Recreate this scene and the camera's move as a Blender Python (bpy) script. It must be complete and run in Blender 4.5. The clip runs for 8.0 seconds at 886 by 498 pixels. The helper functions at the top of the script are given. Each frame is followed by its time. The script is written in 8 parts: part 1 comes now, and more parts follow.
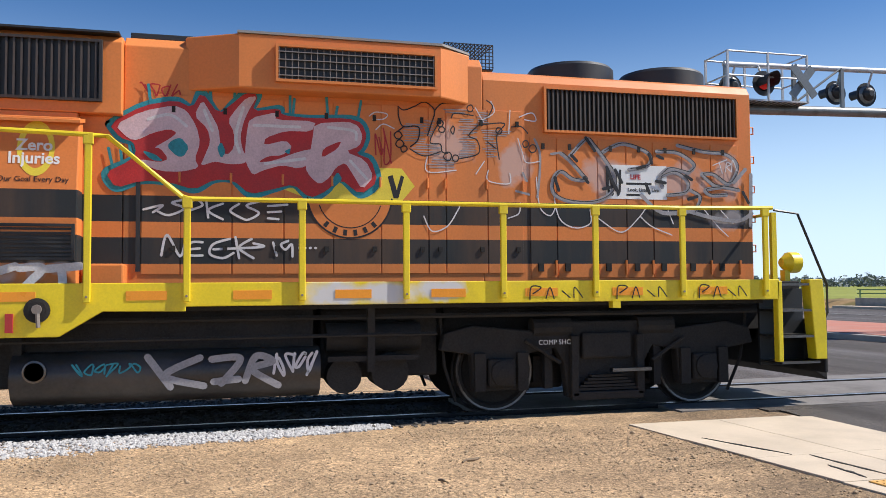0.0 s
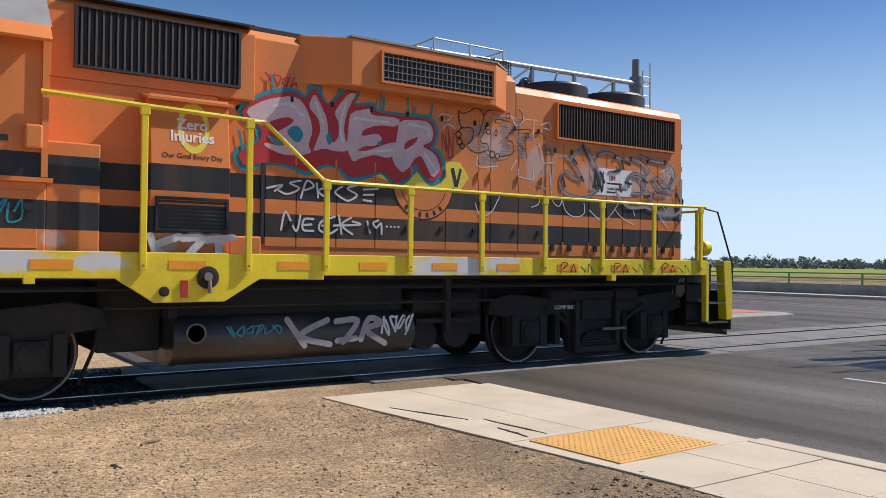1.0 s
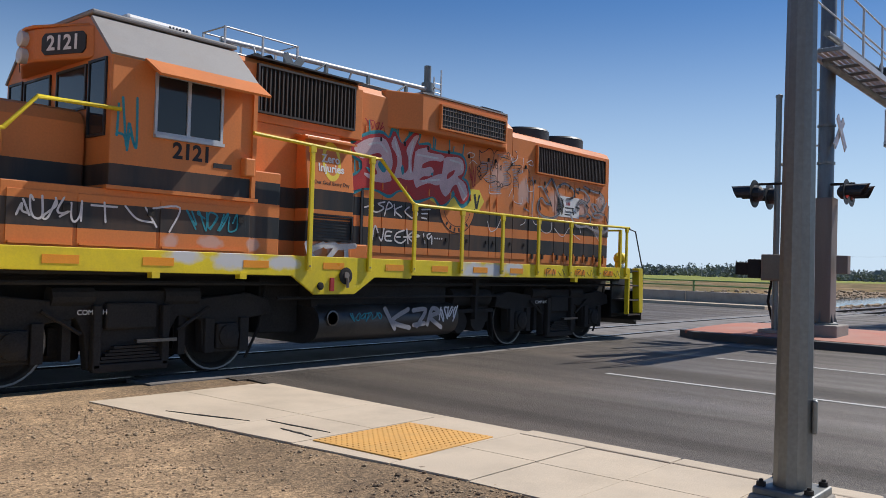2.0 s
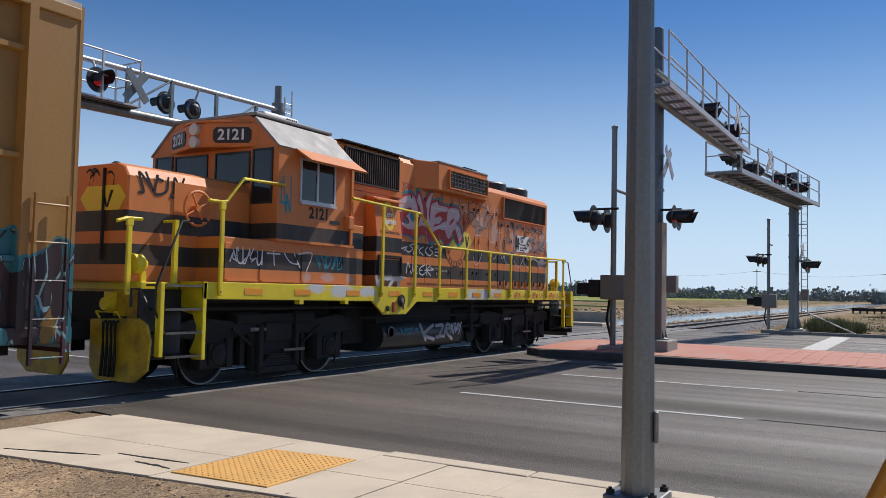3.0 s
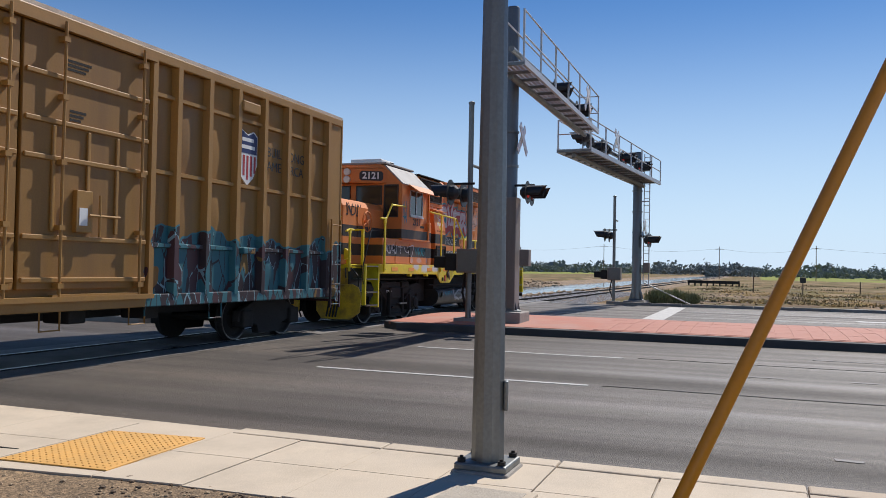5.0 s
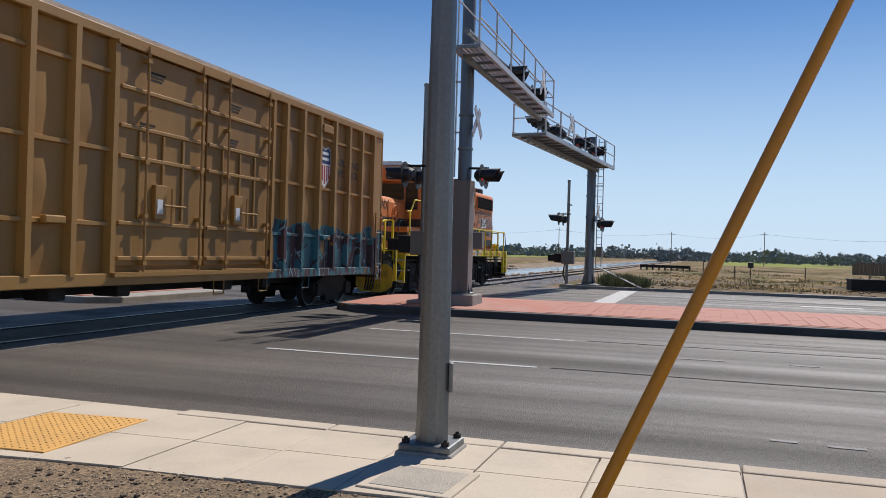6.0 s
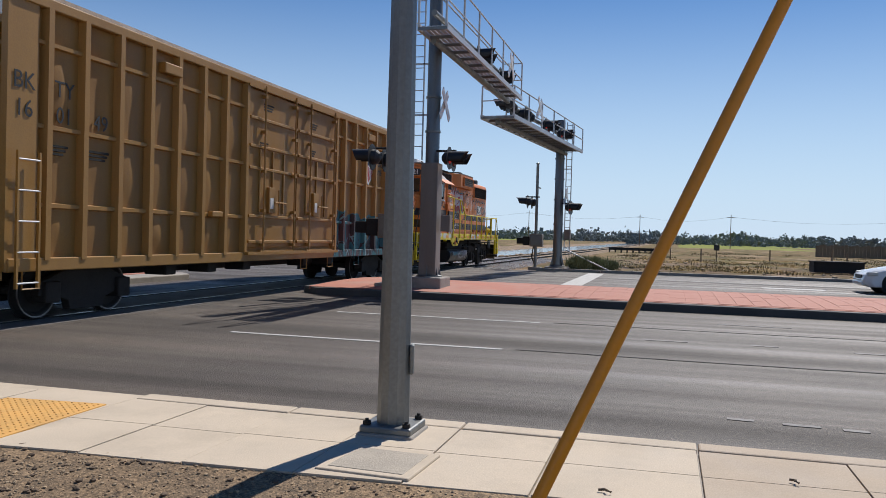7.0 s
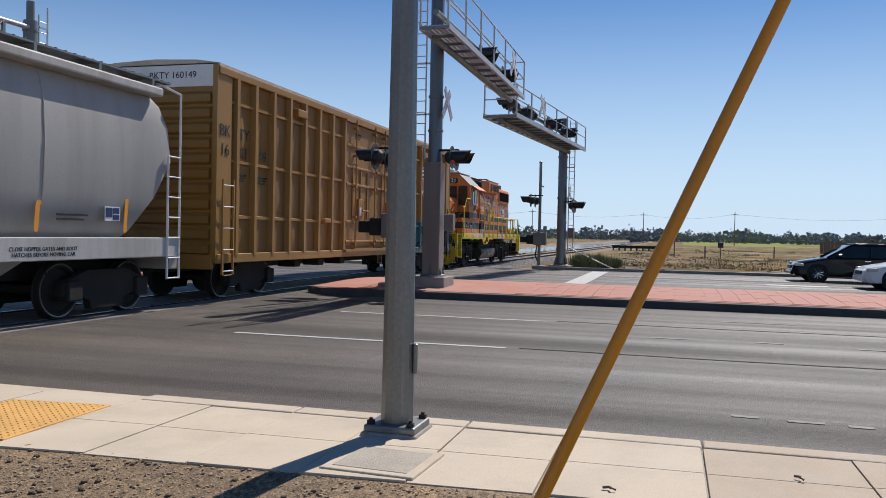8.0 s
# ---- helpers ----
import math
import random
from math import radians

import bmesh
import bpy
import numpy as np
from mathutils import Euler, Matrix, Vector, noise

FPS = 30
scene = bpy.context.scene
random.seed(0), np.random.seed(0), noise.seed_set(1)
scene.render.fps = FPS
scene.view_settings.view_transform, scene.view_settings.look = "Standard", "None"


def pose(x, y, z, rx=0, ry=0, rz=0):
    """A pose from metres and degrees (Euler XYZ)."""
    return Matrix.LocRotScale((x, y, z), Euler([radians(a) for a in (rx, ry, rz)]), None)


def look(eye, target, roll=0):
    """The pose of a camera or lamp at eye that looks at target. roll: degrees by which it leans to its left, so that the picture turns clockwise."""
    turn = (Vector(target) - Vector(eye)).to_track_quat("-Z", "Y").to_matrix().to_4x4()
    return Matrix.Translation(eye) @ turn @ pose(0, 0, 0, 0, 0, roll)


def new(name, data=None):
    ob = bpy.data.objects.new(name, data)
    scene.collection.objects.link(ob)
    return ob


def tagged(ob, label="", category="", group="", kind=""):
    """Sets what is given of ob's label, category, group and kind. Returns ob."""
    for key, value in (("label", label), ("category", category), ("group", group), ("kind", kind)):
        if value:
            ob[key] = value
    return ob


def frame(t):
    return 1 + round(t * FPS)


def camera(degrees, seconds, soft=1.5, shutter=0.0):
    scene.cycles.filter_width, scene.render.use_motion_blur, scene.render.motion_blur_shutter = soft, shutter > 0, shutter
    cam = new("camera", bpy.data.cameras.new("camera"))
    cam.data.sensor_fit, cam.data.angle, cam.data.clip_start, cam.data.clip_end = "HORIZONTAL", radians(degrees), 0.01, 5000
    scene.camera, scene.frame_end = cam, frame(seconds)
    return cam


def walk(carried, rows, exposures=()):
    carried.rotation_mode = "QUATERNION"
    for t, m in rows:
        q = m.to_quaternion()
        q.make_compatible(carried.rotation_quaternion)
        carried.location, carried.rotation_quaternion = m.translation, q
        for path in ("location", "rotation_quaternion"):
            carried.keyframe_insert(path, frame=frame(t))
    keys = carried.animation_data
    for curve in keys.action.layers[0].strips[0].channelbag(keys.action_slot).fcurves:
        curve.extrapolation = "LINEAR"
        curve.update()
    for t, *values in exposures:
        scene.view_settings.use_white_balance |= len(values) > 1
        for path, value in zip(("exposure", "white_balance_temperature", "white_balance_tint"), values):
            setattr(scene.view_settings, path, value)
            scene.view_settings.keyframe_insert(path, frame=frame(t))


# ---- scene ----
cam = camera(57.08, 8.0, soft=0.8)
PATH = [
    (0, pose(-0.083, 0.167, 1.550, 92.702, 0.435, -14.250)),
    (0.5, pose(0.007, 0.177, 1.543, 91.728, 0.428, -25.158)),
    (1.0, pose(0.106, 0.185, 1.541, 90.957, -0.578, -34.213)),
    (1.2, pose(0.173, 0.148, 1.524, 90.531, -0.905, -37.537)),
    (2.3, pose(0.054, 0.195, 1.551, 92.052, -1.790, -52.659)),
    (2.5, pose(-0.073, 0.195, 1.564, 92.579, -1.716, -55.014)),
    (3, pose(-0.065, 0.201, 1.562, 92.940, -1.216, -59.543)),
    (3.5, pose(-0.041, 0.191, 1.552, 92.725, -1.510, -63.711)),
    (4, pose(-0.062, 0.186, 1.562, 92.226, -1.996, -66.645)),
    (4.5, pose(-0.029, 0.201, 1.550, 91.764, -1.392, -68.053)),
    (6, pose(0.012, 0.118, 1.554, 90.139, -1.673, -72.493)),
    (6.5, pose(0.023, 0.070, 1.551, 89.355, -1.844, -73.741)),
    (7, pose(0.037, 0.050, 1.549, 89.014, -1.579, -74.560)),
    (7.5, pose(0.039, 0.041, 1.545, 88.997, -1.412, -74.825)),
    (8, pose(0.036, 0.043, 1.546, 88.963, -1.156, -74.309)),
]
walk(cam, PATH, [(0, 0.5, 6380, 12), (0.5, 0.42, 6380, 12), (1.0, 0.23, 6380, 12), (2.5, 0.06, 6380, 12), (4.5, 0.17, 6380, 12), (6.0, 0.07, 6380, 12), (7.0, 0.05, 6380, 12), (8.0, 0.10, 6380, 12)])

# ---- world and sun ----
SUN_ELEV, SUN_DIR = radians(47.5), Vector((0.969, -0.246, 0)).normalized()
world = bpy.data.worlds.new("sky")
scene.world = world
world.use_nodes = True
wn = world.node_tree
sky = wn.nodes.new("ShaderNodeTexSky")
sky.sky_type, sky.sun_disc = "NISHITA", False
sky.sun_elevation = SUN_ELEV
sky.sun_rotation = math.atan2(SUN_DIR.x, SUN_DIR.y)
sky.air_density, sky.dust_density, sky.ozone_density = 1.0, 0.0, 3.0
hue = wn.nodes.new("ShaderNodeHueSaturation")
hue.inputs["Saturation"].default_value = 1.27
hue.inputs["Hue"].default_value = 0.507
wn.links.new(sky.outputs[0], hue.inputs["Color"])
# pale summer haze low over the horizon
sky_dir = wn.nodes.new("ShaderNodeTexCoord")
sky_sep = wn.nodes.new("ShaderNodeSeparateXYZ")
sky_rng = wn.nodes.new("ShaderNodeMapRange")
sky_rng.interpolation_type = "SMOOTHSTEP"
sky_mix = wn.nodes.new("ShaderNodeMix")
sky_mix.data_type = "RGBA"
for k, v in (("From Min", -0.02), ("From Max", 0.34), ("To Min", 0.88), ("To Max", 0.0)):
    sky_rng.inputs[k].default_value = v
sky_mix.inputs[7].default_value = (7.2, 9.3, 11.7, 1)
wn.links.new(sky_dir.outputs["Generated"], sky_sep.inputs[0])
wn.links.new(sky_sep.outputs[2], sky_rng.inputs["Value"])
wn.links.new(sky_rng.outputs[0], sky_mix.inputs[0])
wn.links.new(hue.outputs[0], sky_mix.inputs[6])
wn.links.new(sky_mix.outputs[2], wn.nodes["Background"].inputs[0])
wn.nodes["Background"].inputs[1].default_value = 0.076
sun_data = bpy.data.lights.new("sun", "SUN")
sun_data.energy, sun_data.angle, sun_data.color = 4.7, radians(0.5), (1.0, 0.95, 0.87)
sun = new("sun", sun_data)
sun_to = Vector((SUN_DIR.x * math.cos(SUN_ELEV), SUN_DIR.y * math.cos(SUN_ELEV), math.sin(SUN_ELEV)))
sun.matrix_world = look(sun_to * 50, (0, 0, 0))


# ---- materials ----
MATS = {}


def material(name, colour, rough=0.6, metal=0.0, vary=0.18, grain=(60.0, 4.0), bump=0.15, dirt=None, dirt_amount=0.0,
             dirt_scale=1.2, glow=None, bands=None, streak=False, coord="Object", spec=0.5):
    """A painted, metal or mineral surface: two scales of colour change, dirt patches, fine relief, painted bands by height."""
    if name in MATS:
        return MATS[name]
    m = bpy.data.materials.new(name)
    m.use_nodes = True
    nt = m.node_tree
    n, link = nt.nodes, nt.links.new
    bsdf = n["Principled BSDF"]
    tex = n.new("ShaderNodeTexCoord")
    vec = tex.outputs[coord]
    if streak:
        mp = n.new("ShaderNodeMapping")
        mp.inputs["Scale"].default_value = (1, 1, 0.12)
        link(vec, mp.inputs[0])
        svec = mp.outputs[0]
    else:
        svec = vec
    fine, broad = n.new("ShaderNodeTexNoise"), n.new("ShaderNodeTexNoise")
    fine.inputs["Scale"].default_value, broad.inputs["Scale"].default_value = grain
    fine.inputs["Detail"].default_value = 3
    broad.inputs["Detail"].default_value = 5
    link(vec, fine.inputs["Vector"]), link(svec, broad.inputs["Vector"])
    add = n.new("ShaderNodeMath")
    add.operation = "ADD"
    link(fine.outputs[0], add.inputs[0]), link(broad.outputs[0], add.inputs[1])
    rng = n.new("ShaderNodeMapRange")
    rng.inputs["From Min"].default_value, rng.inputs["From Max"].default_value = 0.6, 1.4
    rng.inputs["To Min"].default_value, rng.inputs["To Max"].default_value = 1 - vary, 1 + vary
    link(add.outputs[0], rng.inputs["Value"])
    base = n.new("ShaderNodeRGB")
    base.outputs[0].default_value = (*colour, 1)
    src = base.outputs[0]
    if bands:
        sep = n.new("ShaderNodeSeparateXYZ")
        link(tex.outputs["Object"], sep.inputs[0])
        ramp = n.new("ShaderNodeValToRGB")
        ramp.color_ramp.interpolation = "CONSTANT"
        els = ramp.color_ramp.elements
        top = 5.0
        els[0].position, els[0].color = 0, (*bands[0][1], 1)
        els[1].position, els[1].color = bands[1][0] / top, (*bands[1][1], 1)
        for z, c in bands[2:]:
            e = els.new(z / top)
            e.color = (*c, 1)
        div = n.new("ShaderNodeMath")
        div.operation = "DIVIDE"
        div.inputs[1].default_value = top
        link(sep.outputs[2], div.inputs[0]), link(div.outputs[0], ramp.inputs[0])
        src = ramp.outputs[0]
    mul = n.new("ShaderNodeVectorMath")
    mul.operation = "MULTIPLY"
    link(src, mul.inputs[0]), link(rng.outputs[0], mul.inputs[1])
    out = mul.outputs[0]
    if dirt:
        dn = n.new("ShaderNodeTexNoise")
        dn.inputs["Scale"].default_value, dn.inputs["Detail"].default_value = dirt_scale, 6
        dn.inputs["Roughness"].default_value = 0.65
        link(svec, dn.inputs["Vector"])
        dr = n.new("ShaderNodeMapRange")
        dr.inputs["From Min"].default_value, dr.inputs["From Max"].default_value = 0.45, 0.7
        dr.inputs["To Max"].default_value = dirt_amount
        link(dn.outputs[0], dr.inputs["Value"])
        mix = n.new("ShaderNodeMix")
        mix.data_type = "RGBA"
        link(dr.outputs[0], mix.inputs[0]), link(out, mix.inputs[6])
        mix.inputs[7].default_value = (*dirt, 1)
        out = mix.outputs[2]
    link(out, bsdf.inputs["Base Color"])
    rr = n.new("ShaderNodeMapRange")
    rr.inputs["From Min"].default_value, rr.inputs["From Max"].default_value = 0.3, 0.7
    rr.inputs["To Min"].default_value, rr.inputs["To Max"].default_value = max(0.02, rough - 0.1), min(1, rough + 0.1)
    link(broad.outputs[0], rr.inputs["Value"]), link(rr.outputs[0], bsdf.inputs["Roughness"])
    bsdf.inputs["Metallic"].default_value = metal
    bsdf.inputs["Specular IOR Level"].default_value = spec
    if bump:
        bp = n.new("ShaderNodeBump")
        bp.inputs["Strength"].default_value, bp.inputs["Distance"].default_value = bump, 0.01
        link(add.outputs[0], bp.inputs["Height"]), link(bp.outputs[0], bsdf.inputs["Normal"])
    if glow:
        bsdf.inputs["Emission Color"].default_value, bsdf.inputs["Emission Strength"].default_value = (*glow[0], 1), glow[1]
    MATS[name] = m
    return m


ORANGE_C, BLACK_C = (0.69, 0.218, 0.054), (0.022, 0.026, 0.028)
LIVERY = [(0, ORANGE_C), (1.83, BLACK_C), (2.12, ORANGE_C), (2.29, BLACK_C), (2.58, ORANGE_C)]
M_LIVERY = material("livery_paint", ORANGE_C, 0.5, spec=0.35, vary=0.10, grain=(40, 1.3), bump=0.05, bands=LIVERY, dirt=(0.30, 0.15, 0.07), dirt_amount=0.28, dirt_scale=0.9, streak=True)
M_ORANGE = material("orange_paint", ORANGE_C, 0.5, spec=0.35, vary=0.10, grain=(40, 1.3), bump=0.05, dirt=(0.30, 0.15, 0.07), dirt_amount=0.25, dirt_scale=0.9, streak=True)
M_AMBER = material("amber_reflector", (0.85, 0.32, 0.02), 0.35, vary=0.08)
M_YELLOW = material("yellow_paint", (0.80, 0.62, 0.015), 0.45, vary=0.10, grain=(50, 2), bump=0.05, dirt=(0.35, 0.25, 0.05), dirt_amount=0.35, dirt_scale=1.6)
M_BLACK = material("black_paint", (0.02, 0.022, 0.024), 0.5, vary=0.3)
M_GRIME = material("undercarriage_grime", (0.026, 0.025, 0.024), 0.85, spec=0.3, vary=0.45, grain=(45, 3), bump=0.4, dirt=(0.05, 0.044, 0.038), dirt_amount=0.5)
M_LOUVRE = material("louvre_metal", (0.032, 0.026, 0.023), 0.6, vary=0.3, dirt=(0.07, 0.03, 0.018), dirt_amount=0.4)
M_TANK = material("fuel_tank_paint", (0.035, 0.032, 0.03), 0.4, vary=0.35, grain=(30, 1.5), dirt=(0.12, 0.10, 0.08), dirt_amount=0.5)
M_ROOF = material("weathered_roof_paint", (0.27, 0.26, 0.25), 0.65, vary=0.15, dirt=(0.25, 0.2, 0.16), dirt_amount=0.4)
M_STEEL = material("wheel_steel", (0.16, 0.15, 0.14), 0.35, 0.9, vary=0.3)
M_RAIL = material("rail_steel", (0.42, 0.40, 0.38), 0.35, 0.9, vary=0.2)
M_GALV = material("galvanised_steel", (0.21, 0.22, 0.215), 0.45, 0.6, vary=0.18, grain=(35, 2.5), bump=0.05, streak=True, dirt=(0.13, 0.128, 0.12), dirt_amount=0.8, dirt_scale=2.5)
M_ALU = material("aluminium", (0.52, 0.53, 0.54), 0.5, 0.4, vary=0.1, dirt=(0.4, 0.38, 0.35), dirt_amount=0.4)
M_CASE = material("weathered_steel_case", (0.23, 0.195, 0.165), 0.6, 0.2, vary=0.2, streak=True, dirt=(0.27, 0.26, 0.25), dirt_amount=0.7, dirt_scale=1.5)
M_TAN = material("boxcar_paint", (0.305, 0.153, 0.028), 0.55, vary=0.16, grain=(40, 1.2), bump=0.08, dirt=(0.15, 0.072, 0.022), dirt_amount=0.6, dirt_scale=0.8, streak=True)
M_TAN_RIB = material("boxcar_rib_paint", (0.36, 0.188, 0.041), 0.5, vary=0.14, grain=(40, 1.2), bump=0.08, dirt=(0.22, 0.11, 0.04), dirt_amount=0.5, dirt_scale=1.2, streak=True)


def sprayed(m):
    """Adds a sprayed band of dark violet and teal shapes to the lower part of a boxcar paint."""
    nt = m.node_tree
    n, link = nt.nodes, nt.links.new
    bsdf = n["Principled BSDF"]
    src = bsdf.inputs["Base Color"].links[0].from_socket
    tex = n.new("ShaderNodeTexCoord")
    sep = n.new("ShaderNodeSeparateXYZ")
    link(tex.outputs["Object"], sep.inputs[0])

    def math_node(op, a, b):
        k = n.new("ShaderNodeMath")
        k.operation = op
        for i, v in enumerate((a, b)):
            if isinstance(v, (int, float)):
                k.inputs[i].default_value = v
            else:
                link(v, k.inputs[i])
        return k.outputs[0]

    def mix_node(fac, a, b):
        k = n.new("ShaderNodeMix")
        k.data_type = "RGBA"
        link(fac, k.inputs[0])
        for i, v in ((6, a), (7, b)):
            if isinstance(v, tuple):
                k.inputs[i].default_value = (*v, 1)
            else:
                link(v, k.inputs[i])
        return k.outputs[2]
    edge = n.new("ShaderNodeTexNoise")
    edge.inputs["Scale"].default_value, edge.inputs["Detail"].default_value = 2.2, 1.0
    link(tex.outputs["Object"], edge.inputs["Vector"])
    lim = math_node("MULTIPLY_ADD", edge.outputs[0], 0.9)
    lim.node.inputs[2].default_value = 1.58
    inside = math_node("LESS_THAN", sep.outputs[2], lim)
    shift = math_node("MULTIPLY_ADD", edge.outputs[0], 1.2)
    shift.node.inputs[2].default_value = -0.6
    inside = math_node("MULTIPLY", inside, math_node("GREATER_THAN", math_node("ADD", sep.outputs[0], shift), 2.75))
    inside = math_node("MULTIPLY", inside, math_node("LESS_THAN", sep.outputs[1], 0.0))
    mp = n.new("ShaderNodeMapping")
    mp.inputs["Scale"].default_value, mp.inputs["Rotation"].default_value = (2.1, 0.0, 0.62), (0, 0.42, 0)
    link(tex.outputs["Object"], mp.inputs[0])
    vor = n.new("ShaderNodeTexVoronoi")
    vor.inputs["Scale"].default_value = 2.7
    vor.distance = "MANHATTAN"
    link(mp.outputs[0], vor.inputs["Vector"])
    sepc = n.new("ShaderNodeSeparateColor")
    link(vor.outputs["Color"], sepc.inputs[0])
    teal = math_node("GREATER_THAN", sepc.outputs[0], 0.5)
    dist = n.new("ShaderNodeTexVoronoi")
    dist.feature = "DISTANCE_TO_EDGE"
    dist.inputs["Scale"].default_value = 2.7
    link(mp.outputs[0], dist.inputs["Vector"])
    line = math_node("LESS_THAN", dist.outputs["Distance"], 0.035)
    col = mix_node(teal, (0.026, 0.014, 0.02), (0.022, 0.14, 0.17))
    col = mix_node(math_node("MULTIPLY", math_node("GREATER_THAN", sepc.outputs[1], 0.72), math_node("SUBTRACT", 1.0, teal)), col, (0.06, 0.022, 0.03))
    col = mix_node(math_node("MULTIPLY", line, teal), col, (0.015, 0.015, 0.02))
    col = mix_node(math_node("MULTIPLY", math_node("MULTIPLY", line, math_node("SUBTRACT", 1.0, teal)), math_node("GREATER_THAN", sepc.outputs[2], 0.6)), col, (0.22, 0.36, 0.40))
    col = mix_node(math_node("GREATER_THAN", sepc.outputs[2], 0.955), col, (0.20, 0.11, 0.02))
    rim = math_node("GREATER_THAN", sep.outputs[2], math_node("SUBTRACT", lim, 0.05))
    col = mix_node(rim, col, (0.035, 0.17, 0.21))
    link(mix_node(math_node("MULTIPLY", inside, 0.98), src, col), bsdf.inputs["Base Color"])


def spray_patches(m, spots, colour, amount=0.85, rough_edge=1.1, scale=5.0):
    """Soft sprayed clouds of paint on the near side; spots: (x, z, half width, half height)."""
    nt = m.node_tree
    n, link = nt.nodes, nt.links.new
    bsdf = n["Principled BSDF"]
    src = bsdf.inputs["Base Color"].links[0].from_socket
    tex = n.new("ShaderNodeTexCoord")
    ns = n.new("ShaderNodeTexNoise")
    ns.inputs["Scale"].default_value, ns.inputs["Detail"].default_value = scale, 4
    link(tex.outputs["Object"], ns.inputs["Vector"])
    best = None
    for x, z, rx, rz in spots:
        mp = n.new("ShaderNodeMapping")
        mp.vector_type = "TEXTURE"
        mp.inputs["Location"].default_value, mp.inputs["Scale"].default_value = (x, -1.2, z), (rx, 0.6, rz)
        link(tex.outputs["Object"], mp.inputs[0])
        ln = n.new("ShaderNodeVectorMath")
        ln.operation = "LENGTH"
        link(mp.outputs[0], ln.inputs[0])
        if best is None:
            best = ln.outputs["Value"]
        else:
            k = n.new("ShaderNodeMath")
            k.operation = "MINIMUM"
            link(best, k.inputs[0]), link(ln.outputs["Value"], k.inputs[1])
            best = k.outputs[0]
    k = n.new("ShaderNodeMath")
    k.operation = "MULTIPLY_ADD"
    k.inputs[1].default_value = rough_edge
    link(ns.outputs[0], k.inputs[0]), link(best, k.inputs[2])
    r = n.new("ShaderNodeMapRange")
    r.inputs["From Min"].default_value, r.inputs["From Max"].default_value = 0.5 * rough_edge + 0.75, 0.5 * rough_edge + 1.05
    r.inputs["To Min"].default_value, r.inputs["To Max"].default_value = amount, 0.0
    link(k.outputs[0], r.inputs["Value"])
    mix = n.new("ShaderNodeMix")
    mix.data_type = "RGBA"
    link(r.outputs[0], mix.inputs[0]), link(src, mix.inputs[6])
    mix.inputs[7].default_value = (*colour, 1)
    link(mix.outputs[2], bsdf.inputs["Base Color"])


sprayed(M_TAN), sprayed(M_TAN_RIB)
M_SILL = material("yellow_sill_paint", (0.80, 0.62, 0.015), 0.45, vary=0.10, grain=(50, 2), bump=0.05, dirt=(0.35, 0.25, 0.05), dirt_amount=0.35, dirt_scale=1.6)
spray_patches(M_SILL, [(0.98, 1.49, 0.42, 0.2), (1.6, 1.49, 0.5, 0.17), (2.2, 1.52, 0.4, 0.16), (-3.1, 1.52, 0.4, 0.13), (-3.9, 1.54, 0.4, 0.17), (-4.6, 1.56, 0.35, 0.13)], (0.62, 0.63, 0.66), 0.92, 0.7, 6.0)
spray_patches(M_LIVERY, [(-2.35, 1.74, 0.14, 0.11), (-2.05, 1.76, 0.1, 0.12), (-1.82, 1.78, 0.14, 0.07), (-4.75, 1.72, 0.16, 0.14), (-4.2, 1.74, 0.22, 0.09), (-3.5, 1.74, 0.14, 0.1), (2.45, 3.3, 0.35, 0.36), (3.3, 3.1, 0.25, 0.3), (4.5, 2.95, 0.35, 0.28), (5.6, 2.95, 0.4, 0.3), (6.3, 3.0, 0.25, 0.3), (6.3, 2.4, 0.3, 0.16)], (0.50, 0.45, 0.44), 0.55, 1.5, 4.0)
# pale roof paint: the sun's highlight along the roof edge is put into it
M_ROOFTAN = material("roof_highlight_tan", (0.62, 0.50, 0.38), 0.5, vary=0.2, dirt=(0.3, 0.17, 0.07), dirt_amount=0.5)
M_WHITE = material("white_paint", (0.78, 0.78, 0.76), 0.5, vary=0.06, dirt=(0.5, 0.47, 0.42), dirt_amount=0.3)
M_HOPPER = material("hopper_grey_paint", (0.38, 0.362, 0.335), 0.5, vary=0.10, grain=(40, 0.8), bump=0.04, dirt=(0.22, 0.205, 0.18), dirt_amount=0.6, dirt_scale=0.7, streak=True)
M_HOPSILL = material("dusty_white_sill_paint", (0.50, 0.48, 0.45), 0.55, vary=0.12, streak=True, dirt=(0.28, 0.25, 0.21), dirt_amount=0.7, dirt_scale=1.5)
M_GLASS = material("dark_glass", (0.015, 0.02, 0.024), 0.06, vary=0.05, bump=0.0)
M_LENSOFF = material("unlit_red_lens", (0.16, 0.008, 0.008), 0.2, vary=0.05, bump=0.0)
M_PILOT = material("worn_pilot_paint", (0.62, 0.40, 0.02), 0.5, vary=0.2, grain=(40, 3), bump=0.1, dirt=(0.13, 0.075, 0.03), dirt_amount=0.85, dirt_scale=2.2)
M_LENS = material("red_signal_lens", (0.35, 0.01, 0.01), 0.15, vary=0.05, bump=0.0, glow=((1.0, 0.03, 0.02), 0.12))
M_LAMPGLASS = material("headlight_glass", (0.6, 0.6, 0.55), 0.1, vary=0.05, bump=0.0)
M_ASPHALT = material("asphalt", (0.078, 0.062, 0.048), 0.72, spec=0.42, vary=0.45, grain=(90, 0.35), bump=0.9, dirt=(0.112, 0.094, 0.076), dirt_amount=0.6, dirt_scale=0.25)


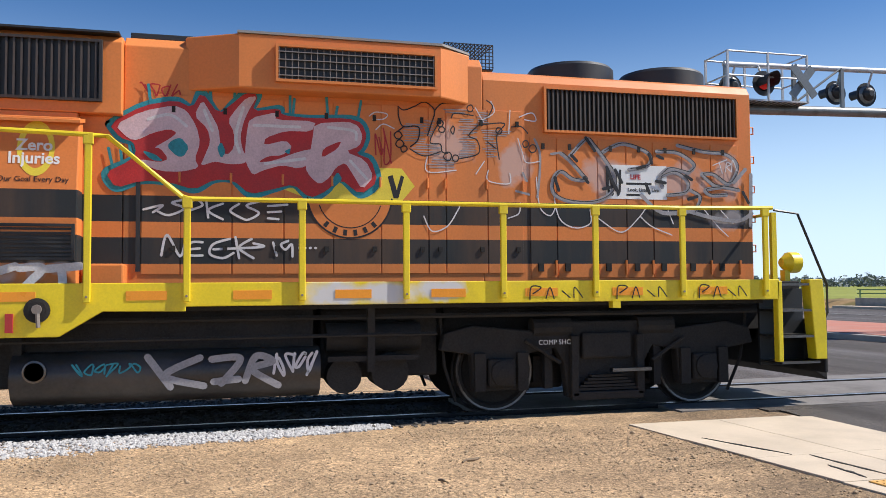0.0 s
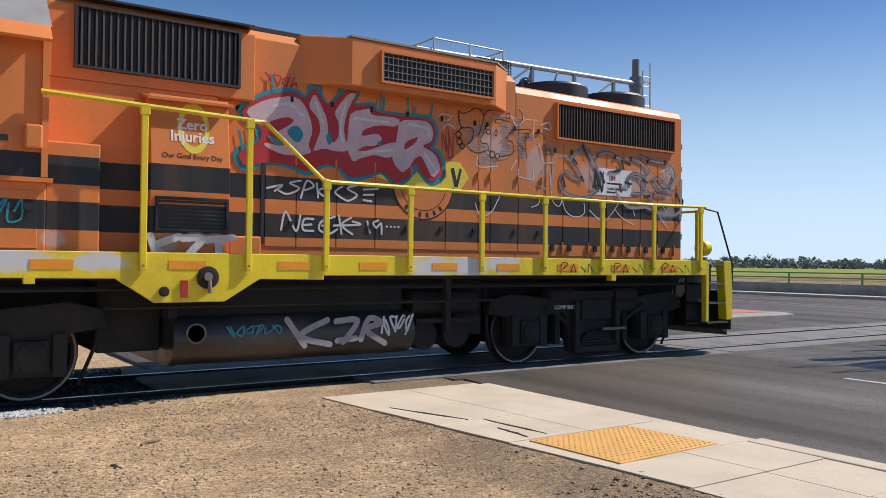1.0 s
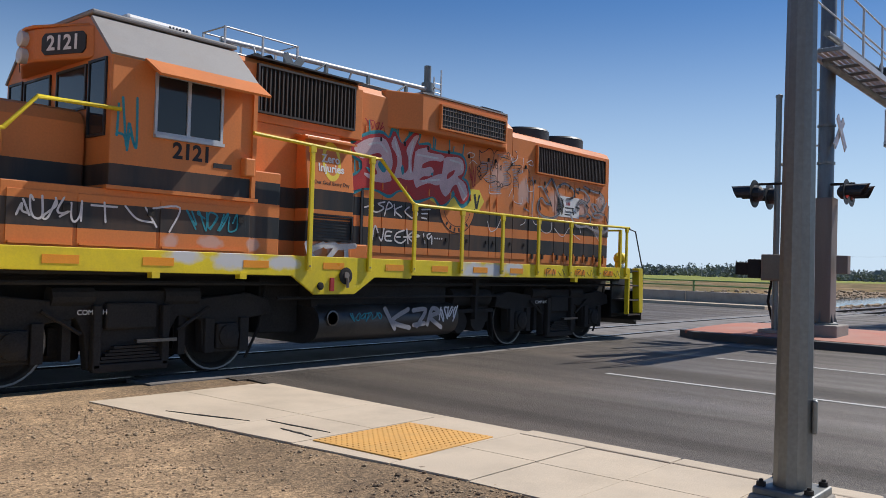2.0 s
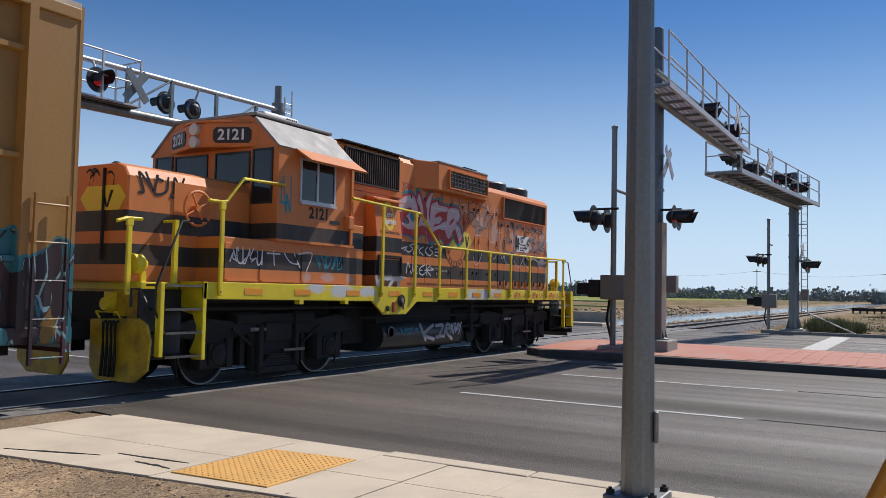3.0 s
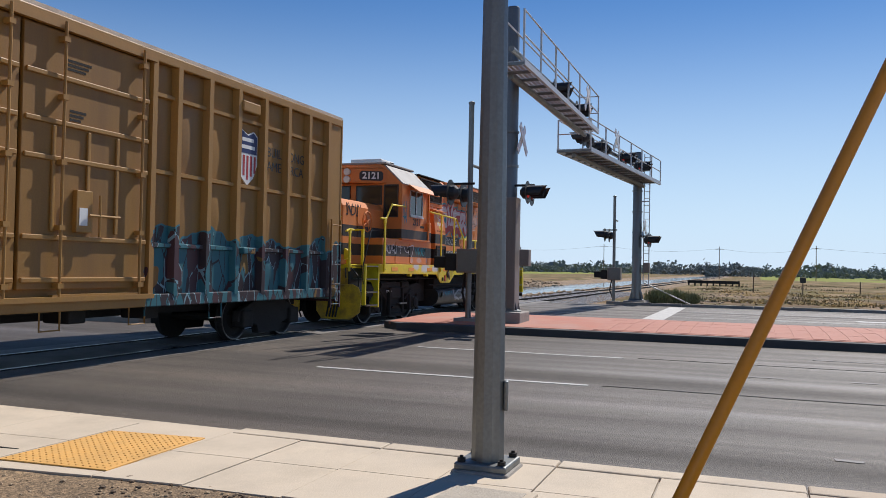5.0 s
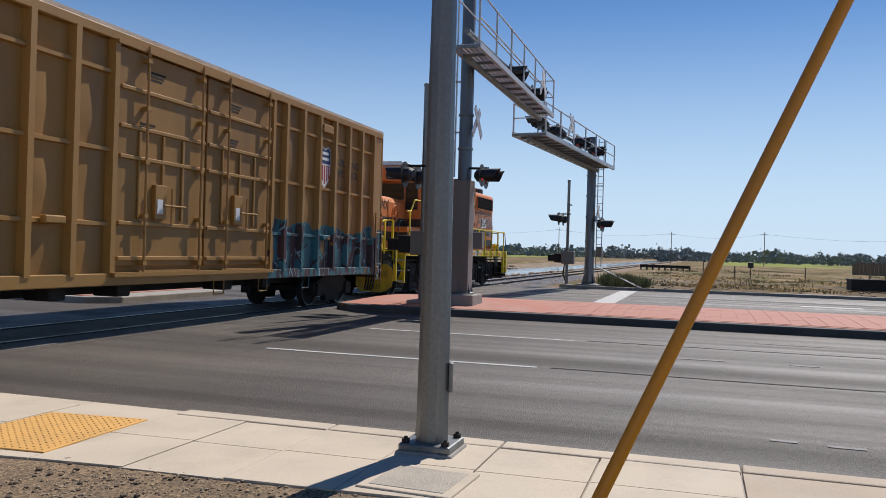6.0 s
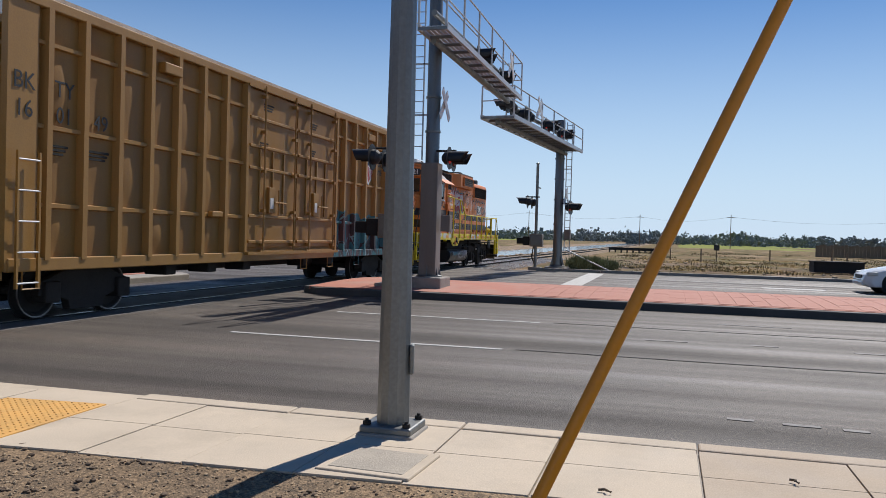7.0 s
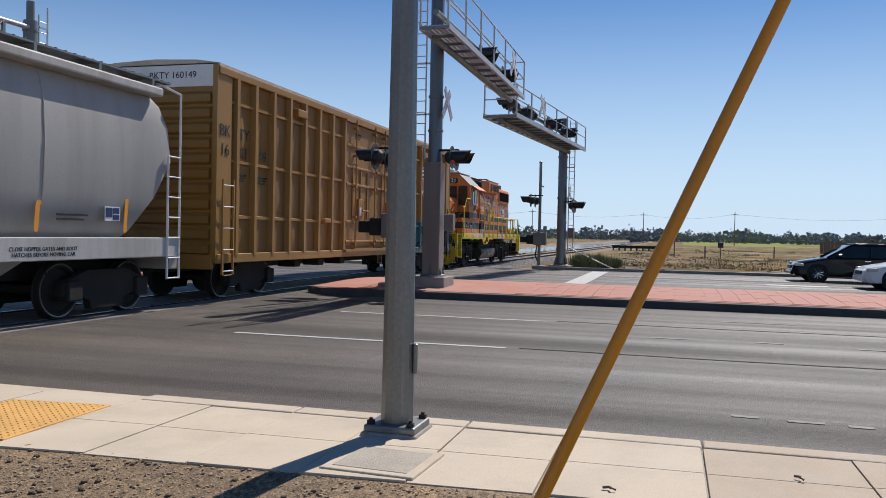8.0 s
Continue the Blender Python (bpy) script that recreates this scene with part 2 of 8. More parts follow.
def lane_wear(m):
    """Long wheel tracks and stains along y, and pale aggregate specks, for asphalt."""
    nt = m.node_tree
    n, link = nt.nodes, nt.links.new
    bsdf = n["Principled BSDF"]
    src = bsdf.inputs["Base Color"].links[0].from_socket
    tex = n.new("ShaderNodeTexCoord")
    mp = n.new("ShaderNodeMapping")
    mp.inputs["Scale"].default_value = (0.9, 0.035, 1)
    link(tex.outputs["Object"], mp.inputs[0])
    ns = n.new("ShaderNodeTexNoise")
    ns.inputs["Scale"].default_value, ns.inputs["Detail"].default_value = 1.0, 5
    link(mp.outputs[0], ns.inputs["Vector"])
    rng = n.new("ShaderNodeMapRange")
    rng.inputs["From Min"].default_value, rng.inputs["From Max"].default_value = 0.32, 0.68
    rng.inputs["To Min"].default_value, rng.inputs["To Max"].default_value = 0.55, 1.5
    link(ns.outputs[0], rng.inputs["Value"])
    sp = n.new("ShaderNodeTexVoronoi")
    sp.inputs["Scale"].default_value = 60
    link(tex.outputs["Object"], sp.inputs["Vector"])
    sr = n.new("ShaderNodeMapRange")
    sr.inputs["From Min"].default_value, sr.inputs["From Max"].default_value = 0.10, 0.40
    sr.inputs["To Min"].default_value, sr.inputs["To Max"].default_value = 3.0, 0.72
    link(sp.outputs["Distance"], sr.inputs["Value"])
    a = n.new("ShaderNodeVectorMath")
    a.operation = "MULTIPLY"
    link(src, a.inputs[0]), link(rng.outputs[0], a.inputs[1])
    b = n.new("ShaderNodeVectorMath")
    b.operation = "MULTIPLY"
    link(a.outputs[0], b.inputs[0]), link(sr.outputs[0], b.inputs[1])
    link(b.outputs[0], bsdf.inputs["Base Color"])
    rr = n.new("ShaderNodeMapRange")
    rr.inputs["From Min"].default_value, rr.inputs["From Max"].default_value = 0.35, 0.65
    rr.inputs["To Min"].default_value, rr.inputs["To Max"].default_value = 0.80, 0.50
    link(ns.outputs[0], rr.inputs["Value"]), link(rr.outputs[0], bsdf.inputs["Roughness"])


lane_wear(M_ASPHALT)
M_CONCRETE = material("concrete", (0.57, 0.475, 0.355), 0.85, vary=0.10, grain=(80, 1.8), bump=0.2, dirt=(0.36, 0.30, 0.22), dirt_amount=0.45, dirt_scale=1.4)
M_KERB = material("kerb_concrete", (0.34, 0.31, 0.27), 0.85, vary=0.2, grain=(60, 2), bump=0.3, dirt=(0.16, 0.14, 0.12), dirt_amount=0.5, dirt_scale=1.5)
# darker copy of the kerb concrete: shade of the face turned from the sun
M_DARKKERB = material("shade_painted_kerb", (0.075, 0.07, 0.066), 0.85, vary=0.3, grain=(60, 2), bump=0.3, dirt=(0.15, 0.14, 0.125), dirt_amount=0.5, dirt_scale=0.8)
M_PANEL = material("crossing_panel_concrete", (0.19, 0.175, 0.16), 0.8, vary=0.25, grain=(60, 1.4), bump=0.25, dirt=(0.08, 0.07, 0.062), dirt_amount=0.7, dirt_scale=1.2)
M_DIRT = material("dry_dirt", (0.42, 0.285, 0.16), 0.95, vary=0.42, grain=(70, 1.6), bump=1.0, dirt=(0.22, 0.145, 0.08), dirt_amount=0.75, dirt_scale=0.5)


def pebbles(m, scale=70):
    """Mottles a ground material with pebble-sized specks and finer grit."""
    nt = m.node_tree
    n, link = nt.nodes, nt.links.new
    bsdf = n["Principled BSDF"]
    out = bsdf.inputs["Base Color"].links[0].from_socket
    tex = n.new("ShaderNodeTexCoord")
    for sc, lo, hi in ((scale, 0.55, 1.4), (scale * 0.45, 0.72, 1.28)):
        v = n.new("ShaderNodeTexVoronoi")
        v.inputs["Scale"].default_value = sc
        link(tex.outputs["Object"], v.inputs["Vector"])
        sp = n.new("ShaderNodeSeparateColor")
        link(v.outputs["Color"], sp.inputs[0])
        r = n.new("ShaderNodeMapRange")
        r.inputs["To Min"].default_value, r.inputs["To Max"].default_value = lo, hi
        link(sp.outputs[0], r.inputs["Value"])
        k = n.new("ShaderNodeVectorMath")
        k.operation = "MULTIPLY"
        link(out, k.inputs[0]), link(r.outputs[0], k.inputs[1])
        out = k.outputs[0]
    link(out, bsdf.inputs["Base Color"])




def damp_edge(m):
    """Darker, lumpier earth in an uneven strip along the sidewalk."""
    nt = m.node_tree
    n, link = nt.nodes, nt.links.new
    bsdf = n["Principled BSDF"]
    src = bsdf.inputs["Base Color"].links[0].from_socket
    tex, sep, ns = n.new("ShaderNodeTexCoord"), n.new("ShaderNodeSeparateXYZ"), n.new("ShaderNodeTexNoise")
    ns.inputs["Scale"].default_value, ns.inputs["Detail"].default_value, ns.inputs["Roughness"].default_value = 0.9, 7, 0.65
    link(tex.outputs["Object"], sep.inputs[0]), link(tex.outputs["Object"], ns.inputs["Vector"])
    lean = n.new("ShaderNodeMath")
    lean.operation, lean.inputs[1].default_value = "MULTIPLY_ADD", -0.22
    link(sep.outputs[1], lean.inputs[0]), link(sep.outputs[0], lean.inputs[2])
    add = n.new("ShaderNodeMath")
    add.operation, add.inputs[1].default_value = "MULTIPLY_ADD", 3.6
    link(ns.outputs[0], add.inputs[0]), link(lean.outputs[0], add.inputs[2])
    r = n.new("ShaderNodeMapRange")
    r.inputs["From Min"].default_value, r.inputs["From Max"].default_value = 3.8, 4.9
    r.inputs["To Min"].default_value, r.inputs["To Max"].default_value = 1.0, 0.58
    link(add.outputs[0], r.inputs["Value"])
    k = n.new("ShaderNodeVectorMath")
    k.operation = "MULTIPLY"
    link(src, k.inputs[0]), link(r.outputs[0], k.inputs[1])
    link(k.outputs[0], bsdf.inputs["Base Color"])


pebbles(M_DIRT)
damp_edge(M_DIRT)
M_STONE = material("gravel_stone", (0.36, 0.265, 0.165), 0.9, vary=0.4, grain=(50, 9), bump=0.3)
M_CLOD = material("dark_earth_clod", (0.13, 0.09, 0.058), 0.95, vary=0.4, grain=(50, 9), bump=0.4)
# bed and inner ballast: oil plus the shade under the train, painted as dark colour
M_BED = material("shaded_oily_track_bed", (0.055, 0.045, 0.037), 0.95, vary=0.5, grain=(40, 2), bump=1.0)
M_DARKBALLAST = material("shaded_oily_ballast", (0.075, 0.065, 0.055), 0.9, vary=0.45, grain=(40, 8), bump=0.3)
M_DRYSCRUB = material("dry_scrub", (0.23, 0.19, 0.095), 0.9, vary=0.4, grain=(8, 2))
M_BALLAST = material("ballast_stone", (0.42, 0.41, 0.40), 0.9, vary=0.4, grain=(40, 8), bump=0.3)
M_BRICK = material("red_stamped_concrete", (0.42, 0.155, 0.10), 0.8, vary=0.2, grain=(40, 0.9), bump=0.25, dirt=(0.40, 0.27, 0.21), dirt_amount=0.5, dirt_scale=0.8)
M_MARK = material("road_marking", (0.48, 0.47, 0.44), 0.7, vary=0.25, grain=(30, 3), dirt=(0.2, 0.19, 0.18), dirt_amount=0.7, dirt_scale=6)
M_FADED = material("worn_off_marking", (0.20, 0.19, 0.175), 0.75, vary=0.4, grain=(60, 5), dirt=(0.10, 0.09, 0.08), dirt_amount=0.95, dirt_scale=9)
M_PAD = material("yellow_tactile_pad", (0.70, 0.38, 0.10), 0.7, vary=0.12, dirt=(0.5, 0.3, 0.1), dirt_amount=0.4, dirt_scale=5)
M_GUARD = material("yellow_plastic_guard", (0.55, 0.235, 0.008), 0.4, vary=0.08, dirt=(0.4, 0.2, 0.03), dirt_amount=0.35, dirt_scale=3)
M_WATER = material("canal_water", (0.05, 0.06, 0.06), 0.08, vary=0.1, grain=(6, 0.8), bump=0.15)
M_GRASS = material("dry_grass", (0.25, 0.17, 0.085), 0.95, spec=0.05, vary=0.35, grain=(3, 0.08), bump=0.6, dirt=(0.15, 0.11, 0.07), dirt_amount=0.7, dirt_scale=0.06)
M_STRAW = material("straw_grass", (0.42, 0.30, 0.12), 0.9, spec=0.1, vary=0.3, grain=(8, 0.6))
M_FIELD = material("green_field", (0.24, 0.26, 0.07), 0.95, spec=0.05, vary=0.3, grain=(2, 0.05), bump=0.5)
# leaf colour is lifted and greyed: the haze of distance is painted into it
M_LEAF = material("hazed_far_foliage", (0.21, 0.24, 0.235), 0.9, spec=0.05, vary=0.35, grain=(2, 0.3))
M_LOT = material("lot_dirt", (0.15, 0.108, 0.074), 0.95, spec=0.05, vary=0.4, grain=(6, 0.25), bump=0.8, dirt=(0.30, 0.20, 0.09), dirt_amount=0.8, dirt_scale=0.12)


def patchy(m, spots):
    """Uneven broad patches of other soils and growth; spots: (colour, scale, threshold, seed)."""
    nt = m.node_tree
    n, link = nt.nodes, nt.links.new
    bsdf = n["Principled BSDF"]
    out = bsdf.inputs["Base Color"].links[0].from_socket
    tex = n.new("ShaderNodeTexCoord")
    for colour, sc, edge, seed in spots:
        mp = n.new("ShaderNodeMapping")
        mp.inputs["Location"].default_value = (seed, seed * 0.7, 0)
        mp.inputs["Scale"].default_value = (0.5, 1.0, 1.0)
        link(tex.outputs["Object"], mp.inputs[0])
        ns = n.new("ShaderNodeTexNoise")
        ns.inputs["Scale"].default_value, ns.inputs["Detail"].default_value = sc, 6
        ns.inputs["Roughness"].default_value = 0.62
        link(mp.outputs[0], ns.inputs["Vector"])
        r = n.new("ShaderNodeMapRange")
        r.inputs["From Min"].default_value, r.inputs["From Max"].default_value = edge - 0.03, edge + 0.05
        r.inputs["To Max"].default_value = 0.9
        link(ns.outputs[0], r.inputs["Value"])
        mix = n.new("ShaderNodeMix")
        mix.data_type = "RGBA"
        link(r.outputs[0], mix.inputs[0]), link(out, mix.inputs[6])
        mix.inputs[7].default_value = (*colour, 1)
        out = mix.outputs[2]
    link(out, bsdf.inputs["Base Color"])


patchy(M_LOT, [((0.30, 0.215, 0.14), 0.16, 0.54, 3.0), ((0.12, 0.10, 0.045), 0.4, 0.53, 11.0), ((0.085, 0.068, 0.052), 0.25, 0.55, 21.0)])
patchy(M_GRASS, [((0.33, 0.24, 0.145), 0.10, 0.53, 5.0), ((0.14, 0.12, 0.05), 0.22, 0.5, 17.0), ((0.10, 0.075, 0.045), 0.5, 0.57, 29.0)])
M_BUSH = material("bush_foliage", (0.20, 0.22, 0.12), 0.9, spec=0.15, vary=0.4, grain=(8, 2))
M_CARWHITE = material("white_car_paint", (0.75, 0.76, 0.76), 0.18, vary=0.03, bump=0.0)
M_CARBLACK = material("black_car_paint", (0.008, 0.009, 0.012), 0.12, spec=0.22, vary=0.05, bump=0.0)
M_TYRE = material("tyre_rubber", (0.015, 0.015, 0.015), 0.8, vary=0.2)
M_RIM = material("alloy_rim", (0.55, 0.55, 0.56), 0.25, 0.9, vary=0.1)
M_LOGOY = material("logo_yellow_paint", (0.75, 0.60, 0.05), 0.5, vary=0.12)
M_SPRAYW = material("white_spray_paint", (0.62, 0.60, 0.60), 0.6, vary=0.2, grain=(50, 6))
M_SPRAYP = material("pale_pink_spray_paint", (0.60, 0.44, 0.46), 0.6, vary=0.2, grain=(50, 5))
M_SPRAYR = material("red_spray_paint", (0.42, 0.022, 0.022), 0.55, vary=0.25, grain=(50, 5))
M_SPRAYT = material("teal_spray_paint", (0.02, 0.24, 0.29), 0.6, vary=0.3, grain=(50, 5))
M_SPRAYV = material("dark_violet_spray_paint", (0.035, 0.018, 0.03), 0.6, vary=0.35, grain=(50, 5))
M_SPRAYK = material("black_marker_paint", (0.012, 0.012, 0.014), 0.6, vary=0.2)
M_SPRAYG = material("grey_spray_paint", (0.30, 0.29, 0.30), 0.6, vary=0.25, grain=(50, 6))
M_BLUE = material("shield_blue_paint", (0.015, 0.03, 0.12), 0.5, vary=0.1)
M_SHIELDR = material("shield_red_paint", (0.40, 0.03, 0.03), 0.5, vary=0.1)
M_WOOD = material("weathered_timber", (0.20, 0.15, 0.10), 0.9, vary=0.3, streak=True)


# ---- mesh helpers ----
class Mesh:
    """Collects solid pieces of one part."""

    def __init__(self):
        self.v, self.f = [], []

    def add(self, verts, faces):
        k = len(self.v)
        self.v += [tuple(p) for p in verts]
        self.f += [tuple(i + k for i in q) for q in faces]
        return self

    def box(self, x0, x1, y0, y1, z0, z1, m=None):
        p = [(x, y, z) for z in (z0, z1) for y in (y0, y1) for x in (x0, x1)]
        if m is not None:
            p = [m @ Vector(q) for q in p]
        return self.add(p, [(0, 2, 3, 1), (4, 5, 7, 6), (0, 1, 5, 4), (2, 6, 7, 3), (0, 4, 6, 2), (1, 3, 7, 5)])

    def rod(self, a, b, r, seg=8, r2=None, caps=True):
        a, b = Vector(a), Vector(b)
        q = (b - a).to_track_quat("Z", "Y")
        r2 = r if r2 is None else r2
        ring = [Vector((math.cos(2 * math.pi * i / seg), math.sin(2 * math.pi * i / seg), 0)) for i in range(seg)]
        v = [a + q @ (p * r) for p in ring] + [b + q @ (p * r2) for p in ring]
        f = [(i, (i + 1) % seg, seg + (i + 1) % seg, seg + i) for i in range(seg)]
        if caps:
            f += [tuple(reversed(range(seg))), tuple(range(seg, 2 * seg))]
        return self.add(v, f)

    def tube(self, pts, r, seg=8):
        """A bent pipe through points, with rings at the joints."""
        pts = [Vector(p) for p in pts]
        rings, k = [], len(self.v)
        for i, p in enumerate(pts):
            d = (pts[min(i + 1, len(pts) - 1)] - pts[max(i - 1, 0)]).normalized()
            q = d.to_track_quat("Z", "Y")
            rings.append([p + q @ Vector((r * math.cos(2 * math.pi * j / seg), r * math.sin(2 * math.pi * j / seg), 0)) for j in range(seg)])
        v = [p for ring in rings for p in ring]
        f = []
        for i in range(len(pts) - 1):
            best = min(range(seg), key=lambda s: (rings[i][0] - rings[i + 1][s]).length)
            for j in range(seg):
                f.append((i * seg + j, i * seg + (j + 1) % seg, (i + 1) * seg + (j + 1 + best) % seg, (i + 1) * seg + (j + best) % seg))
        f += [tuple(reversed(range(seg))), tuple(range((len(pts) - 1) * seg, len(pts) * seg))]
        return self.add(v, f)

    def prism(self, outline, axis, a, b):
        """An outline in the plane across an axis, pushed from a to b along it. axis y: (x, z); x: (y, z); z: (x, y)."""
        def at(p, d):
            return {"x": (d, p[0], p[1]), "y": (p[0], d, p[1]), "z": (p[0], p[1], d)}[axis]
        n = len(outline)
        v = [at(p, a) for p in outline] + [at(p, b) for p in outline]
        f = [(i, (i + 1) % n, n + (i + 1) % n, n + i) for i in range(n)] + [tuple(reversed(range(n))), tuple(range(n, 2 * n))]
        return self.add(v, f)

    def lathe(self, profile, centre, axis="y", seg=24, caps=True):
        """A profile of (radius, offset along the axis) turned about an axis."""
        c, v = Vector(centre), []
        for r, o in profile:
            for j in range(seg):
                a = 2 * math.pi * j / seg
                x, y = r * math.cos(a), r * math.sin(a)
                v.append(c + Vector({"x": (o, x, y), "y": (x, o, y), "z": (x, y, o)}[axis]))
        f = [(i * seg + j, i * seg + (j + 1) % seg, (i + 1) * seg + (j + 1) % seg, (i + 1) * seg + j) for i in range(len(profile) - 1) for j in range(seg)]
        if caps:
            f += [tuple(reversed(range(seg))), tuple(range((len(profile) - 1) * seg, len(profile) * seg))]
        return self.add(v, f)

    def data(self, name, mat, smooth=False):
        me = bpy.data.meshes.new(name)
        me.from_pydata(self.v, [], self.f)
        bm = bmesh.new()
        bm.from_mesh(me)
        bmesh.ops.recalc_face_normals(bm, faces=bm.faces)
        bm.to_mesh(me)
        bm.free()
        me.materials.append(mat)
        if smooth:
            me.shade_smooth()
            me.set_sharp_from_angle(angle=radians(35))
        return me


def part(name, mesh, mat, parent=None, label="", smooth=False, bevel=0.0):
    """Links a Mesh as one object, under its thing or part."""
    ob = new(name, mesh.data(name, mat, smooth))
    if parent is not None:
        ob.parent = parent
    if bevel:
        b = ob.modifiers.new("worn_edge", "BEVEL")
        b.width, b.segments, b.limit_method, b.angle_limit = bevel, 2, "ANGLE", radians(40)
    if label:
        tagged(ob, label)
    return ob


def thing(name, m, label, category, group="", kind=""):
    ob = new(name)
    ob.matrix_basis = m
    ob.empty_display_size = 0.2
    return tagged(ob, label, category, group, kind)


def lettering(name, text, size, m, mat, parent, depth=0.002, spacing=1.0, bold=0.0):
    """Words in the built-in font, as a mesh; m: its middle, x along the line, y up the letters."""
    cu = bpy.data.curves.new(name, "FONT")
    cu.body, cu.size, cu.align_x, cu.align_y, cu.extrude = text, size, "CENTER", "CENTER", depth
    cu.space_character = spacing
    cu.resolution_u = 3
    cu.offset = bold
    tmp = bpy.data.objects.new("tmp_text", cu)
    scene.collection.objects.link(tmp)
    bpy.context.view_layer.update()
    me = bpy.data.meshes.new_from_object(tmp.evaluated_get(bpy.context.evaluated_depsgraph_get()))
    bpy.data.objects.remove(tmp)
    me.materials.clear()
    me.materials.append(mat)
    me.transform(m)
    ob = new(name, me)
    ob.parent = parent
    return ob


def facing_near(x, y, z, tilt=0.0, slant=0.0):
    """The pose of a sign plane that faces -y, x along the train."""
    return pose(x, y, z, 90 + tilt, 0, slant)


# ---- ground, road, track ----
RAIL_Y, GAUGE = 10.65, 1.435


def ramp01(v, a, b):
    return max(0.0, min(1.0, (v - a) / (b - a)))


def walk_edge(y):
    return float(np.interp(y, [-6, 0, 4, 8.3], [4.95, 4.66, 4.45, 3.95]))


def ground_z(x, y):
    z = -0.04
    edge = 5.9 if y < 8.2 else 6.45
    if edge < x < 38.6:
        return -0.06
    n1 = noise.noise(Vector((x * 0.7, y * 0.7, 0.3)))
    n2 = noise.noise(Vector((x * 3.1, y * 3.1, 1.7)))
    if x <= edge:
        z = 0.035 + 0.035 * n1 + 0.014 * n2 - 0.03 * ramp01(y, 7.5, 8.8)
        if y < 8.2:
            e = walk_edge(y)
            z += (0.075 - z) * ramp01(x, e - 0.7, e - 0.03)
            z -= 0.13 * ramp01(x, e + 0.08, e + 0.2)
        if y > 9.05:
            z = min(z, 0.0 + 0.008 * n2 - 0.05 * ramp01(y, 9.4, 9.9))
        if y > 14:
            z = -0.05 + 0.05 * n1
    else:
        z = -0.05 + 0.06 * n1 + 0.03 * n2
        if 7.5 < y < 13.8:
            z = -0.12
        if y > 13.2:
            t = ramp01(y, 13.2, 15.0) - ramp01(y, 20.5, 23.5)
            z -= 0.75 * max(0, t) * ramp01(x, 41.5, 43.0)
        if y > 22:
            z += 0.35 * ramp01(y, 22, 25) * ramp01(x, 42, 44)
    return z


def spaced(stops):
    out = []
    for a, b, n in stops:
        out += [a + (b - a) * i / n for i in range(n)]
    return out + [stops[-1][1]]


def build_ground():
    xs = spaced([(-2500, -300, 4), (-300, -30, 6), (-30, -4, 10), (-4, 6, 72), (6, 38, 8), (38, 60, 44), (60, 130, 24), (130, 600, 30), (600, 3500, 5)])
    ys = spaced([(-2500, -300, 4), (-300, -40, 8), (-40, -6, 34), (-6, 1, 24), (1, 10, 66), (10, 26, 40), (26, 60, 12), (60, 400, 8), (400, 3500, 5)])
    me = Mesh()
    me.v = [(x, y, ground_z(x, y)) for y in ys for x in xs]
    w = len(xs)
    me.f = [(j * w + i, j * w + i + 1, (j + 1) * w + i + 1, (j + 1) * w + i) for j in range(len(ys) - 1) for i in range(w - 1)]
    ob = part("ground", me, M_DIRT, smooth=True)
    tagged(ob, "dry bare dirt ground with gravel, dry grass and far green fields", "ground", kind="structure")
    for mt in (M_LOT, M_GRASS, M_FIELD, M_BED):
        ob.data.materials.append(mt)
    for f in ob.data.polygons:
        x, y, _ = f.center
        w = 9 * noise.noise(Vector((x * 0.06, y * 0.06, 7.0)))
        k = 0
        if x > 41.2 and y < 7.4:
            k = 1 if x < 66 + 2 * w else 2
            if x > 230 and -0.16 * x < y < -0.012 * x:
                k = 3
        elif x > 41 and y > 23.4:
            k = 2 if y < 70 + w else 3
        elif y > 62:
            k = 3
        # strip below the train takes the bed colour with its shade painted in
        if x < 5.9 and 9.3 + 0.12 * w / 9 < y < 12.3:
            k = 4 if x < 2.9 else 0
        f.material_index = k
    ob = part("water", Mesh().box(41, 700, 13.0, 25.0, -0.6, -0.34), M_WATER)
    tagged(ob, "shallow still canal water between dirt banks", "water", kind="structure")


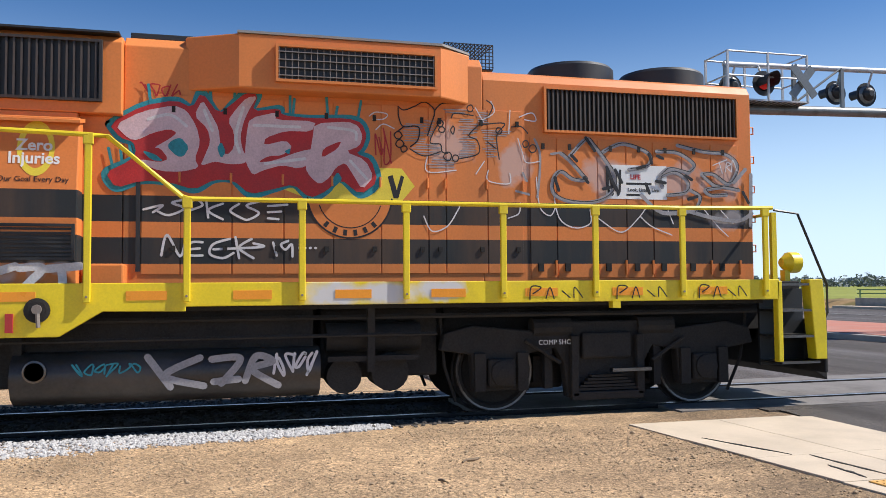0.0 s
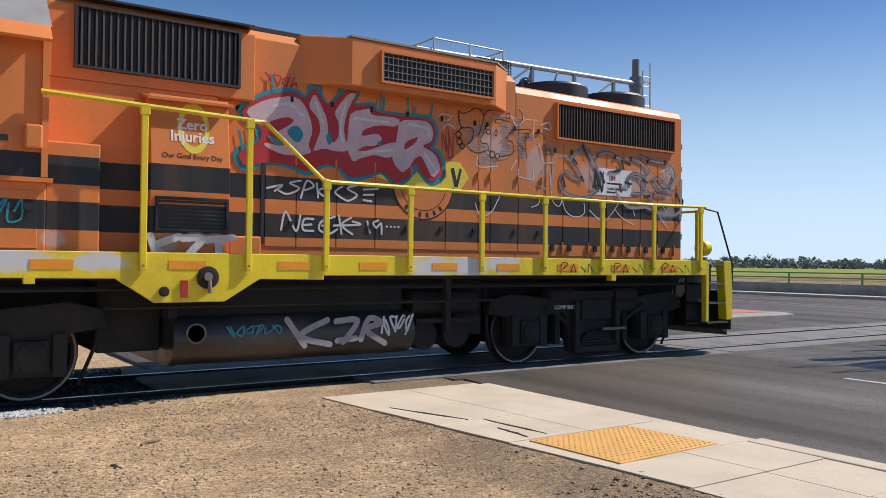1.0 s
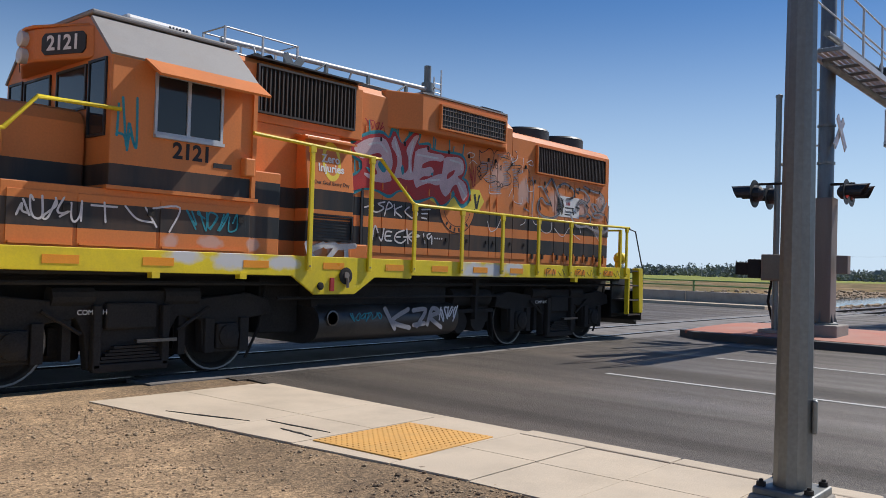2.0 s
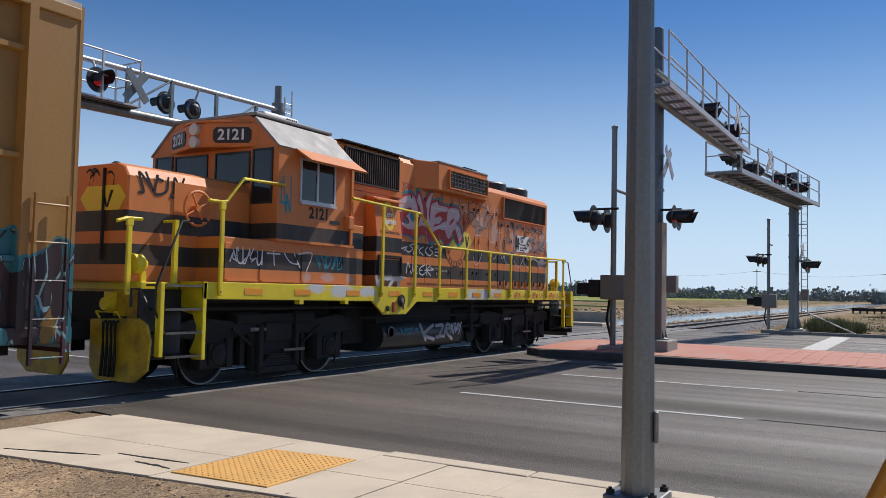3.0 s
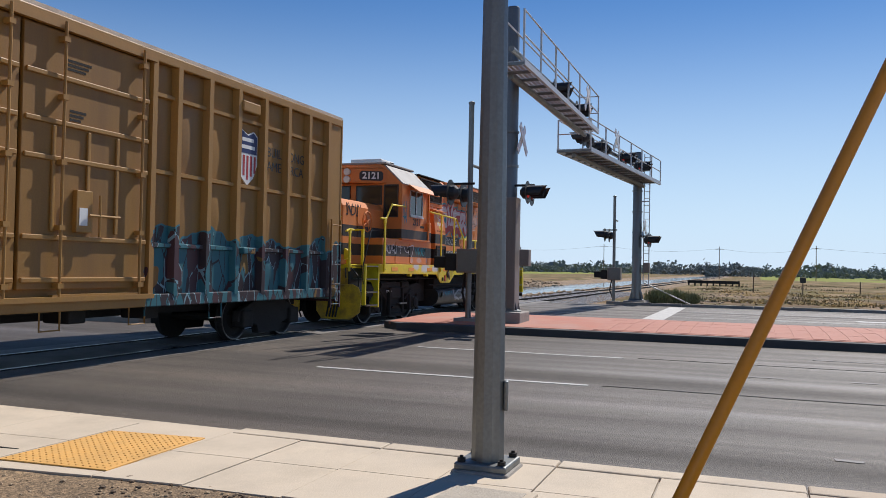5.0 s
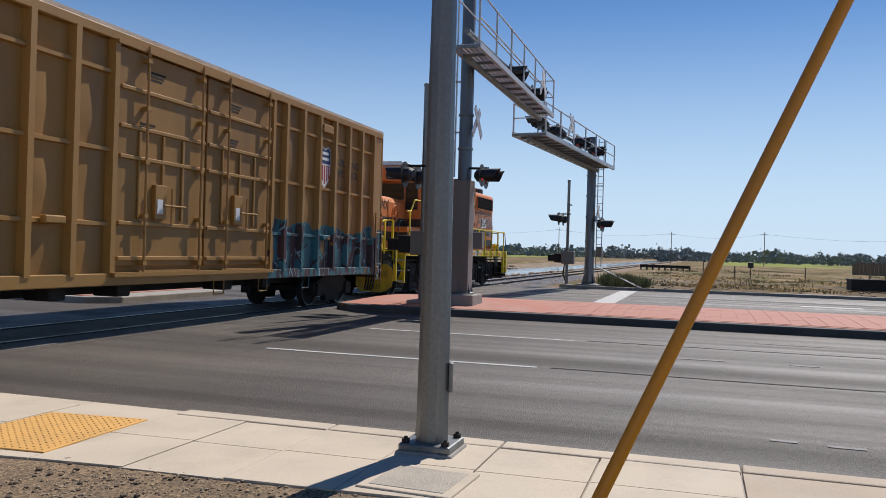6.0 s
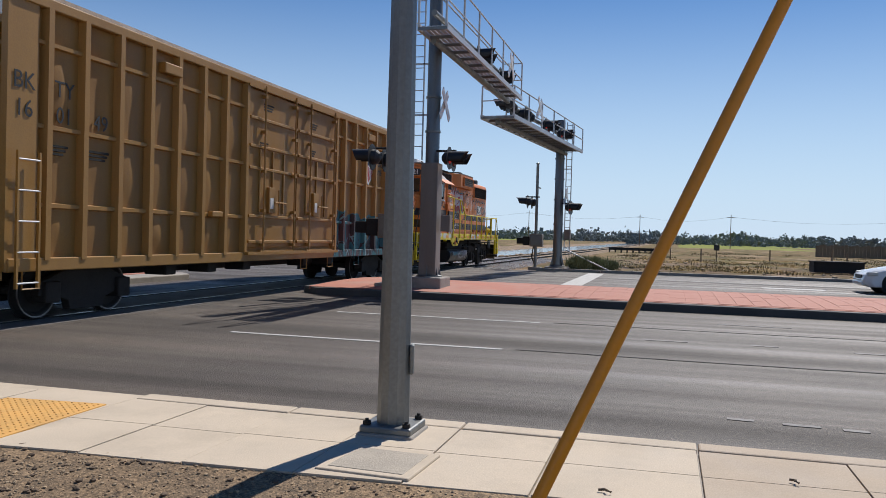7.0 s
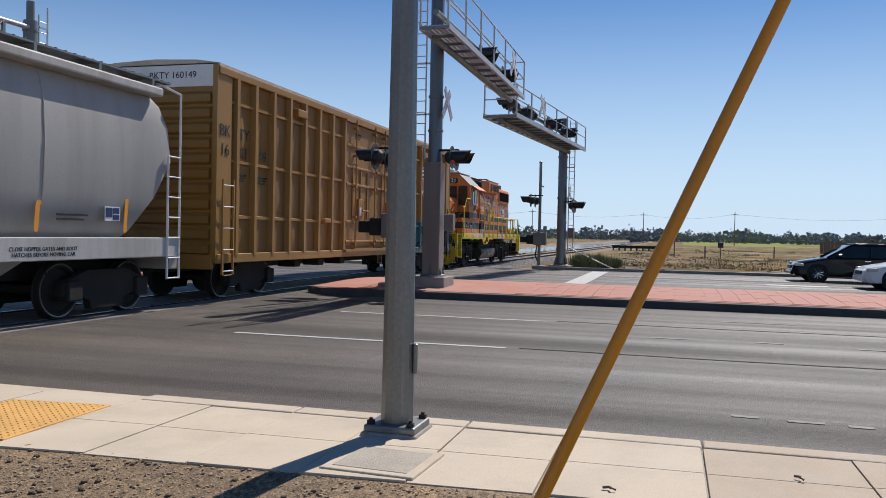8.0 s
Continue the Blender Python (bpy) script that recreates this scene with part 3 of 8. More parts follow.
def build_road():
    rnd = random.Random(5)
    left = []
    y = -70.0
    while y < 9.25:
        left.append((6.32 + rnd.uniform(-0.035, 0.035) + (0.12 * ramp01(y, 7.5, 9.0)), y))
        y += 0.3 if -5 < y else 1.5
    left.append((6.45, 9.3))
    out = [(38.0, -70)] + [(38.0, 9.3)] + list(reversed(left))
    ob = part("road", Mesh().prism(out, "z", -0.2, 0.0), M_ASPHALT)
    tagged(ob, "worn dark grey asphalt road with seams and wheel tracks", "road", kind="structure")
    ob = part("road", Mesh().prism([(3.2, 12.0), (38.0, 12.0), (38.0, 120), (3.2, 120)], "z", -0.2, 0.0), M_ASPHALT)
    tagged(ob, "worn dark grey asphalt road beyond the railway track", "road", kind="structure")
    # sealed seams and lane stripes
    seam = Mesh()
    for x in (11.05, 14.85):
        y = -40.0
        while y < 2.0:
            dx = 0.02 * math.sin(y * 1.3)
            seam.box(x + dx - 0.032, x + dx + 0.032, y, y + 1.02, 0.001, 0.005)
            y += 1.0
    ob = part("road_seam", seam, M_GRIME)
    tagged(ob, "dark tar-sealed seams along the asphalt lanes", "road seam", kind="structure")

    def stripe(x0, x1, y0, y1, label, mat=M_MARK):
        s = Mesh()
        n = max(2, int(abs(y1 - y0) / 0.5))
        for i in range(n):
            a, b = y0 + (y1 - y0) * i / n, y0 + (y1 - y0) * (i + 1) / n
            j = rnd.uniform(-0.012, 0.012)
            s.box(x0 + j, x1 + j, a, b + 0.001, 0.002, 0.006)
        tagged(part("road_marking", s, mat), label, "road marking", kind="structure")
    stripe(10.95, 11.06, 2.2, 6.35, "worn white lane stripe on asphalt")
    stripe(14.68, 14.79, 2.25, 6.2, "worn white lane stripe on asphalt")
    for a, b in ((-7.5, -4.0), (-16.5, -13), (-25.5, -22)):
        stripe(10.95, 11.06, a, b, "worn white lane stripe on asphalt")
        stripe(14.68, 14.79, a, b, "worn white lane stripe on asphalt")
    for x, y0, y1 in ((7.5, -1.25, -0.95), (7.46, -1.62, -1.42), (7.55, -0.72, -0.5), (7.4, -2.3, -1.95), (13.05, -0.3, 0.35), (13.1, -1.6, -1.2), (12.9, -3.4, -2.6), (16.2, -2.2, -0.9)):
        stripe(x, x + 0.09, y0, y1, "worn-off remains of a white dash on asphalt", M_FADED)
    stripe(25.2, 37.2, 2.75, 3.45, "wide white stop bar across the far lanes")
    stripe(28.9, 29.02, -60, 2.2, "white lane line on the far carriageway")
    stripe(33.2, 33.32, -60, 2.2, "white lane line on the far carriageway")
    stripe(30.2, 30.9, -5.2, -3.2, "white painted lane arrow on the far carriageway")
    stripe(30.8, 30.92, 16, 60, "white lane line beyond the track")
    stripe(11.0, 11.12, 15, 60, "white lane line beyond the track")
    # far kerb and parapet over the canal
    k = Mesh()
    for i in range(24):
        k.box(38.0, 38.22, -66 + i * 3.0, -63.02 + i * 3.0, -0.05, 0.13)
    tagged(part("kerb", k, M_KERB), "low weathered concrete kerb along the far road edge", "kerb", kind="structure")
    # bare grey shoulder strip
    tagged(part("road_shoulder", Mesh().prism([(38.2, -60), (41.5, -60), (40.6, -20), (41.2, -4), (39.6, 1.0), (38.2, 1.2)], "z", -0.08, 0.035), M_KERB), "grey gravel shoulder beyond the far kerb", "road shoulder", kind="structure")


def build_parapet():
    p = thing("parapet_wall", pose(39.6, 0, 0), "grey concrete parapet wall with green pipe railing over the canal", "parapet", kind="structure")
    for i in range(7):
        part("wall_panel", Mesh().box(0, 0.28, 13.6 + 4.6 * i, 18.15 + 4.6 * i, -0.2, 0.66), M_KERB, p, bevel=0.02)
    m_green = material("green_rail_paint", (0.14, 0.24, 0.08), 0.5)
    for z in (0.95, 1.2):
        part("rail", Mesh().rod((0.14, 13.6, z), (0.14, 45.7, z), 0.035), m_green, p)
    for i in range(9):
        part("post", Mesh().box(0.1, 0.18, 13.8 + 3.95 * i, 13.88 + 3.95 * i, 0.6, 1.2), m_green, p)
    tagged(part("kerb", Mesh().box(38.0, 39.5, 13.6, 46, -0.05, 0.15), M_CONCRETE, bevel=0.02), "pale concrete kerb and walk before the parapet", "kerb", kind="structure")


def build_track():
    prof = [(-0.036, 0.0), (0.036, 0.0), (0.036, -0.035), (0.009, -0.05), (0.009, -0.13), (0.07, -0.15), (0.07, -0.165), (-0.07, -0.165), (-0.07, -0.15), (-0.009, -0.13), (-0.009, -0.05), (-0.036, -0.035)]
    for s in (-1, 1):
        y = RAIL_Y + s * (GAUGE / 2 + 0.035)
        m = Mesh().prism([(y + a, 0.02 + b) for a, b in prof], "x", -160, 420)
        ra = part("rail", m, M_RAIL)
        ra.data.materials.append(M_GRIME)
        for f in ra.data.polygons:
            f.material_index = 0 if f.normal.z > 0.5 and f.center.z > 0 else 1
        tagged(ra, "long steel running rail with a shiny worn head", "rail", "rails of the track", kind="structure")
    tie = Mesh().box(-0.115, 0.115, -1.28, 1.28, -0.2, -0.14).data("sleeper", M_WOOD)
    holder = thing("sleeper_row", pose(0, RAIL_Y, 0), "weathered timber sleepers under the rails", "sleepers", kind="structure")
    for i in range(150):
        x = -22 + 0.54 * i
        if 3.0 < x < 38.6:
            continue
        ob = new("sleeper", tie)
        ob.parent = holder
        ob.matrix_basis = pose(x, 0, -0.004 * (i % 3), 0, 0, 0.5 * ((i * 7) % 5 - 2))
    panels = thing("crossing_panels", pose(0, RAIL_Y, 0), "grey worn concrete crossing panels between the rails", "crossing panel", kind="structure")
    inner = Mesh().box(0, 2.42, -0.62, 0.62, -0.2, 0.006).data("panel", M_PANEL)
    outer = Mesh().box(0, 2.42, -0.29, 0.29, -0.2, 0.004).data("panel", M_PANEL)
    for i in range(15):
        for me, y in ((inner, 0), (outer, -1.12), (outer, 1.12)):
            if y < -1 and i < 1:
                continue
            ob = new("panel", me)
            ob.parent = panels
            ob.matrix_basis = pose(2.8 + 2.44 * i, y, 0.002 * ((i * 5) % 3))
    for s, y0, y1 in ((0, 9.0, 9.24), (1, 12.06, 12.3)):
        tagged(part("asphalt_strip", Mesh().box(6.3, 38.2, y0, y1, -0.2, 0.002), M_ASPHALT), "patched asphalt strip along the crossing panels", "asphalt", kind="structure")




def stone_data(name, mat, k):
    rnd = random.Random(k)
    bm = bmesh.new()
    bmesh.ops.create_icosphere(bm, subdivisions=1, radius=1)
    for v in bm.verts:
        v.co *= rnd.uniform(0.65, 1.15)
        v.co.z *= 0.7
    pts, faces = [v.co.copy() for v in bm.verts], [[v.index for v in f.verts] for f in bm.faces]
    bm.free()
    return pts, faces


def scatter(name, mat, count, place, size, label, seed):
    """Loose stones, too many to count, as one mesh."""
    rnd = random.Random(seed)
    shapes = [stone_data(name, mat, seed * 10 + k) for k in range(5)]
    m = Mesh()
    for _ in range(count):
        x, y = place(rnd)
        s = size(rnd)
        pts, faces = shapes[rnd.randrange(5)]
        r = Matrix.Rotation(rnd.uniform(0, 6.28), 3, "Z")
        z = ground_z(x, y) + s * 0.2
        m.add([Vector((x, y, z)) + (r @ p) * s for p in pts], faces)
    me = bpy.data.meshes.new(name)
    me.from_pydata(m.v, [], m.f)
    me.materials.append(mat)
    tagged(new(name, me), label, "stones", kind="stuff")


def build_stones():
    def near(rnd):
        while True:
            x, y = rnd.uniform(-4.5, 4.3), 3.4 + 5.6 * rnd.random() ** 0.8
            if y < 8.1 or x < 3.4:
                if noise.noise(Vector((x * 0.55, y * 0.8, 4.0))) + rnd.uniform(-0.25, 0.5) > 0:
                    return x, y
    scatter("gravel", M_STONE, 20000, near, lambda r: 0.004 + 0.012 * r.random() ** 3, "small loose gravel strewn over dry dirt", 1)
    scatter("gravel", M_STONE, 5000, lambda r: (r.uniform(2.2, 4.55), r.uniform(-0.6, 3.8)), lambda r: 0.004 + 0.012 * r.random() ** 3, "loose gravel along the sidewalk edge", 7)
    scatter("earth_clods", M_CLOD, 2600, lambda r: (r.uniform(1.9, 4.5), r.uniform(-0.6, 4.2)), lambda r: 0.005 + 0.022 * r.random() ** 4, "small dark clods of dry earth", 9)
    scatter("gravel", M_STONE, 110, near, lambda r: r.uniform(0.014, 0.03), "fist-sized loose stones on dirt", 2)

    def ballast_spot(r):
        x = r.uniform(-7, 1.6)
        wide = 1.05 * ramp01(-x, -1.8, 2.6) + 0.06
        return x, 9.34 - wide * r.random() ** 1.25 + r.gauss(0, 0.05)
    scatter("ballast", M_BALLAST, 11000, ballast_spot, lambda r: 0.009 + 0.024 * r.random() ** 1.6, "crushed pale grey railway ballast", 3)
    # inner stones, coloured dark to deepen the shade below the train
    scatter("ballast", M_DARKBALLAST, 6500, lambda r: (r.uniform(-9, 2.9), r.uniform(9.2, 12.6)), lambda r: r.uniform(0.014, 0.034), "oily ballast between the rails with the train's shade painted in", 12)
    scatter("ballast", M_BALLAST, 4200, lambda r: (38.8 + 26 * r.random() ** 1.5, r.uniform(7.6, 13.6)), lambda r: r.uniform(0.03, 0.07), "crushed grey railway ballast beyond the road", 4)
    scatter("riprap", M_STONE, 1300, lambda r: (42 + 60 * r.random() ** 1.4, r.choice((r.gauss(13.9, 0.5), r.gauss(22.4, 0.9)))), lambda r: r.uniform(0.08, 0.26), "broken rock riprap along the canal banks", 6)
    scatter("rubble", M_STONE, 420, lambda r: (r.uniform(39, 75), r.uniform(-26, 4)), lambda r: r.uniform(0.04, 0.14), "scattered rubble on the dirt lot", 8)


def build_sidewalk():
    rnd = random.Random(9)
    walkway = thing("sidewalk", pose(0, 0, 0), "pale cracked concrete sidewalk slabs beside the road", "sidewalk", kind="structure")
    cuts = [8.15, 7.2, 6.28, 5.36, 4.38, 3.68, 2.95, 2.2, 1.52, 0.77, -0.2, -1.15, -2.1, -3.05, -4, -5]
    m_new = material("brown_concrete", (0.46, 0.37, 0.27), 0.85, vary=0.12, grain=(80, 2), bump=0.2, dirt=(0.34, 0.27, 0.2), dirt_amount=0.5)
    for i, (a, b) in enumerate(zip(cuts, cuts[1:])):
        g = 0.004 if i != 9 else 0.014
        z = 0.085 + rnd.uniform(-0.004, 0.006)
        ea, eb = walk_edge(a) + rnd.uniform(-0.01, 0.01), walk_edge(b) + rnd.uniform(-0.01, 0.01)
        ma, mb = ea * 0.48 + 6.0 * 0.52, eb * 0.48 + 6.0 * 0.52
        for out in ([(ea, a - g), (ma - 0.004, a - g), (mb - 0.004, b + g), (eb, b + g)], [(ma + 0.004, a - g), (6.0, a - g), (6.0, b + g), (mb + 0.004, b + g)]):
            part("slab", Mesh().prism(out, "z", -0.05, z), M_CONCRETE if b > -0.3 else m_new, walkway, bevel=0.003)
    part("joint_bed", Mesh().prism([(walk_edge(8.1) + .03, 8.1), (6.15, 8.1), (6.15, -5), (walk_edge(-5) + .03, -5)], "z", -0.06, 0.06), M_KERB, walkway, "dark joint bed between the slabs")
    for i, (a, b) in enumerate(zip(cuts[::2], cuts[2::2])):
        low = 0.02 if b > 3.5 else 0.0
        part("kerb", Mesh().box(6.012, 6.22, b + 0.006, a - 0.006, -0.15, 0.092 - low), M_CONCRETE if b > -0.3 else m_new, walkway, bevel=0.015)
    for a, b in (((4.70, 6.25), (4.77, 5.45)), ((4.57, 5.87), (4.55, 5.42)), ((4.25, 7.2), (4.56, 6.3))):
        d = Vector((b[0] - a[0], b[1] - a[1]))
        k = Vector((-d.y, d.x)).normalized() * 0.016
        sc = Mesh()
        n = 7
        pl, pr = [], []
        for i in range(n + 1):
            t = i / n
            wv = (0.3 + math.sin(math.pi * t)) * rnd.uniform(0.5, 1.1)
            c0 = Vector(a) + d * t + k * rnd.uniform(-0.5, 0.5)
            pl.append(c0 + k * wv), pr.append(c0 - k * wv)
        part("crack", sc.prism([tuple(p) for p in pl] + [tuple(p) for p in reversed(pr)], "z", 0.08, 0.0945), M_GRIME, walkway, "dark ragged crack")
    pad = thing("tactile_pad", pose(0, 0, 0), "yellow tactile warning pad with raised domes on the sidewalk", "tactile pad")
    c = [(4.46, 5.31), (5.60, 5.31), (5.70, 4.42), (4.53, 4.37)]
    part("plate", Mesh().prism(c, "z", 0.07, 0.098), M_PAD, pad, bevel=0.004)
    dm = Mesh()
    for i in range(19):
        for j in range(15):
            u, v = (i + 0.7) / 19.4, (j + 0.7) / 15.4
            x = (c[0][0] * (1 - u) + c[1][0] * u) * (1 - v) + (c[3][0] * (1 - u) + c[2][0] * u) * v
            y = (c[0][1] * (1 - u) + c[1][1] * u) * (1 - v) + (c[3][1] * (1 - u) + c[2][1] * u) * v
            dm.rod((x, y, 0.097), (x, y, 0.103), 0.012, 6, 0.008)
    tagged(part("raised_dome", dm, M_PAD, pad), "rows of small raised yellow domes", kind="stuff")
    box = thing("utility_cover", pose(4.93, 1.78, 0.0, 0, 0, -3), "grey concrete utility box cover set flush in the sidewalk", "utility cover")
    part("frame", Mesh().box(-0.30, 0.30, -0.31, 0.31, 0.05, 0.101), M_CONCRETE, box, bevel=0.01)
    part("lid", Mesh().box(-0.24, 0.24, -0.25, 0.25, 0.06, 0.105), material("lid_concrete", (0.40, 0.35, 0.28), 0.9, vary=0.25, grain=(90, 6), bump=0.5), box, bevel=0.006)
    # debris
    for x, y, r, sx in ((1.91, 7.06, 30, 1.0), (1.5, 6.4, 100, 0.6), (0.9, 5.2, 12, 0.7), (4.8, 0.35, 60, 0.35), (5.4, -0.75, 20, 0.35)):
        zz = ground_z(x, y) if x < 4.4 else 0.09
        tw = Mesh().tube([(-0.11 * sx, 0, 0.012), (-0.04 * sx, 0.015, 0.02), (0.03 * sx, -0.005, 0.016), (0.11 * sx, 0.02, 0.012)], 0.012 * (0.5 + sx / 2), 6)
        ob = part("twig", tw, M_WOOD)
        ob.matrix_basis = pose(x, y, zz, 0, 0, r)
        tagged(ob, "short dark broken twig on the ground", "twig", "litter on the ground")


# ---- poles and signals ----
def build_near_pole():
    p = thing("signal_pole", pose(5.73, 1.965, 0.09), "tall grey galvanised steel pole bolted to a square base plate", "pole")
    part("shaft", Mesh().lathe([(0.122, 0.05), (0.121, 0.2), (0.112, 1.2), (0.096, 3.2), (0.06, 9.0)], (0, 0, 0), "z", 12), M_GALV, p)
    part("footing", Mesh().box(-0.215, 0.215, -0.215, 0.215, -0.12, 0.02), M_KERB, p, "rough grout footing", bevel=0.02)
    part("base_plate", Mesh().box(-0.195, 0.195, -0.195, 0.195, 0.012, 0.07), M_GALV, p, bevel=0.015)
    for i in range(4):
        a, b = (-1, 1)[i % 2] * 0.15, (-1, 1)[i // 2] * 0.15
        part("anchor_bolt", Mesh().rod((a, b, 0.06), (a, b, 0.115), 0.014).rod((a, b, 0.068), (a, b, 0.098), 0.03, 6), M_GRIME, p)
    hh = part("handhole_cover", Mesh().box(-0.012, 0.02, -0.05, 0.05, 0.43, 0.65), M_GALV, p, bevel=0.012)
    hh.matrix_basis = pose(0.02, -0.122, 0, 0, 0, -75)
    g = thing("guy_guard", pose(0, 0, 0), "yellow plastic guy-wire guard leaning beside the sidewalk", "guy guard")
    a, b = Vector((2.97, 0.73, 0.02)), Vector((3.50, -1.0, 3.95))
    d = b - a
    part("guard_tube", Mesh().rod(a + d * 0.02, a + d * 1.05, 0.0255, 14), M_GUARD, g, smooth=True)
    part("guy_wire", Mesh().rod(a - d * 0.01, a + d * 2.6, 0.006, 6), M_GALV, g)
    part("anchor_eye", Mesh().rod(a - d * 0.02, a + d * 0.03, 0.02), M_GALV, g)


LIT = []


def flasher(parent, x, y, z, way, name="flasher"):
    """A round black crossing light with a hood; way: +1 or -1 along y it faces."""
    f = part(name, Mesh().lathe([(0.08, -0.22 * way), (0.18, -0.14 * way), (0.2, 0.0)], (x, y, z), "y", 16), M_BLACK, parent, "black crossing light with hood and backing disc")
    part("backing", Mesh().lathe([(0.33, -0.012 * way), (0.33, 0.0)], (x, y, z), "y", 24), M_BLACK, f)
    part("lens", Mesh().lathe([(0.165, 0.004 * way), (0.13, 0.03 * way), (0.05, 0.045 * way)], (x, y, z), "y", 20), M_LENS if len(LIT) % 2 == 0 else M_LENSOFF, f, "red signal lens")
    LIT.append(name)
    hood = Mesh()
    n = 12
    rows = []
    for i in range(n + 1):
        a = radians(-30 + 240 * i / n)
        d = 0.56 - 0.2 * abs(i - n / 2) / n * 2
        rows.append([(x + r * math.cos(a), y + e * way, z + r * math.sin(a)) for r, e in ((0.19, 0.0), (0.19, d), (0.2, d), (0.2, 0.0))])
    hood.add([p for q in rows for p in q], [(i * 4 + j, i * 4 + (j + 1) % 4, i * 4 + 4 + (j + 1) % 4, i * 4 + 4 + j) for i in range(n) for j in range(4)] + [(3, 2, 1, 0), (n * 4, n * 4 + 1, n * 4 + 2, n * 4 + 3)])
    part("hood", hood, M_BLACK, f)
    return f


def crossbuck(parent, x, y, z, r=0.6):
    for s in (1, -1):
        b = part("crossbuck_blade", Mesh().box(-r, r, -0.012, 0.012, -0.11, 0.11), M_WHITE, parent, "white crossbuck blade with worn lettering")
        b.matrix_basis = pose(x, y - 0.03 * s, z, 0, 45 * s, 0)


def cantilever(m, arm_to, floor, top, ways, label, casing=True, mast_r=0.21, posts_side=-1, arm_y=-0.9, far=False, wide=0.58, rail=1.07, back=0.1, light_y=None):
    """A crossing-signal cantilever: mast with ladder, walkway arm with railing, lights, flashers and control box. The arm runs to x = arm_to."""
    c = thing("signal_cantilever", m, label, "signal cantilever", "signal cantilevers at the crossing")
    s = 1 if arm_to > 0 else -1
    part("base", Mesh().box(-0.55, 0.55, -0.5, 0.5, -0.3, 0.16), M_KERB, c, "concrete foundation", bevel=0.03)
    part("mast", Mesh().lathe([(mast_r + 0.02, 0.16), (mast_r, 0.4), (mast_r * 0.92, top - 0.05), (mast_r * 0.8, top)], (0, 0, 0), "z", 16), M_GALV, c, smooth=True)
    part("base_flange", Mesh().lathe([(0.38, 0.15), (0.38, 0.2), (mast_r + 0.03, 0.24)], (0, 0, 0), "z", 16), M_GALV, c)
    for i in range(6):
        a = i * math.pi / 3
        part("gusset", Mesh().prism([(mast_r * 0.9, 0.2), (0.36, 0.2), (mast_r * 0.9, 0.75)], "y", -0.012, 0.012), M_GALV, c).matrix_basis = pose(0, 0, 0, 0, 0, math.degrees(a))
    if casing:
        part("lower_casing", Mesh().box(-0.26, 0.26, -0.25, 0.26, 0.16, 3.5), M_CASE, c, "weathered brown steel casing", bevel=0.02)
    lk = -1 if far else 1
    ly, lw = 0.30 * lk, 0.26 if far else 0.42
    lad = part("ladder", Mesh().box(-0.02, 0.02, min(ly, ly + 0.04 * lk), max(ly, ly + 0.04 * lk), 0.9 if far else 3.6, top - 0.1).box(-0.02, 0.02, min(ly + lw * lk, ly + (lw + 0.04) * lk), max(ly + lw * lk, ly + (lw + 0.04) * lk), 0.9 if far else 3.6, top - 0.1), M_ALU, c)
    z = 1.1 if far else 4.0
    while z < top - 0.2:
        part("rung", Mesh().rod((0, ly, z), (0, ly + (lw + 0.02) * lk, z), 0.014, 6), M_ALU, lad)
        z += 0.33
    for zz in (4.9, 6.4):
        part("ladder_bracket", Mesh().box(-0.02, 0.02, min(0, ly + lw * lk), max(0, ly + lw * lk), zz, zz + 0.05), M_ALU, lad)
    for zz in (0.9, 2.2, 3.4, 4.4, 5.4):
        part("clamp_band", Mesh().lathe([(mast_r + 0.02, zz), (mast_r + 0.02, zz + 0.06)], (0, 0, 0), "z", 16), M_GALV, c)
    # arm
    y0, y1 = arm_y - wide, arm_y + wide
    xa, xb = min(-back * s, arm_to), max(-back * s, arm_to)
    arm = part("walkway_arm", Mesh().box(xa, xb, y0, y0 + 0.08, floor - 0.1, floor + 0.06).box(xa, xb, y1 - 0.08, y1, floor - 0.1, floor + 0.06), M_ALU, c, "aluminium walkway arm")
    n = max(4, int(abs(arm_to) / 0.75))
    for i in range(n):
        xp, xq = (-back * s + (arm_to + back * s) * (i + q) / n for q in (0.03, 0.97))
        gr = Mesh()
        for j in range(5):
            ya = y0 + 0.09 + (y1 - y0 - 0.18) * j / 5
            gr.box(min(xp, xq), max(xp, xq), ya, ya + (y1 - y0 - 0.18) / 5 - 0.035, floor - 0.01, floor + 0.02)
        part("floor_grating", gr, M_ALU, arm, "worn aluminium floor planks")
        part("bearer", Mesh().box(min(xp, xq) - 0.03, min(xp, xq) + 0.03, y0 + 0.02, y1 - 0.02, floor - 0.09, floor - 0.012), M_GALV, arm)
    for k, zz in enumerate((floor - 0.16, floor + 0.62)):
        part("arm_pipe", Mesh().rod((-0.6 * back * s, arm_y * 0.6, zz), (arm_to * (0.98 if k == 0 else 0.9), arm_y * 0.8, zz), 0.085, 12), M_GALV, arm, smooth=True)
    yr = y0 + 0.04 if posts_side < 0 else y1 - 0.04
    for zz in (floor + 0.52 * rail, floor + rail):
        for yy in (y0 + 0.04, y1 - 0.04):
            if yy != yr and zz < floor + rail:
                continue
            part("hand_rail", Mesh().rod((0.35 * s if back < 0.2 else -back * s, yy, zz), (arm_to - 0.04 * s, yy, zz), 0.024, 8), M_ALU, arm)
    npost = 7
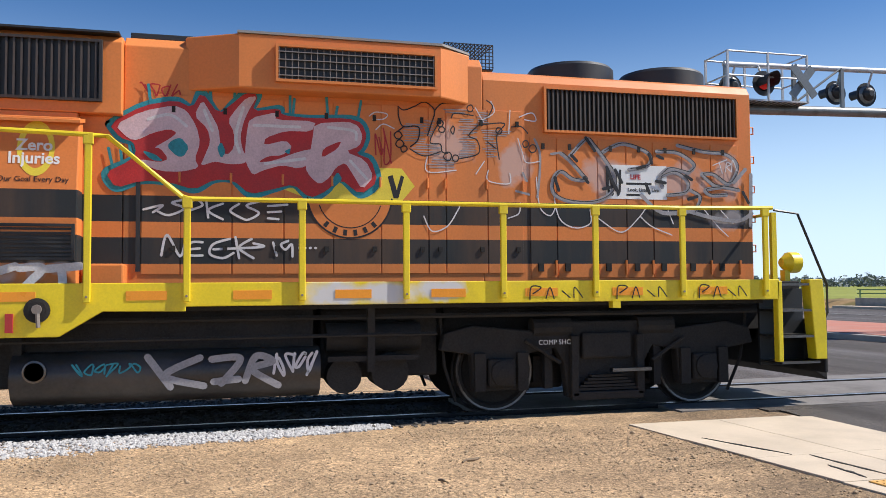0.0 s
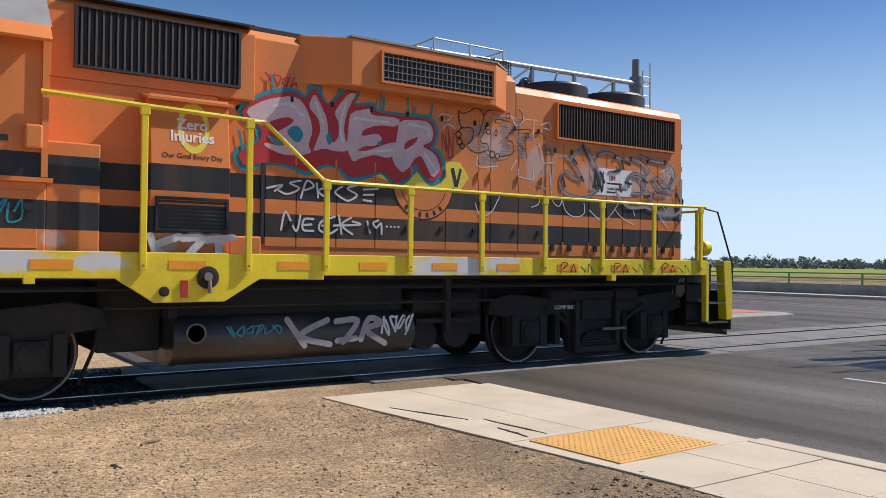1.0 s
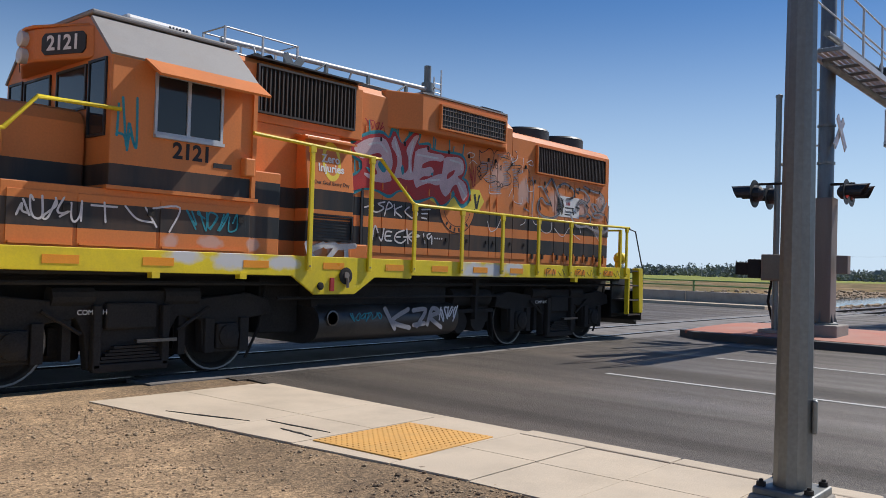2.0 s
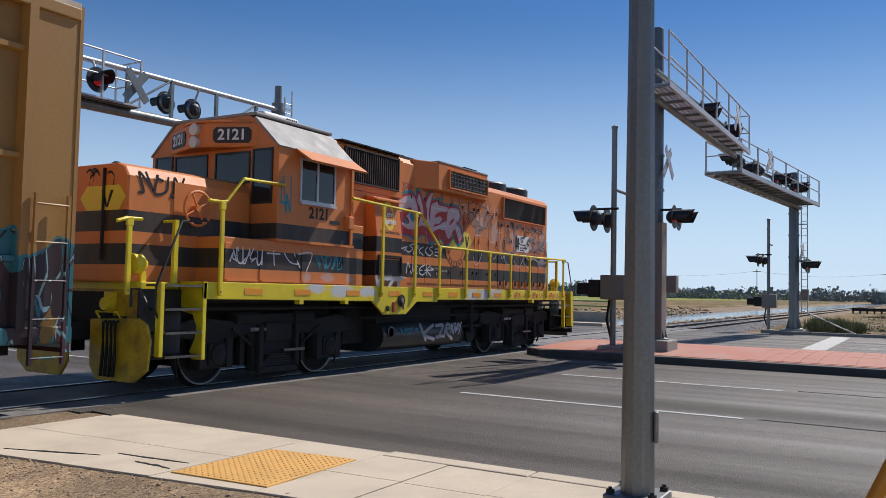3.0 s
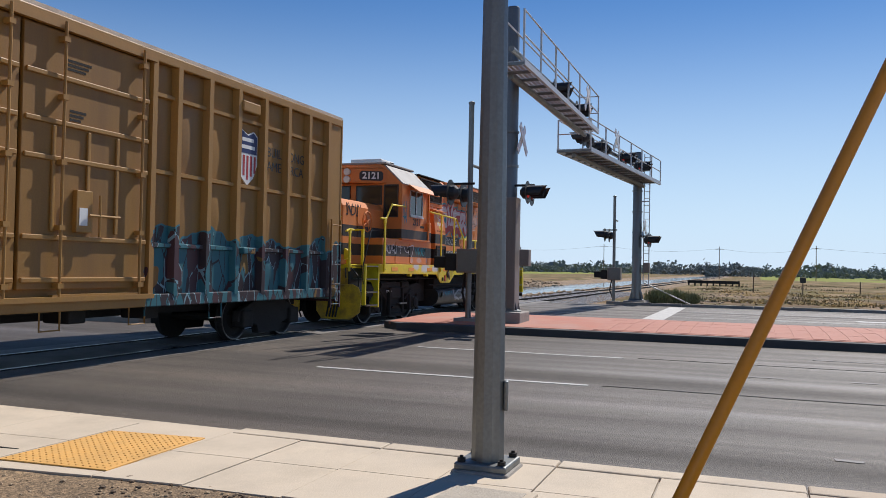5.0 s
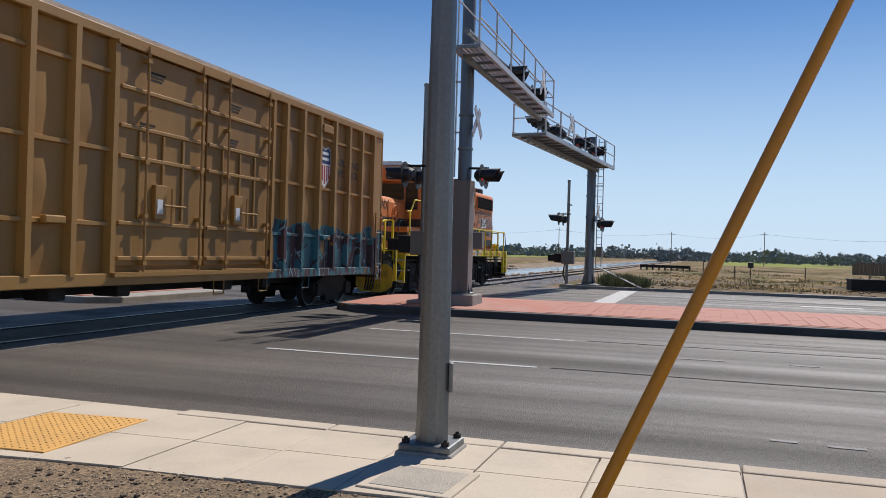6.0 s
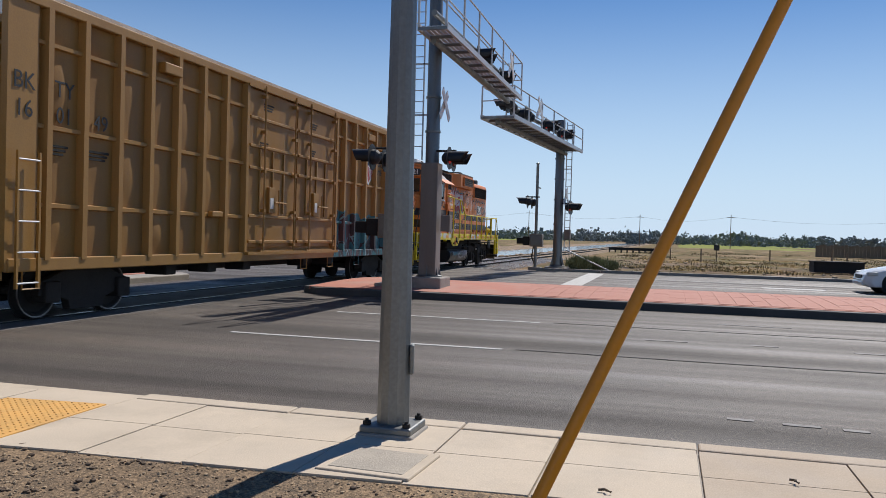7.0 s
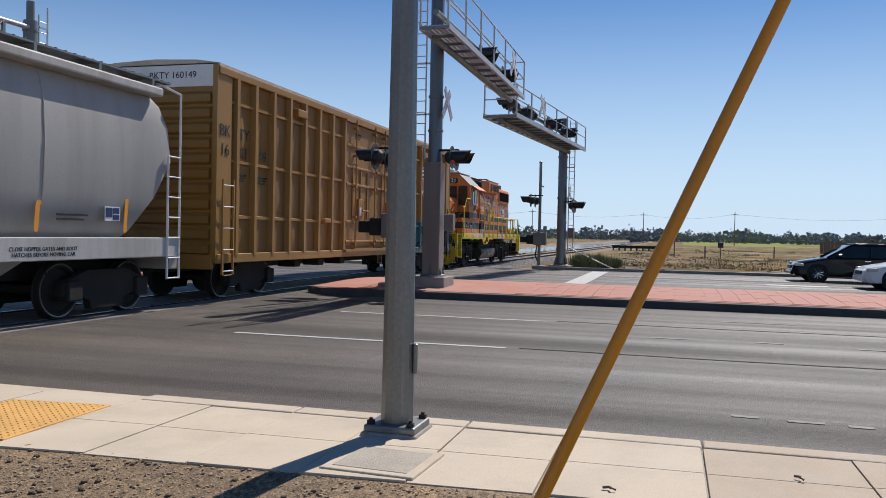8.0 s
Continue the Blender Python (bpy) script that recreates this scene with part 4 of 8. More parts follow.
    for i in range(npost):
        xs = 0.35 * s if back < 0.2 else -back * s
        x = xs + (arm_to - 0.04 * s - xs) * i / (npost - 1)
        part("rail_post", Mesh().box(x - 0.025, x + 0.025, yr - 0.025, yr + 0.025, floor, floor + rail + 0.02), M_ALU, arm)
        if i in (0, npost - 1):
            yy = y0 + y1 - yr
            part("rail_post", Mesh().box(x - 0.025, x + 0.025, yy - 0.025, yy + 0.025, floor, floor + rail + 0.02), M_ALU, arm)
    for zz in (floor + 0.52 * rail, floor + rail):
        part("end_rail", Mesh().rod((arm_to - 0.04 * s, y0 + 0.04, zz), (arm_to - 0.04 * s, y1 - 0.04, zz), 0.022), M_ALU, arm)
    arm_y = arm_y if light_y is None else light_y
    for fr, wy in ways:
        x = arm_to * fr
        part("light_bracket", Mesh().rod((x, arm_y - 0.05, floor + 0.02), (x, arm_y - 0.05, floor + 0.8), 0.03).rod((x - 0.45, arm_y - 0.1, floor + 0.72), (x + 0.45, arm_y - 0.05, floor + 0.72), 0.025), M_ALU, arm)
        flasher(c, x - 0.42, arm_y - 0.22, floor + 0.5, -wy)
        flasher(c, x + 0.42, arm_y - 0.12, floor + 0.5, -wy)
    for fr in (0.62,):
        crossbuck(c, arm_to * fr + 0.9 * s, y0 - 0.02, floor + 0.75, 0.55)
    crossbuck(c, 0.05, -mast_r - 0.12, floor - 1.7 if not far else 3.6, 0.55)
    # flashers on the mast
    part("cross_arm", Mesh().rod((-0.1, -0.75, 3.85 if not far else 3.25), (-0.1, 0.1, 3.85 if not far else 3.25), 0.035), M_GRIME, c)
    flasher(c, -0.34, -0.62, 3.62 if not far else 3.05, -1)
    flasher(c, 0.40, -0.55, 3.62 if not far else 3.05, -1)
    part("junction_box", Mesh().box(-0.14, 0.14, -0.62, -0.34, 1.5, 1.98), M_CASE, c, "grey steel junction box", bevel=0.015)
    return c


def pipe_cantilever(m, label):
    """A signal cantilever of two pipes with a short railed walkway and signs at its tip."""
    c = thing("signal_cantilever", m, label, "signal cantilever", "signal cantilevers at the crossing")
    part("base", Mesh().box(-0.5, 0.5, -0.5, 0.5, -0.3, 0.16), M_KERB, c, "concrete foundation", bevel=0.03)
    part("base_flange", Mesh().lathe([(0.38, 0.15), (0.38, 0.2), (0.24, 0.24)], (0, 0, 0), "z", 16), M_GALV, c)
    mast = part("mast", Mesh().lathe([(0.22, 0.16), (0.21, 0.5), (0.20, 7.72), (0.12, 7.74), (0.12, 8.3)], (0, 0, 0), "z", 16), M_GALV, c, smooth=True)
    for z in (2.3, 3.4, 5.2, 6.2, 7.4):
        part("clamp_band", Mesh().lathe([(0.225, z), (0.225, z + 0.07)], (0, 0, 0), "z", 16), M_GALV, mast)
    lad = part("ladder", Mesh().box(0.32, 0.36, -0.02, 0.02, 1.2, 8.0).box(0.68, 0.72, -0.02, 0.02, 1.2, 8.3), M_ALU, c, "aluminium ladder")
    for k in range(21):
        part("rung", Mesh().rod((0.34, 0, 1.4 + 0.32 * k), (0.70, 0, 1.4 + 0.32 * k), 0.014, 6), M_ALU, lad)
    for z in (2.4, 4.5, 6.55, 7.6):
        part("ladder_bracket", Mesh().box(0.0, 0.7, -0.02, 0.02, z, z + 0.05), M_ALU, lad)
    part("climb_guard", Mesh().box(0.30, 0.74, -0.05, -0.03, 1.1, 3.2), M_CASE, lad, "grey steel climbing guard")
    arm = part("lower_pipe", Mesh().rod((0.15, -0.05, 6.34), (-8.3, -0.15, 6.12), 0.13, 14), M_GALV, c, "thick galvanised lower arm pipe", smooth=True)
    part("upper_pipe", Mesh().rod((0.1, -0.05, 7.50), (-8.2, -0.15, 7.30), 0.075, 12), M_ALU, arm, smooth=True)
    for x in (-1.2, -2.9, -4.6, -6.1, -8.15):
        part("strut", Mesh().box(x - 0.05, x + 0.05, -0.2, -0.12, 6.2, 7.38), M_GALV, arm)
    for x in (-1.2, -4.6):
        part("brace", Mesh().rod((x, -0.16, 7.4), (x - 1.6, -0.16, 6.3), 0.03, 8), M_GALV, arm)
    part("walkway_floor", Mesh().box(-8.4, -6.0, -0.62, 0.42, 6.27, 6.31), M_ALU, arm, "aluminium grating floor")
    for k in range(16):
        part("grating_bar", Mesh().box(-8.36 + 0.15 * k, -8.32 + 0.15 * k, -0.6, 0.4, 6.245, 6.27), M_GALV, arm)
    for yy in (-0.6, 0.4):
        for z in (6.9, 7.52):
            part("hand_rail", Mesh().rod((-8.38, yy, z), (-6.03, yy, z), 0.024, 8), M_ALU, arm)
        for x in (-8.38, -7.2, -6.03):
            part("rail_post", Mesh().box(x - 0.025, x + 0.025, yy - 0.025, yy + 0.025, 6.3, 7.54), M_ALU, arm)
    for x in (-8.38, -6.03):
        for z in (6.9, 7.52):
            part("end_rail", Mesh().rod((x, -0.6, z), (x, 0.4, z), 0.022), M_ALU, arm)
    for s in (1, -1):
        part("crossbuck_blade", Mesh().box(-0.5, 0.5, -0.012, 0.012, -0.11, 0.11), M_GALV, c, "grey metal back of a crossbuck blade").matrix_basis = pose(-6.25, -0.72 - 0.03 * s, 6.8, 0, 50 * s, 0)
        part("crossbuck_blade", Mesh().box(-0.55, 0.55, -0.012, 0.012, -0.11, 0.11), M_GALV, c, "grey metal back of a crossbuck blade").matrix_basis = pose(-0.35, 0.3 + 0.03 * s, 5.85, 0, 50 * s, 60)
    for x, way in ((-7.2, -1), (-7.85, 1), (-4.6, 1), (-3.6, 1)):
        part("light_bracket", Mesh().rod((x, -0.16, 7.35), (x, -0.16 + 0.2 * way, 6.95), 0.03), M_ALU, c)
        f = flasher(c, x, -0.16 + 0.25 * way, 6.78, way)
        if way > 0:
            part("disc_back", Mesh().lathe([(0.26, -0.02), (0.20, -0.06), (0.1, -0.1)], (x, -0.16 + 0.25 * way - 0.012, 6.78), "y", 20), M_GALV, f, "bare metal back of the disc")
    part("cross_arm", Mesh().rod((0, 0.1, 3.9), (-1.0, 0.2, 3.9), 0.035), M_GRIME, c)
    flasher(c, -0.85, 0.25, 3.62, 1), flasher(c, -0.3, 0.35, 3.62, 1)
    return c


def signal_mast(m, high, label, box_z=1.25, way=1, shift=0.0):
    """A plain round crossing-signal post with flashers and a relay box."""
    p = thing("crossing_signal", m, label, "crossing signal", "crossing signals")
    part("post", Mesh().rod((0, 0, 0.05), (0, 0, high), 0.075, 12, 0.07), M_GALV, p, smooth=True)
    part("footing", Mesh().box(-0.3, 0.3, -0.3, 0.3, -0.2, 0.1), M_KERB, p, bevel=0.03)
    part("cap", Mesh().lathe([(0.085, high - 0.03), (0.085, high + 0.02), (0.02, high + 0.05)], (0, 0, 0), "z", 12), M_GALV, p)
    if way > 0:
        part("cross_arm", Mesh().rod((-0.1, 0.55, 3.55), (-0.1, -0.15, 3.55), 0.03), M_GRIME, p)
    else:
        part("cross_arm", Mesh().rod((0, -0.1, 3.58), (shift + 0.5, -0.1, 3.58), 0.03), M_GRIME, p)
    flasher(p, -0.38 + shift, 0.40 * way, 3.3 if way > 0 else 3.58, way)
    flasher(p, 0.34 + shift, 0.30 * way, 3.3 if way > 0 else 3.58, way)
    b = part("relay_box", Mesh().box(-0.2, 0.22, -0.35, 0.28, box_z, box_z + 0.62), M_CASE, p, "grey steel relay box", bevel=0.02)
    part("box_door", Mesh().box(-0.22, -0.2, -0.3, 0.23, box_z + 0.05, box_z + 0.57), M_GALV, b)
    part("gate_mechanism", Mesh().box(-0.15, 0.15, 0.3, 0.62, box_z + 0.05, box_z + 0.5), M_GRIME, p, bevel=0.03)
    part("counterweight", Mesh().box(-0.06, 0.06, 0.6, 0.95, box_z + 0.12, box_z + 0.42), M_GRIME, p, bevel=0.02)
    part("conduit", Mesh().tube([(0.1, 0.12, box_z), (0.1, 0.2, box_z - 0.5), (0.1, 0.1, 0.35), (0.1, 0.0, 0.05)], 0.035), M_GRIME, p)
    part("brace_arm", Mesh().rod((0, 0, 4.05), (1.0, 0.0, 4.05), 0.04), M_GALV, p)
    return p


def build_signals():
    isl = 0.18
    cantilever(pose(20.1, 5.93, 0.33) @ Matrix.Scale(0.87, 4), 9.1, 6.92, 9.15, ((0.42, 1), (0.82, 1)), "tall galvanised crossing-signal cantilever in the median with walkway and flashers", arm_y=-0.58, wide=0.42, rail=1.38, back=2.3, light_y=-0.3)
    cantilever(pose(40.0, 5.25, 0.0, 0, 0, -5.8), -11.4, 5.85, 7.3, ((0.16, 1), (0.42, 1), (0.7, -1), (0.92, -1)), "galvanised crossing-signal cantilever beyond the far lanes with walkway and flashers", casing=False, mast_r=0.23, arm_y=-0.35, far=True, wide=0.64, back=0.6)
    pipe_cantilever(pose(20.38, 18.8, 0.0), "galvanised crossing-signal cantilever beyond the track with two pipe arms")
    signal_mast(pose(19.9, 6.95, isl), 5.65, "galvanised crossing-signal post in the median with relay box")
    signal_mast(pose(40.1, 6.35, 0.0), 5.2, "galvanised crossing-signal post with gate mechanism by the track", 1.1)
    signal_mast(pose(21.1, 19.2, 0.0), 5.9, "galvanised crossing-signal post beyond the track", 1.1, -1, 0.75)


def build_island():
    rnd = random.Random(11)
    isl = thing("median_island", pose(0, 0, 0), "raised median island of red stamped concrete with grey kerb", "median", kind="structure")
    tip = [(18.75, 8.55), (19.1, 8.95), (23.7, 8.95), (24.2, 8.6)]
    out = [(18.6, -70)] + [(18.6, 8.4)] + tip + [(24.3, 8.4), (24.3, -70)]
    # kerb colour carries the shade of its near face
    part("kerb", Mesh().prism(out, "z", -0.15, 0.17), M_DARKKERB, isl, "concrete kerb painted dark for the shade on its near face", bevel=0.03)
    part("infill", Mesh().prism([(18.84, 0.1), (18.84, 0.178), (19.92, 0.215), (20.86, 0.235), (21.8, 0.24), (22.74, 0.23), (24.05, 0.178), (24.05, 0.1)], "y", -69, 8.7), M_BRICK, isl, "red stamped concrete infill")
    tile = Mesh().box(-0.467, 0.467, -0.175, 0.175, 0.0, 0.006).data("paver", M_BRICK)
    for i in range(5):
        for j in range(60):
            x, y = 19.45 + 0.94 * i, 3.4 - 0.36 * j
            ob = new("paver", tile)
            ob.parent = isl
            za, zc = (float(np.interp(x + d, [18.84, 19.92, 20.86, 21.8, 22.74, 24.05], [0.178, 0.215, 0.235, 0.24, 0.23, 0.178])) for d in (-0.47, 0.47))
            z, lean = (za + zc) / 2, -math.degrees(math.atan2(zc - za, 0.94))
            ob.matrix_basis = pose(x, y, z - 0.001 + rnd.uniform(0, 0.004), 0, lean, 0)
    i2 = thing("median_island", pose(0, 0, 0), "raised median island of red stamped concrete beyond the track", "median", kind="structure")
    out = [(16.6, 14.6), (17.2, 14.0), (21.8, 14.0), (22.4, 14.6), (22.4, 80), (16.6, 80)]
    part("kerb", Mesh().prism(out, "z", -0.15, 0.16), M_KERB, i2, bevel=0.03)
    part("infill", Mesh().prism([(16.85, 14.9), (22.15, 14.9), (22.15, 79), (16.85, 79)], "z", 0.1, 0.172), M_BRICK, i2)


# ---- distance ----
def clump(m, rnd, x, y, z, r, n=26):
    """Small leaf plates round a centre."""
    for _ in range(n):
        d = Vector((rnd.gauss(0, 1), rnd.gauss(0, 1), rnd.gauss(0, 1))).normalized() * r * rnd.random() ** 0.4
        c = Vector((x, y, z)) + d
        s = r * rnd.uniform(0.16, 0.36)
        a, b = Vector((rnd.gauss(0, 1), rnd.gauss(0, 1), rnd.gauss(0, 1))).normalized(), Vector((rnd.gauss(0, 1), rnd.gauss(0, 1), rnd.gauss(0, 1))).normalized()
        m.add([c + a * s, c + b * s, c - a * s, c - b * s], [(0, 1, 2, 3)])


def build_distance():
    rnd = random.Random(21)
    m = Mesh()
    for k in range(1300):
        ang = radians(rnd.uniform(-14, 80))
        d = rnd.uniform(420, 760)
        x, y = d * math.cos(ang), d * math.sin(ang)
        h = rnd.uniform(3.0, 6.5) * (1.5 if rnd.random() < 0.12 else 1) * (0.8 + 0.6 * max(0, noise.noise(Vector((ang * 9, 0, 0)))))
        w = rnd.uniform(2.5, 6) if rnd.random() < 0.7 else rnd.uniform(1.0, 1.6)
        for q in range(4):
            clump(m, rnd, x + rnd.uniform(-w, w), y + rnd.uniform(-w, w), h * (0.3 + 0.2 * q), w * (0.95 - 0.17 * q), 22)
    tagged(part("tree_belt", m, M_LEAF), "far dark belt of uneven trees along the horizon", "trees", kind="stuff")
    m = Mesh()
    for k in range(120):
        ang = radians(-15 + 98 * k / 119)
        m.box(-9, 9, -3, 3, -1, rnd.uniform(3.0, 5.2), pose(800 * math.cos(ang), 800 * math.sin(ang), 0, 0, 0, math.degrees(ang) + 90))
    tagged(part("hedge_line", m, M_LEAF), "continuous far hedge line at the horizon", "hedge", kind="stuff")
    # utility poles with wires
    tops = []
    for x, y, h in ((240, 76, 9), (240, 40, 9.5), (242, 8, 9), (230, -16, 9), (240, -62, 9), (250, -110, 9)):
        p = thing("utility_pole", pose(x, y, 0), "tall thin timber utility pole in the far fields", "utility pole", "far utility poles")
        part("pole", Mesh().rod((0, 0, -0.2), (0, 0, h), 0.12, 8, 0.08), M_WOOD, p)
        part("crossarm", Mesh().box(-0.06, 0.06, -1.1, 1.1, h - 0.8, h - 0.66), M_WOOD, p)
        tops.append(Vector((x, y, h - 0.6)))
    w = Mesh()
    for a, b in zip(tops, tops[1:]):
        w.tube([a.lerp(b, i / 8) - Vector((0, 0, 1.2 * math.sin(math.pi * i / 8))) for i in range(9)], 0.022, 4)
    tagged(part("overhead_wire", w, M_GRIME), "thin sagging overhead wires", "wire")
    # bushes by the far cantilever
    for x, y, r in ((41.0, 4.3, 0.78), (41.9, 3.6, 0.74), (42.8, 3.0, 0.55)):
        b = Mesh()
        for _ in range(1500):
            a, q = rnd.uniform(0, 6.283), rnd.random()
            lean = Vector((0.75 * q * math.cos(a), 0.75 * q * math.sin(a), 1.15 - 0.45 * q))
            foot = Vector((x + rnd.gauss(0, 0.22), y + rnd.gauss(0, 0.22), -0.05))
            tip = foot + lean * r * rnd.uniform(0.6, 1.05)
            side = Vector((-math.sin(a), math.cos(a), 0)) * rnd.uniform(0.008, 0.02)
            mid = foot.lerp(tip, 0.55) + Vector((0, 0, 0.06))
            b.add([tuple(foot), tuple(mid - side), tuple(tip), tuple(mid + side)], [(0, 1, 2, 3)])
        tagged(part("bush", b, M_BUSH), "low grey-green bush beside the far kerb", "bush", "bushes by the road")
    sc = Mesh()
    for _ in range(420):
        x = 46 + 90 * rnd.random() ** 1.2
        y = rnd.uniform(-0.31 * x - 4, 4)
        if noise.noise(Vector((x * 0.07, y * 0.12, 9.0))) < -0.02:
            continue
        r = rnd.uniform(0.12, 0.42)
        for _ in range(26):
            a, q = rnd.uniform(0, 6.283), rnd.random()
            foot = Vector((x + rnd.gauss(0, r), y + rnd.gauss(0, r * 1.6), -0.08))
            tip = foot + Vector((0.7 * q * math.cos(a), 0.7 * q * math.sin(a), 0.9 - 0.3 * q)) * r * rnd.uniform(0.5, 1.0)
            side = Vector((-math.sin(a), math.cos(a), 0)) * 0.05
            sc.add([tuple(foot - side), tuple(foot + side), tuple(tip)], [(0, 1, 2)])
    tagged(part("scrub", sc, M_DRYSCRUB), "scattered low dry scrub over the dirt lot", "scrub", kind="stuff")
    arm = thing("gate_arm_prop", pose(0, 0, 0), "slanted pale steel prop beside the far signal post", "prop")
    part("rod", Mesh().rod((40.55, 4.95, 1.0), (41.3, 2.85, 0.0), 0.035, 8), M_ALU, arm)
    gt = Mesh()
    for _ in range(5200):
        x = 43.5 + 40 * rnd.random() ** 1.6
        y = rnd.uniform(-0.36 * x - 2, 2.5)
        if noise.noise(Vector((x * 0.13, y * 0.16, 4.0))) < 0.02:
            continue
        h, a = rnd.uniform(0.10, 0.34), rnd.uniform(0, 6.283)
        for k in range(3):
            p = Vector((x + rnd.gauss(0, 0.09), y + rnd.gauss(0, 0.09), -0.08))
            d = Vector((math.cos(a + k), math.sin(a + k), 0)) * 0.035
            t = p + Vector((rnd.gauss(0, 0.3), rnd.gauss(0, 0.3), 0.06 + 0.3 * h))
            gt.add([tuple(p - d), tuple(p + d), tuple(t)], [(0, 1, 2)])
    tagged(part("dry_grass", gt, M_STRAW), "patches of golden dry grass over the dirt lot", "grass", kind="stuff")
    # culvert guard beside the far track
    g = thing("culvert_guard", pose(104, 1.2, 0, 0, 0, 78), "dark steel culvert guard rail beside the track", "guard rail")
    part("beam", Mesh().box(0, 6.2, -0.06, 0.06, 0.25, 0.6), M_GRIME, g)
    for i in range(9):
        part("post", Mesh().box(0.75 * i, 0.75 * i + 0.14, -0.1, 0.1, -0.2, 0.62), M_GRIME, g)
    # warning board, fence and shelter beyond the lot
    s = thing("sign_board", pose(70, -3.8, 0), "small dark square sign board on a post", "sign")
    part("board", Mesh().box(-0.03, 0.03, -0.22, 0.22, 0.9, 1.35), M_BLACK, s, bevel=0.02)
    part("post", Mesh().box(0.03, 0.11, -0.04, 0.04, -0.1, 1.3), M_WOOD, s)
    for i, (x, y, h) in enumerate(((70, -2.6, 1.0), (62, -11.0, 1.3), (60, -11.6, 1.1), (80, -9, 1.0), (76, -0.2, 1.4))):
        ob = part("fence_post", Mesh().rod((0, 0, -0.1), (0, 0, h), 0.06, 6), M_WOOD)
        ob.matrix_basis = pose(x, y, 0)
        tagged(ob, "short weathered timber fence post", "fence post", "fence posts on the lot")
    f = thing("board_fence", pose(112, -18, 0), "long brown board fence beyond the dirt lot", "fence")
    for i in range(70):
        part("board", Mesh().box(-0.03, 0.03, -0.42 * i - 0.4, -0.42 * i, 0.05, 1.5 + 0.08 * ((i * 7) % 3)), M_WOOD, f)
    for i in range(3):
        h = thing("shelter", pose(88 + 4 * i, -24.2 - 3.5 * i, 0), "dark open shelter with a flat roof", "shelter", "shelters on the lot")
        part("roof", Mesh().box(-2, 2, -2.2, 2.2, 2.2, 2.4), M_GRIME, h)
        for a in (-1.8, 1.8):
            for b in (-2, 2):
                part("post", Mesh().box(a - 0.08, a + 0.08, b - 0.08, b + 0.08, -0.1, 2.2), M_GRIME, h)
        part("back_wall", Mesh().box(1.7, 1.8, -2, 2, 0, 1.1), M_WOOD, h)
    tk = thing("scrap_bin", pose(50.5, -9.2, 0), "low dark metal scrap bin on the lot", "bin")
    part("body", Mesh().box(-0.8, 0.8, -1.3, 1.3, 0.02, 0.62), M_GRIME, tk, bevel=0.04)
    part("rim", Mesh().box(-0.84, 0.84, -1.34, 1.34, 0.58, 0.66), M_GRIME, tk)


# ---- railway vehicles ----
WHEELS = []


def wheelset(parent, x, r):
    """An axle with two flanged wheels; it turns as the vehicle rolls."""
    w = part("wheelset", Mesh().rod((0, -1.0, 0), (0, 1.0, 0), 0.075, 10), M_GRIME, parent)
    w.matrix_basis = pose(x, 0, r + 0.02)
    for s in (-1, 1):
        y = s * (GAUGE / 2 + 0.02)
        prof = [(0.09, s * 0.10), (0.16, s * 0.09), (0.2, s * 0.02), (r - 0.10, s * 0.02), (r - 0.07, s * 0.075), (r, s * 0.075), (r, s * -0.045), (r + 0.025, s * -0.05), (r + 0.025, s * -0.07), (r - 0.08, s * -0.06), (0.12, s * -0.05)]
        wh = part("wheel", Mesh().lathe(prof, (0, y, 0), "y", 28), M_GRIME, w, "grimy steel wheel with polished tread", smooth=True)
        part("tread", Mesh().lathe([(r - 0.035, s * 0.076), (r - 0.012, s * 0.08), (r + 0.001, s * 0.07)], (0, y, 0), "y", 28, False), M_STEEL, wh)
    WHEELS.append((w, x, r))
    return w


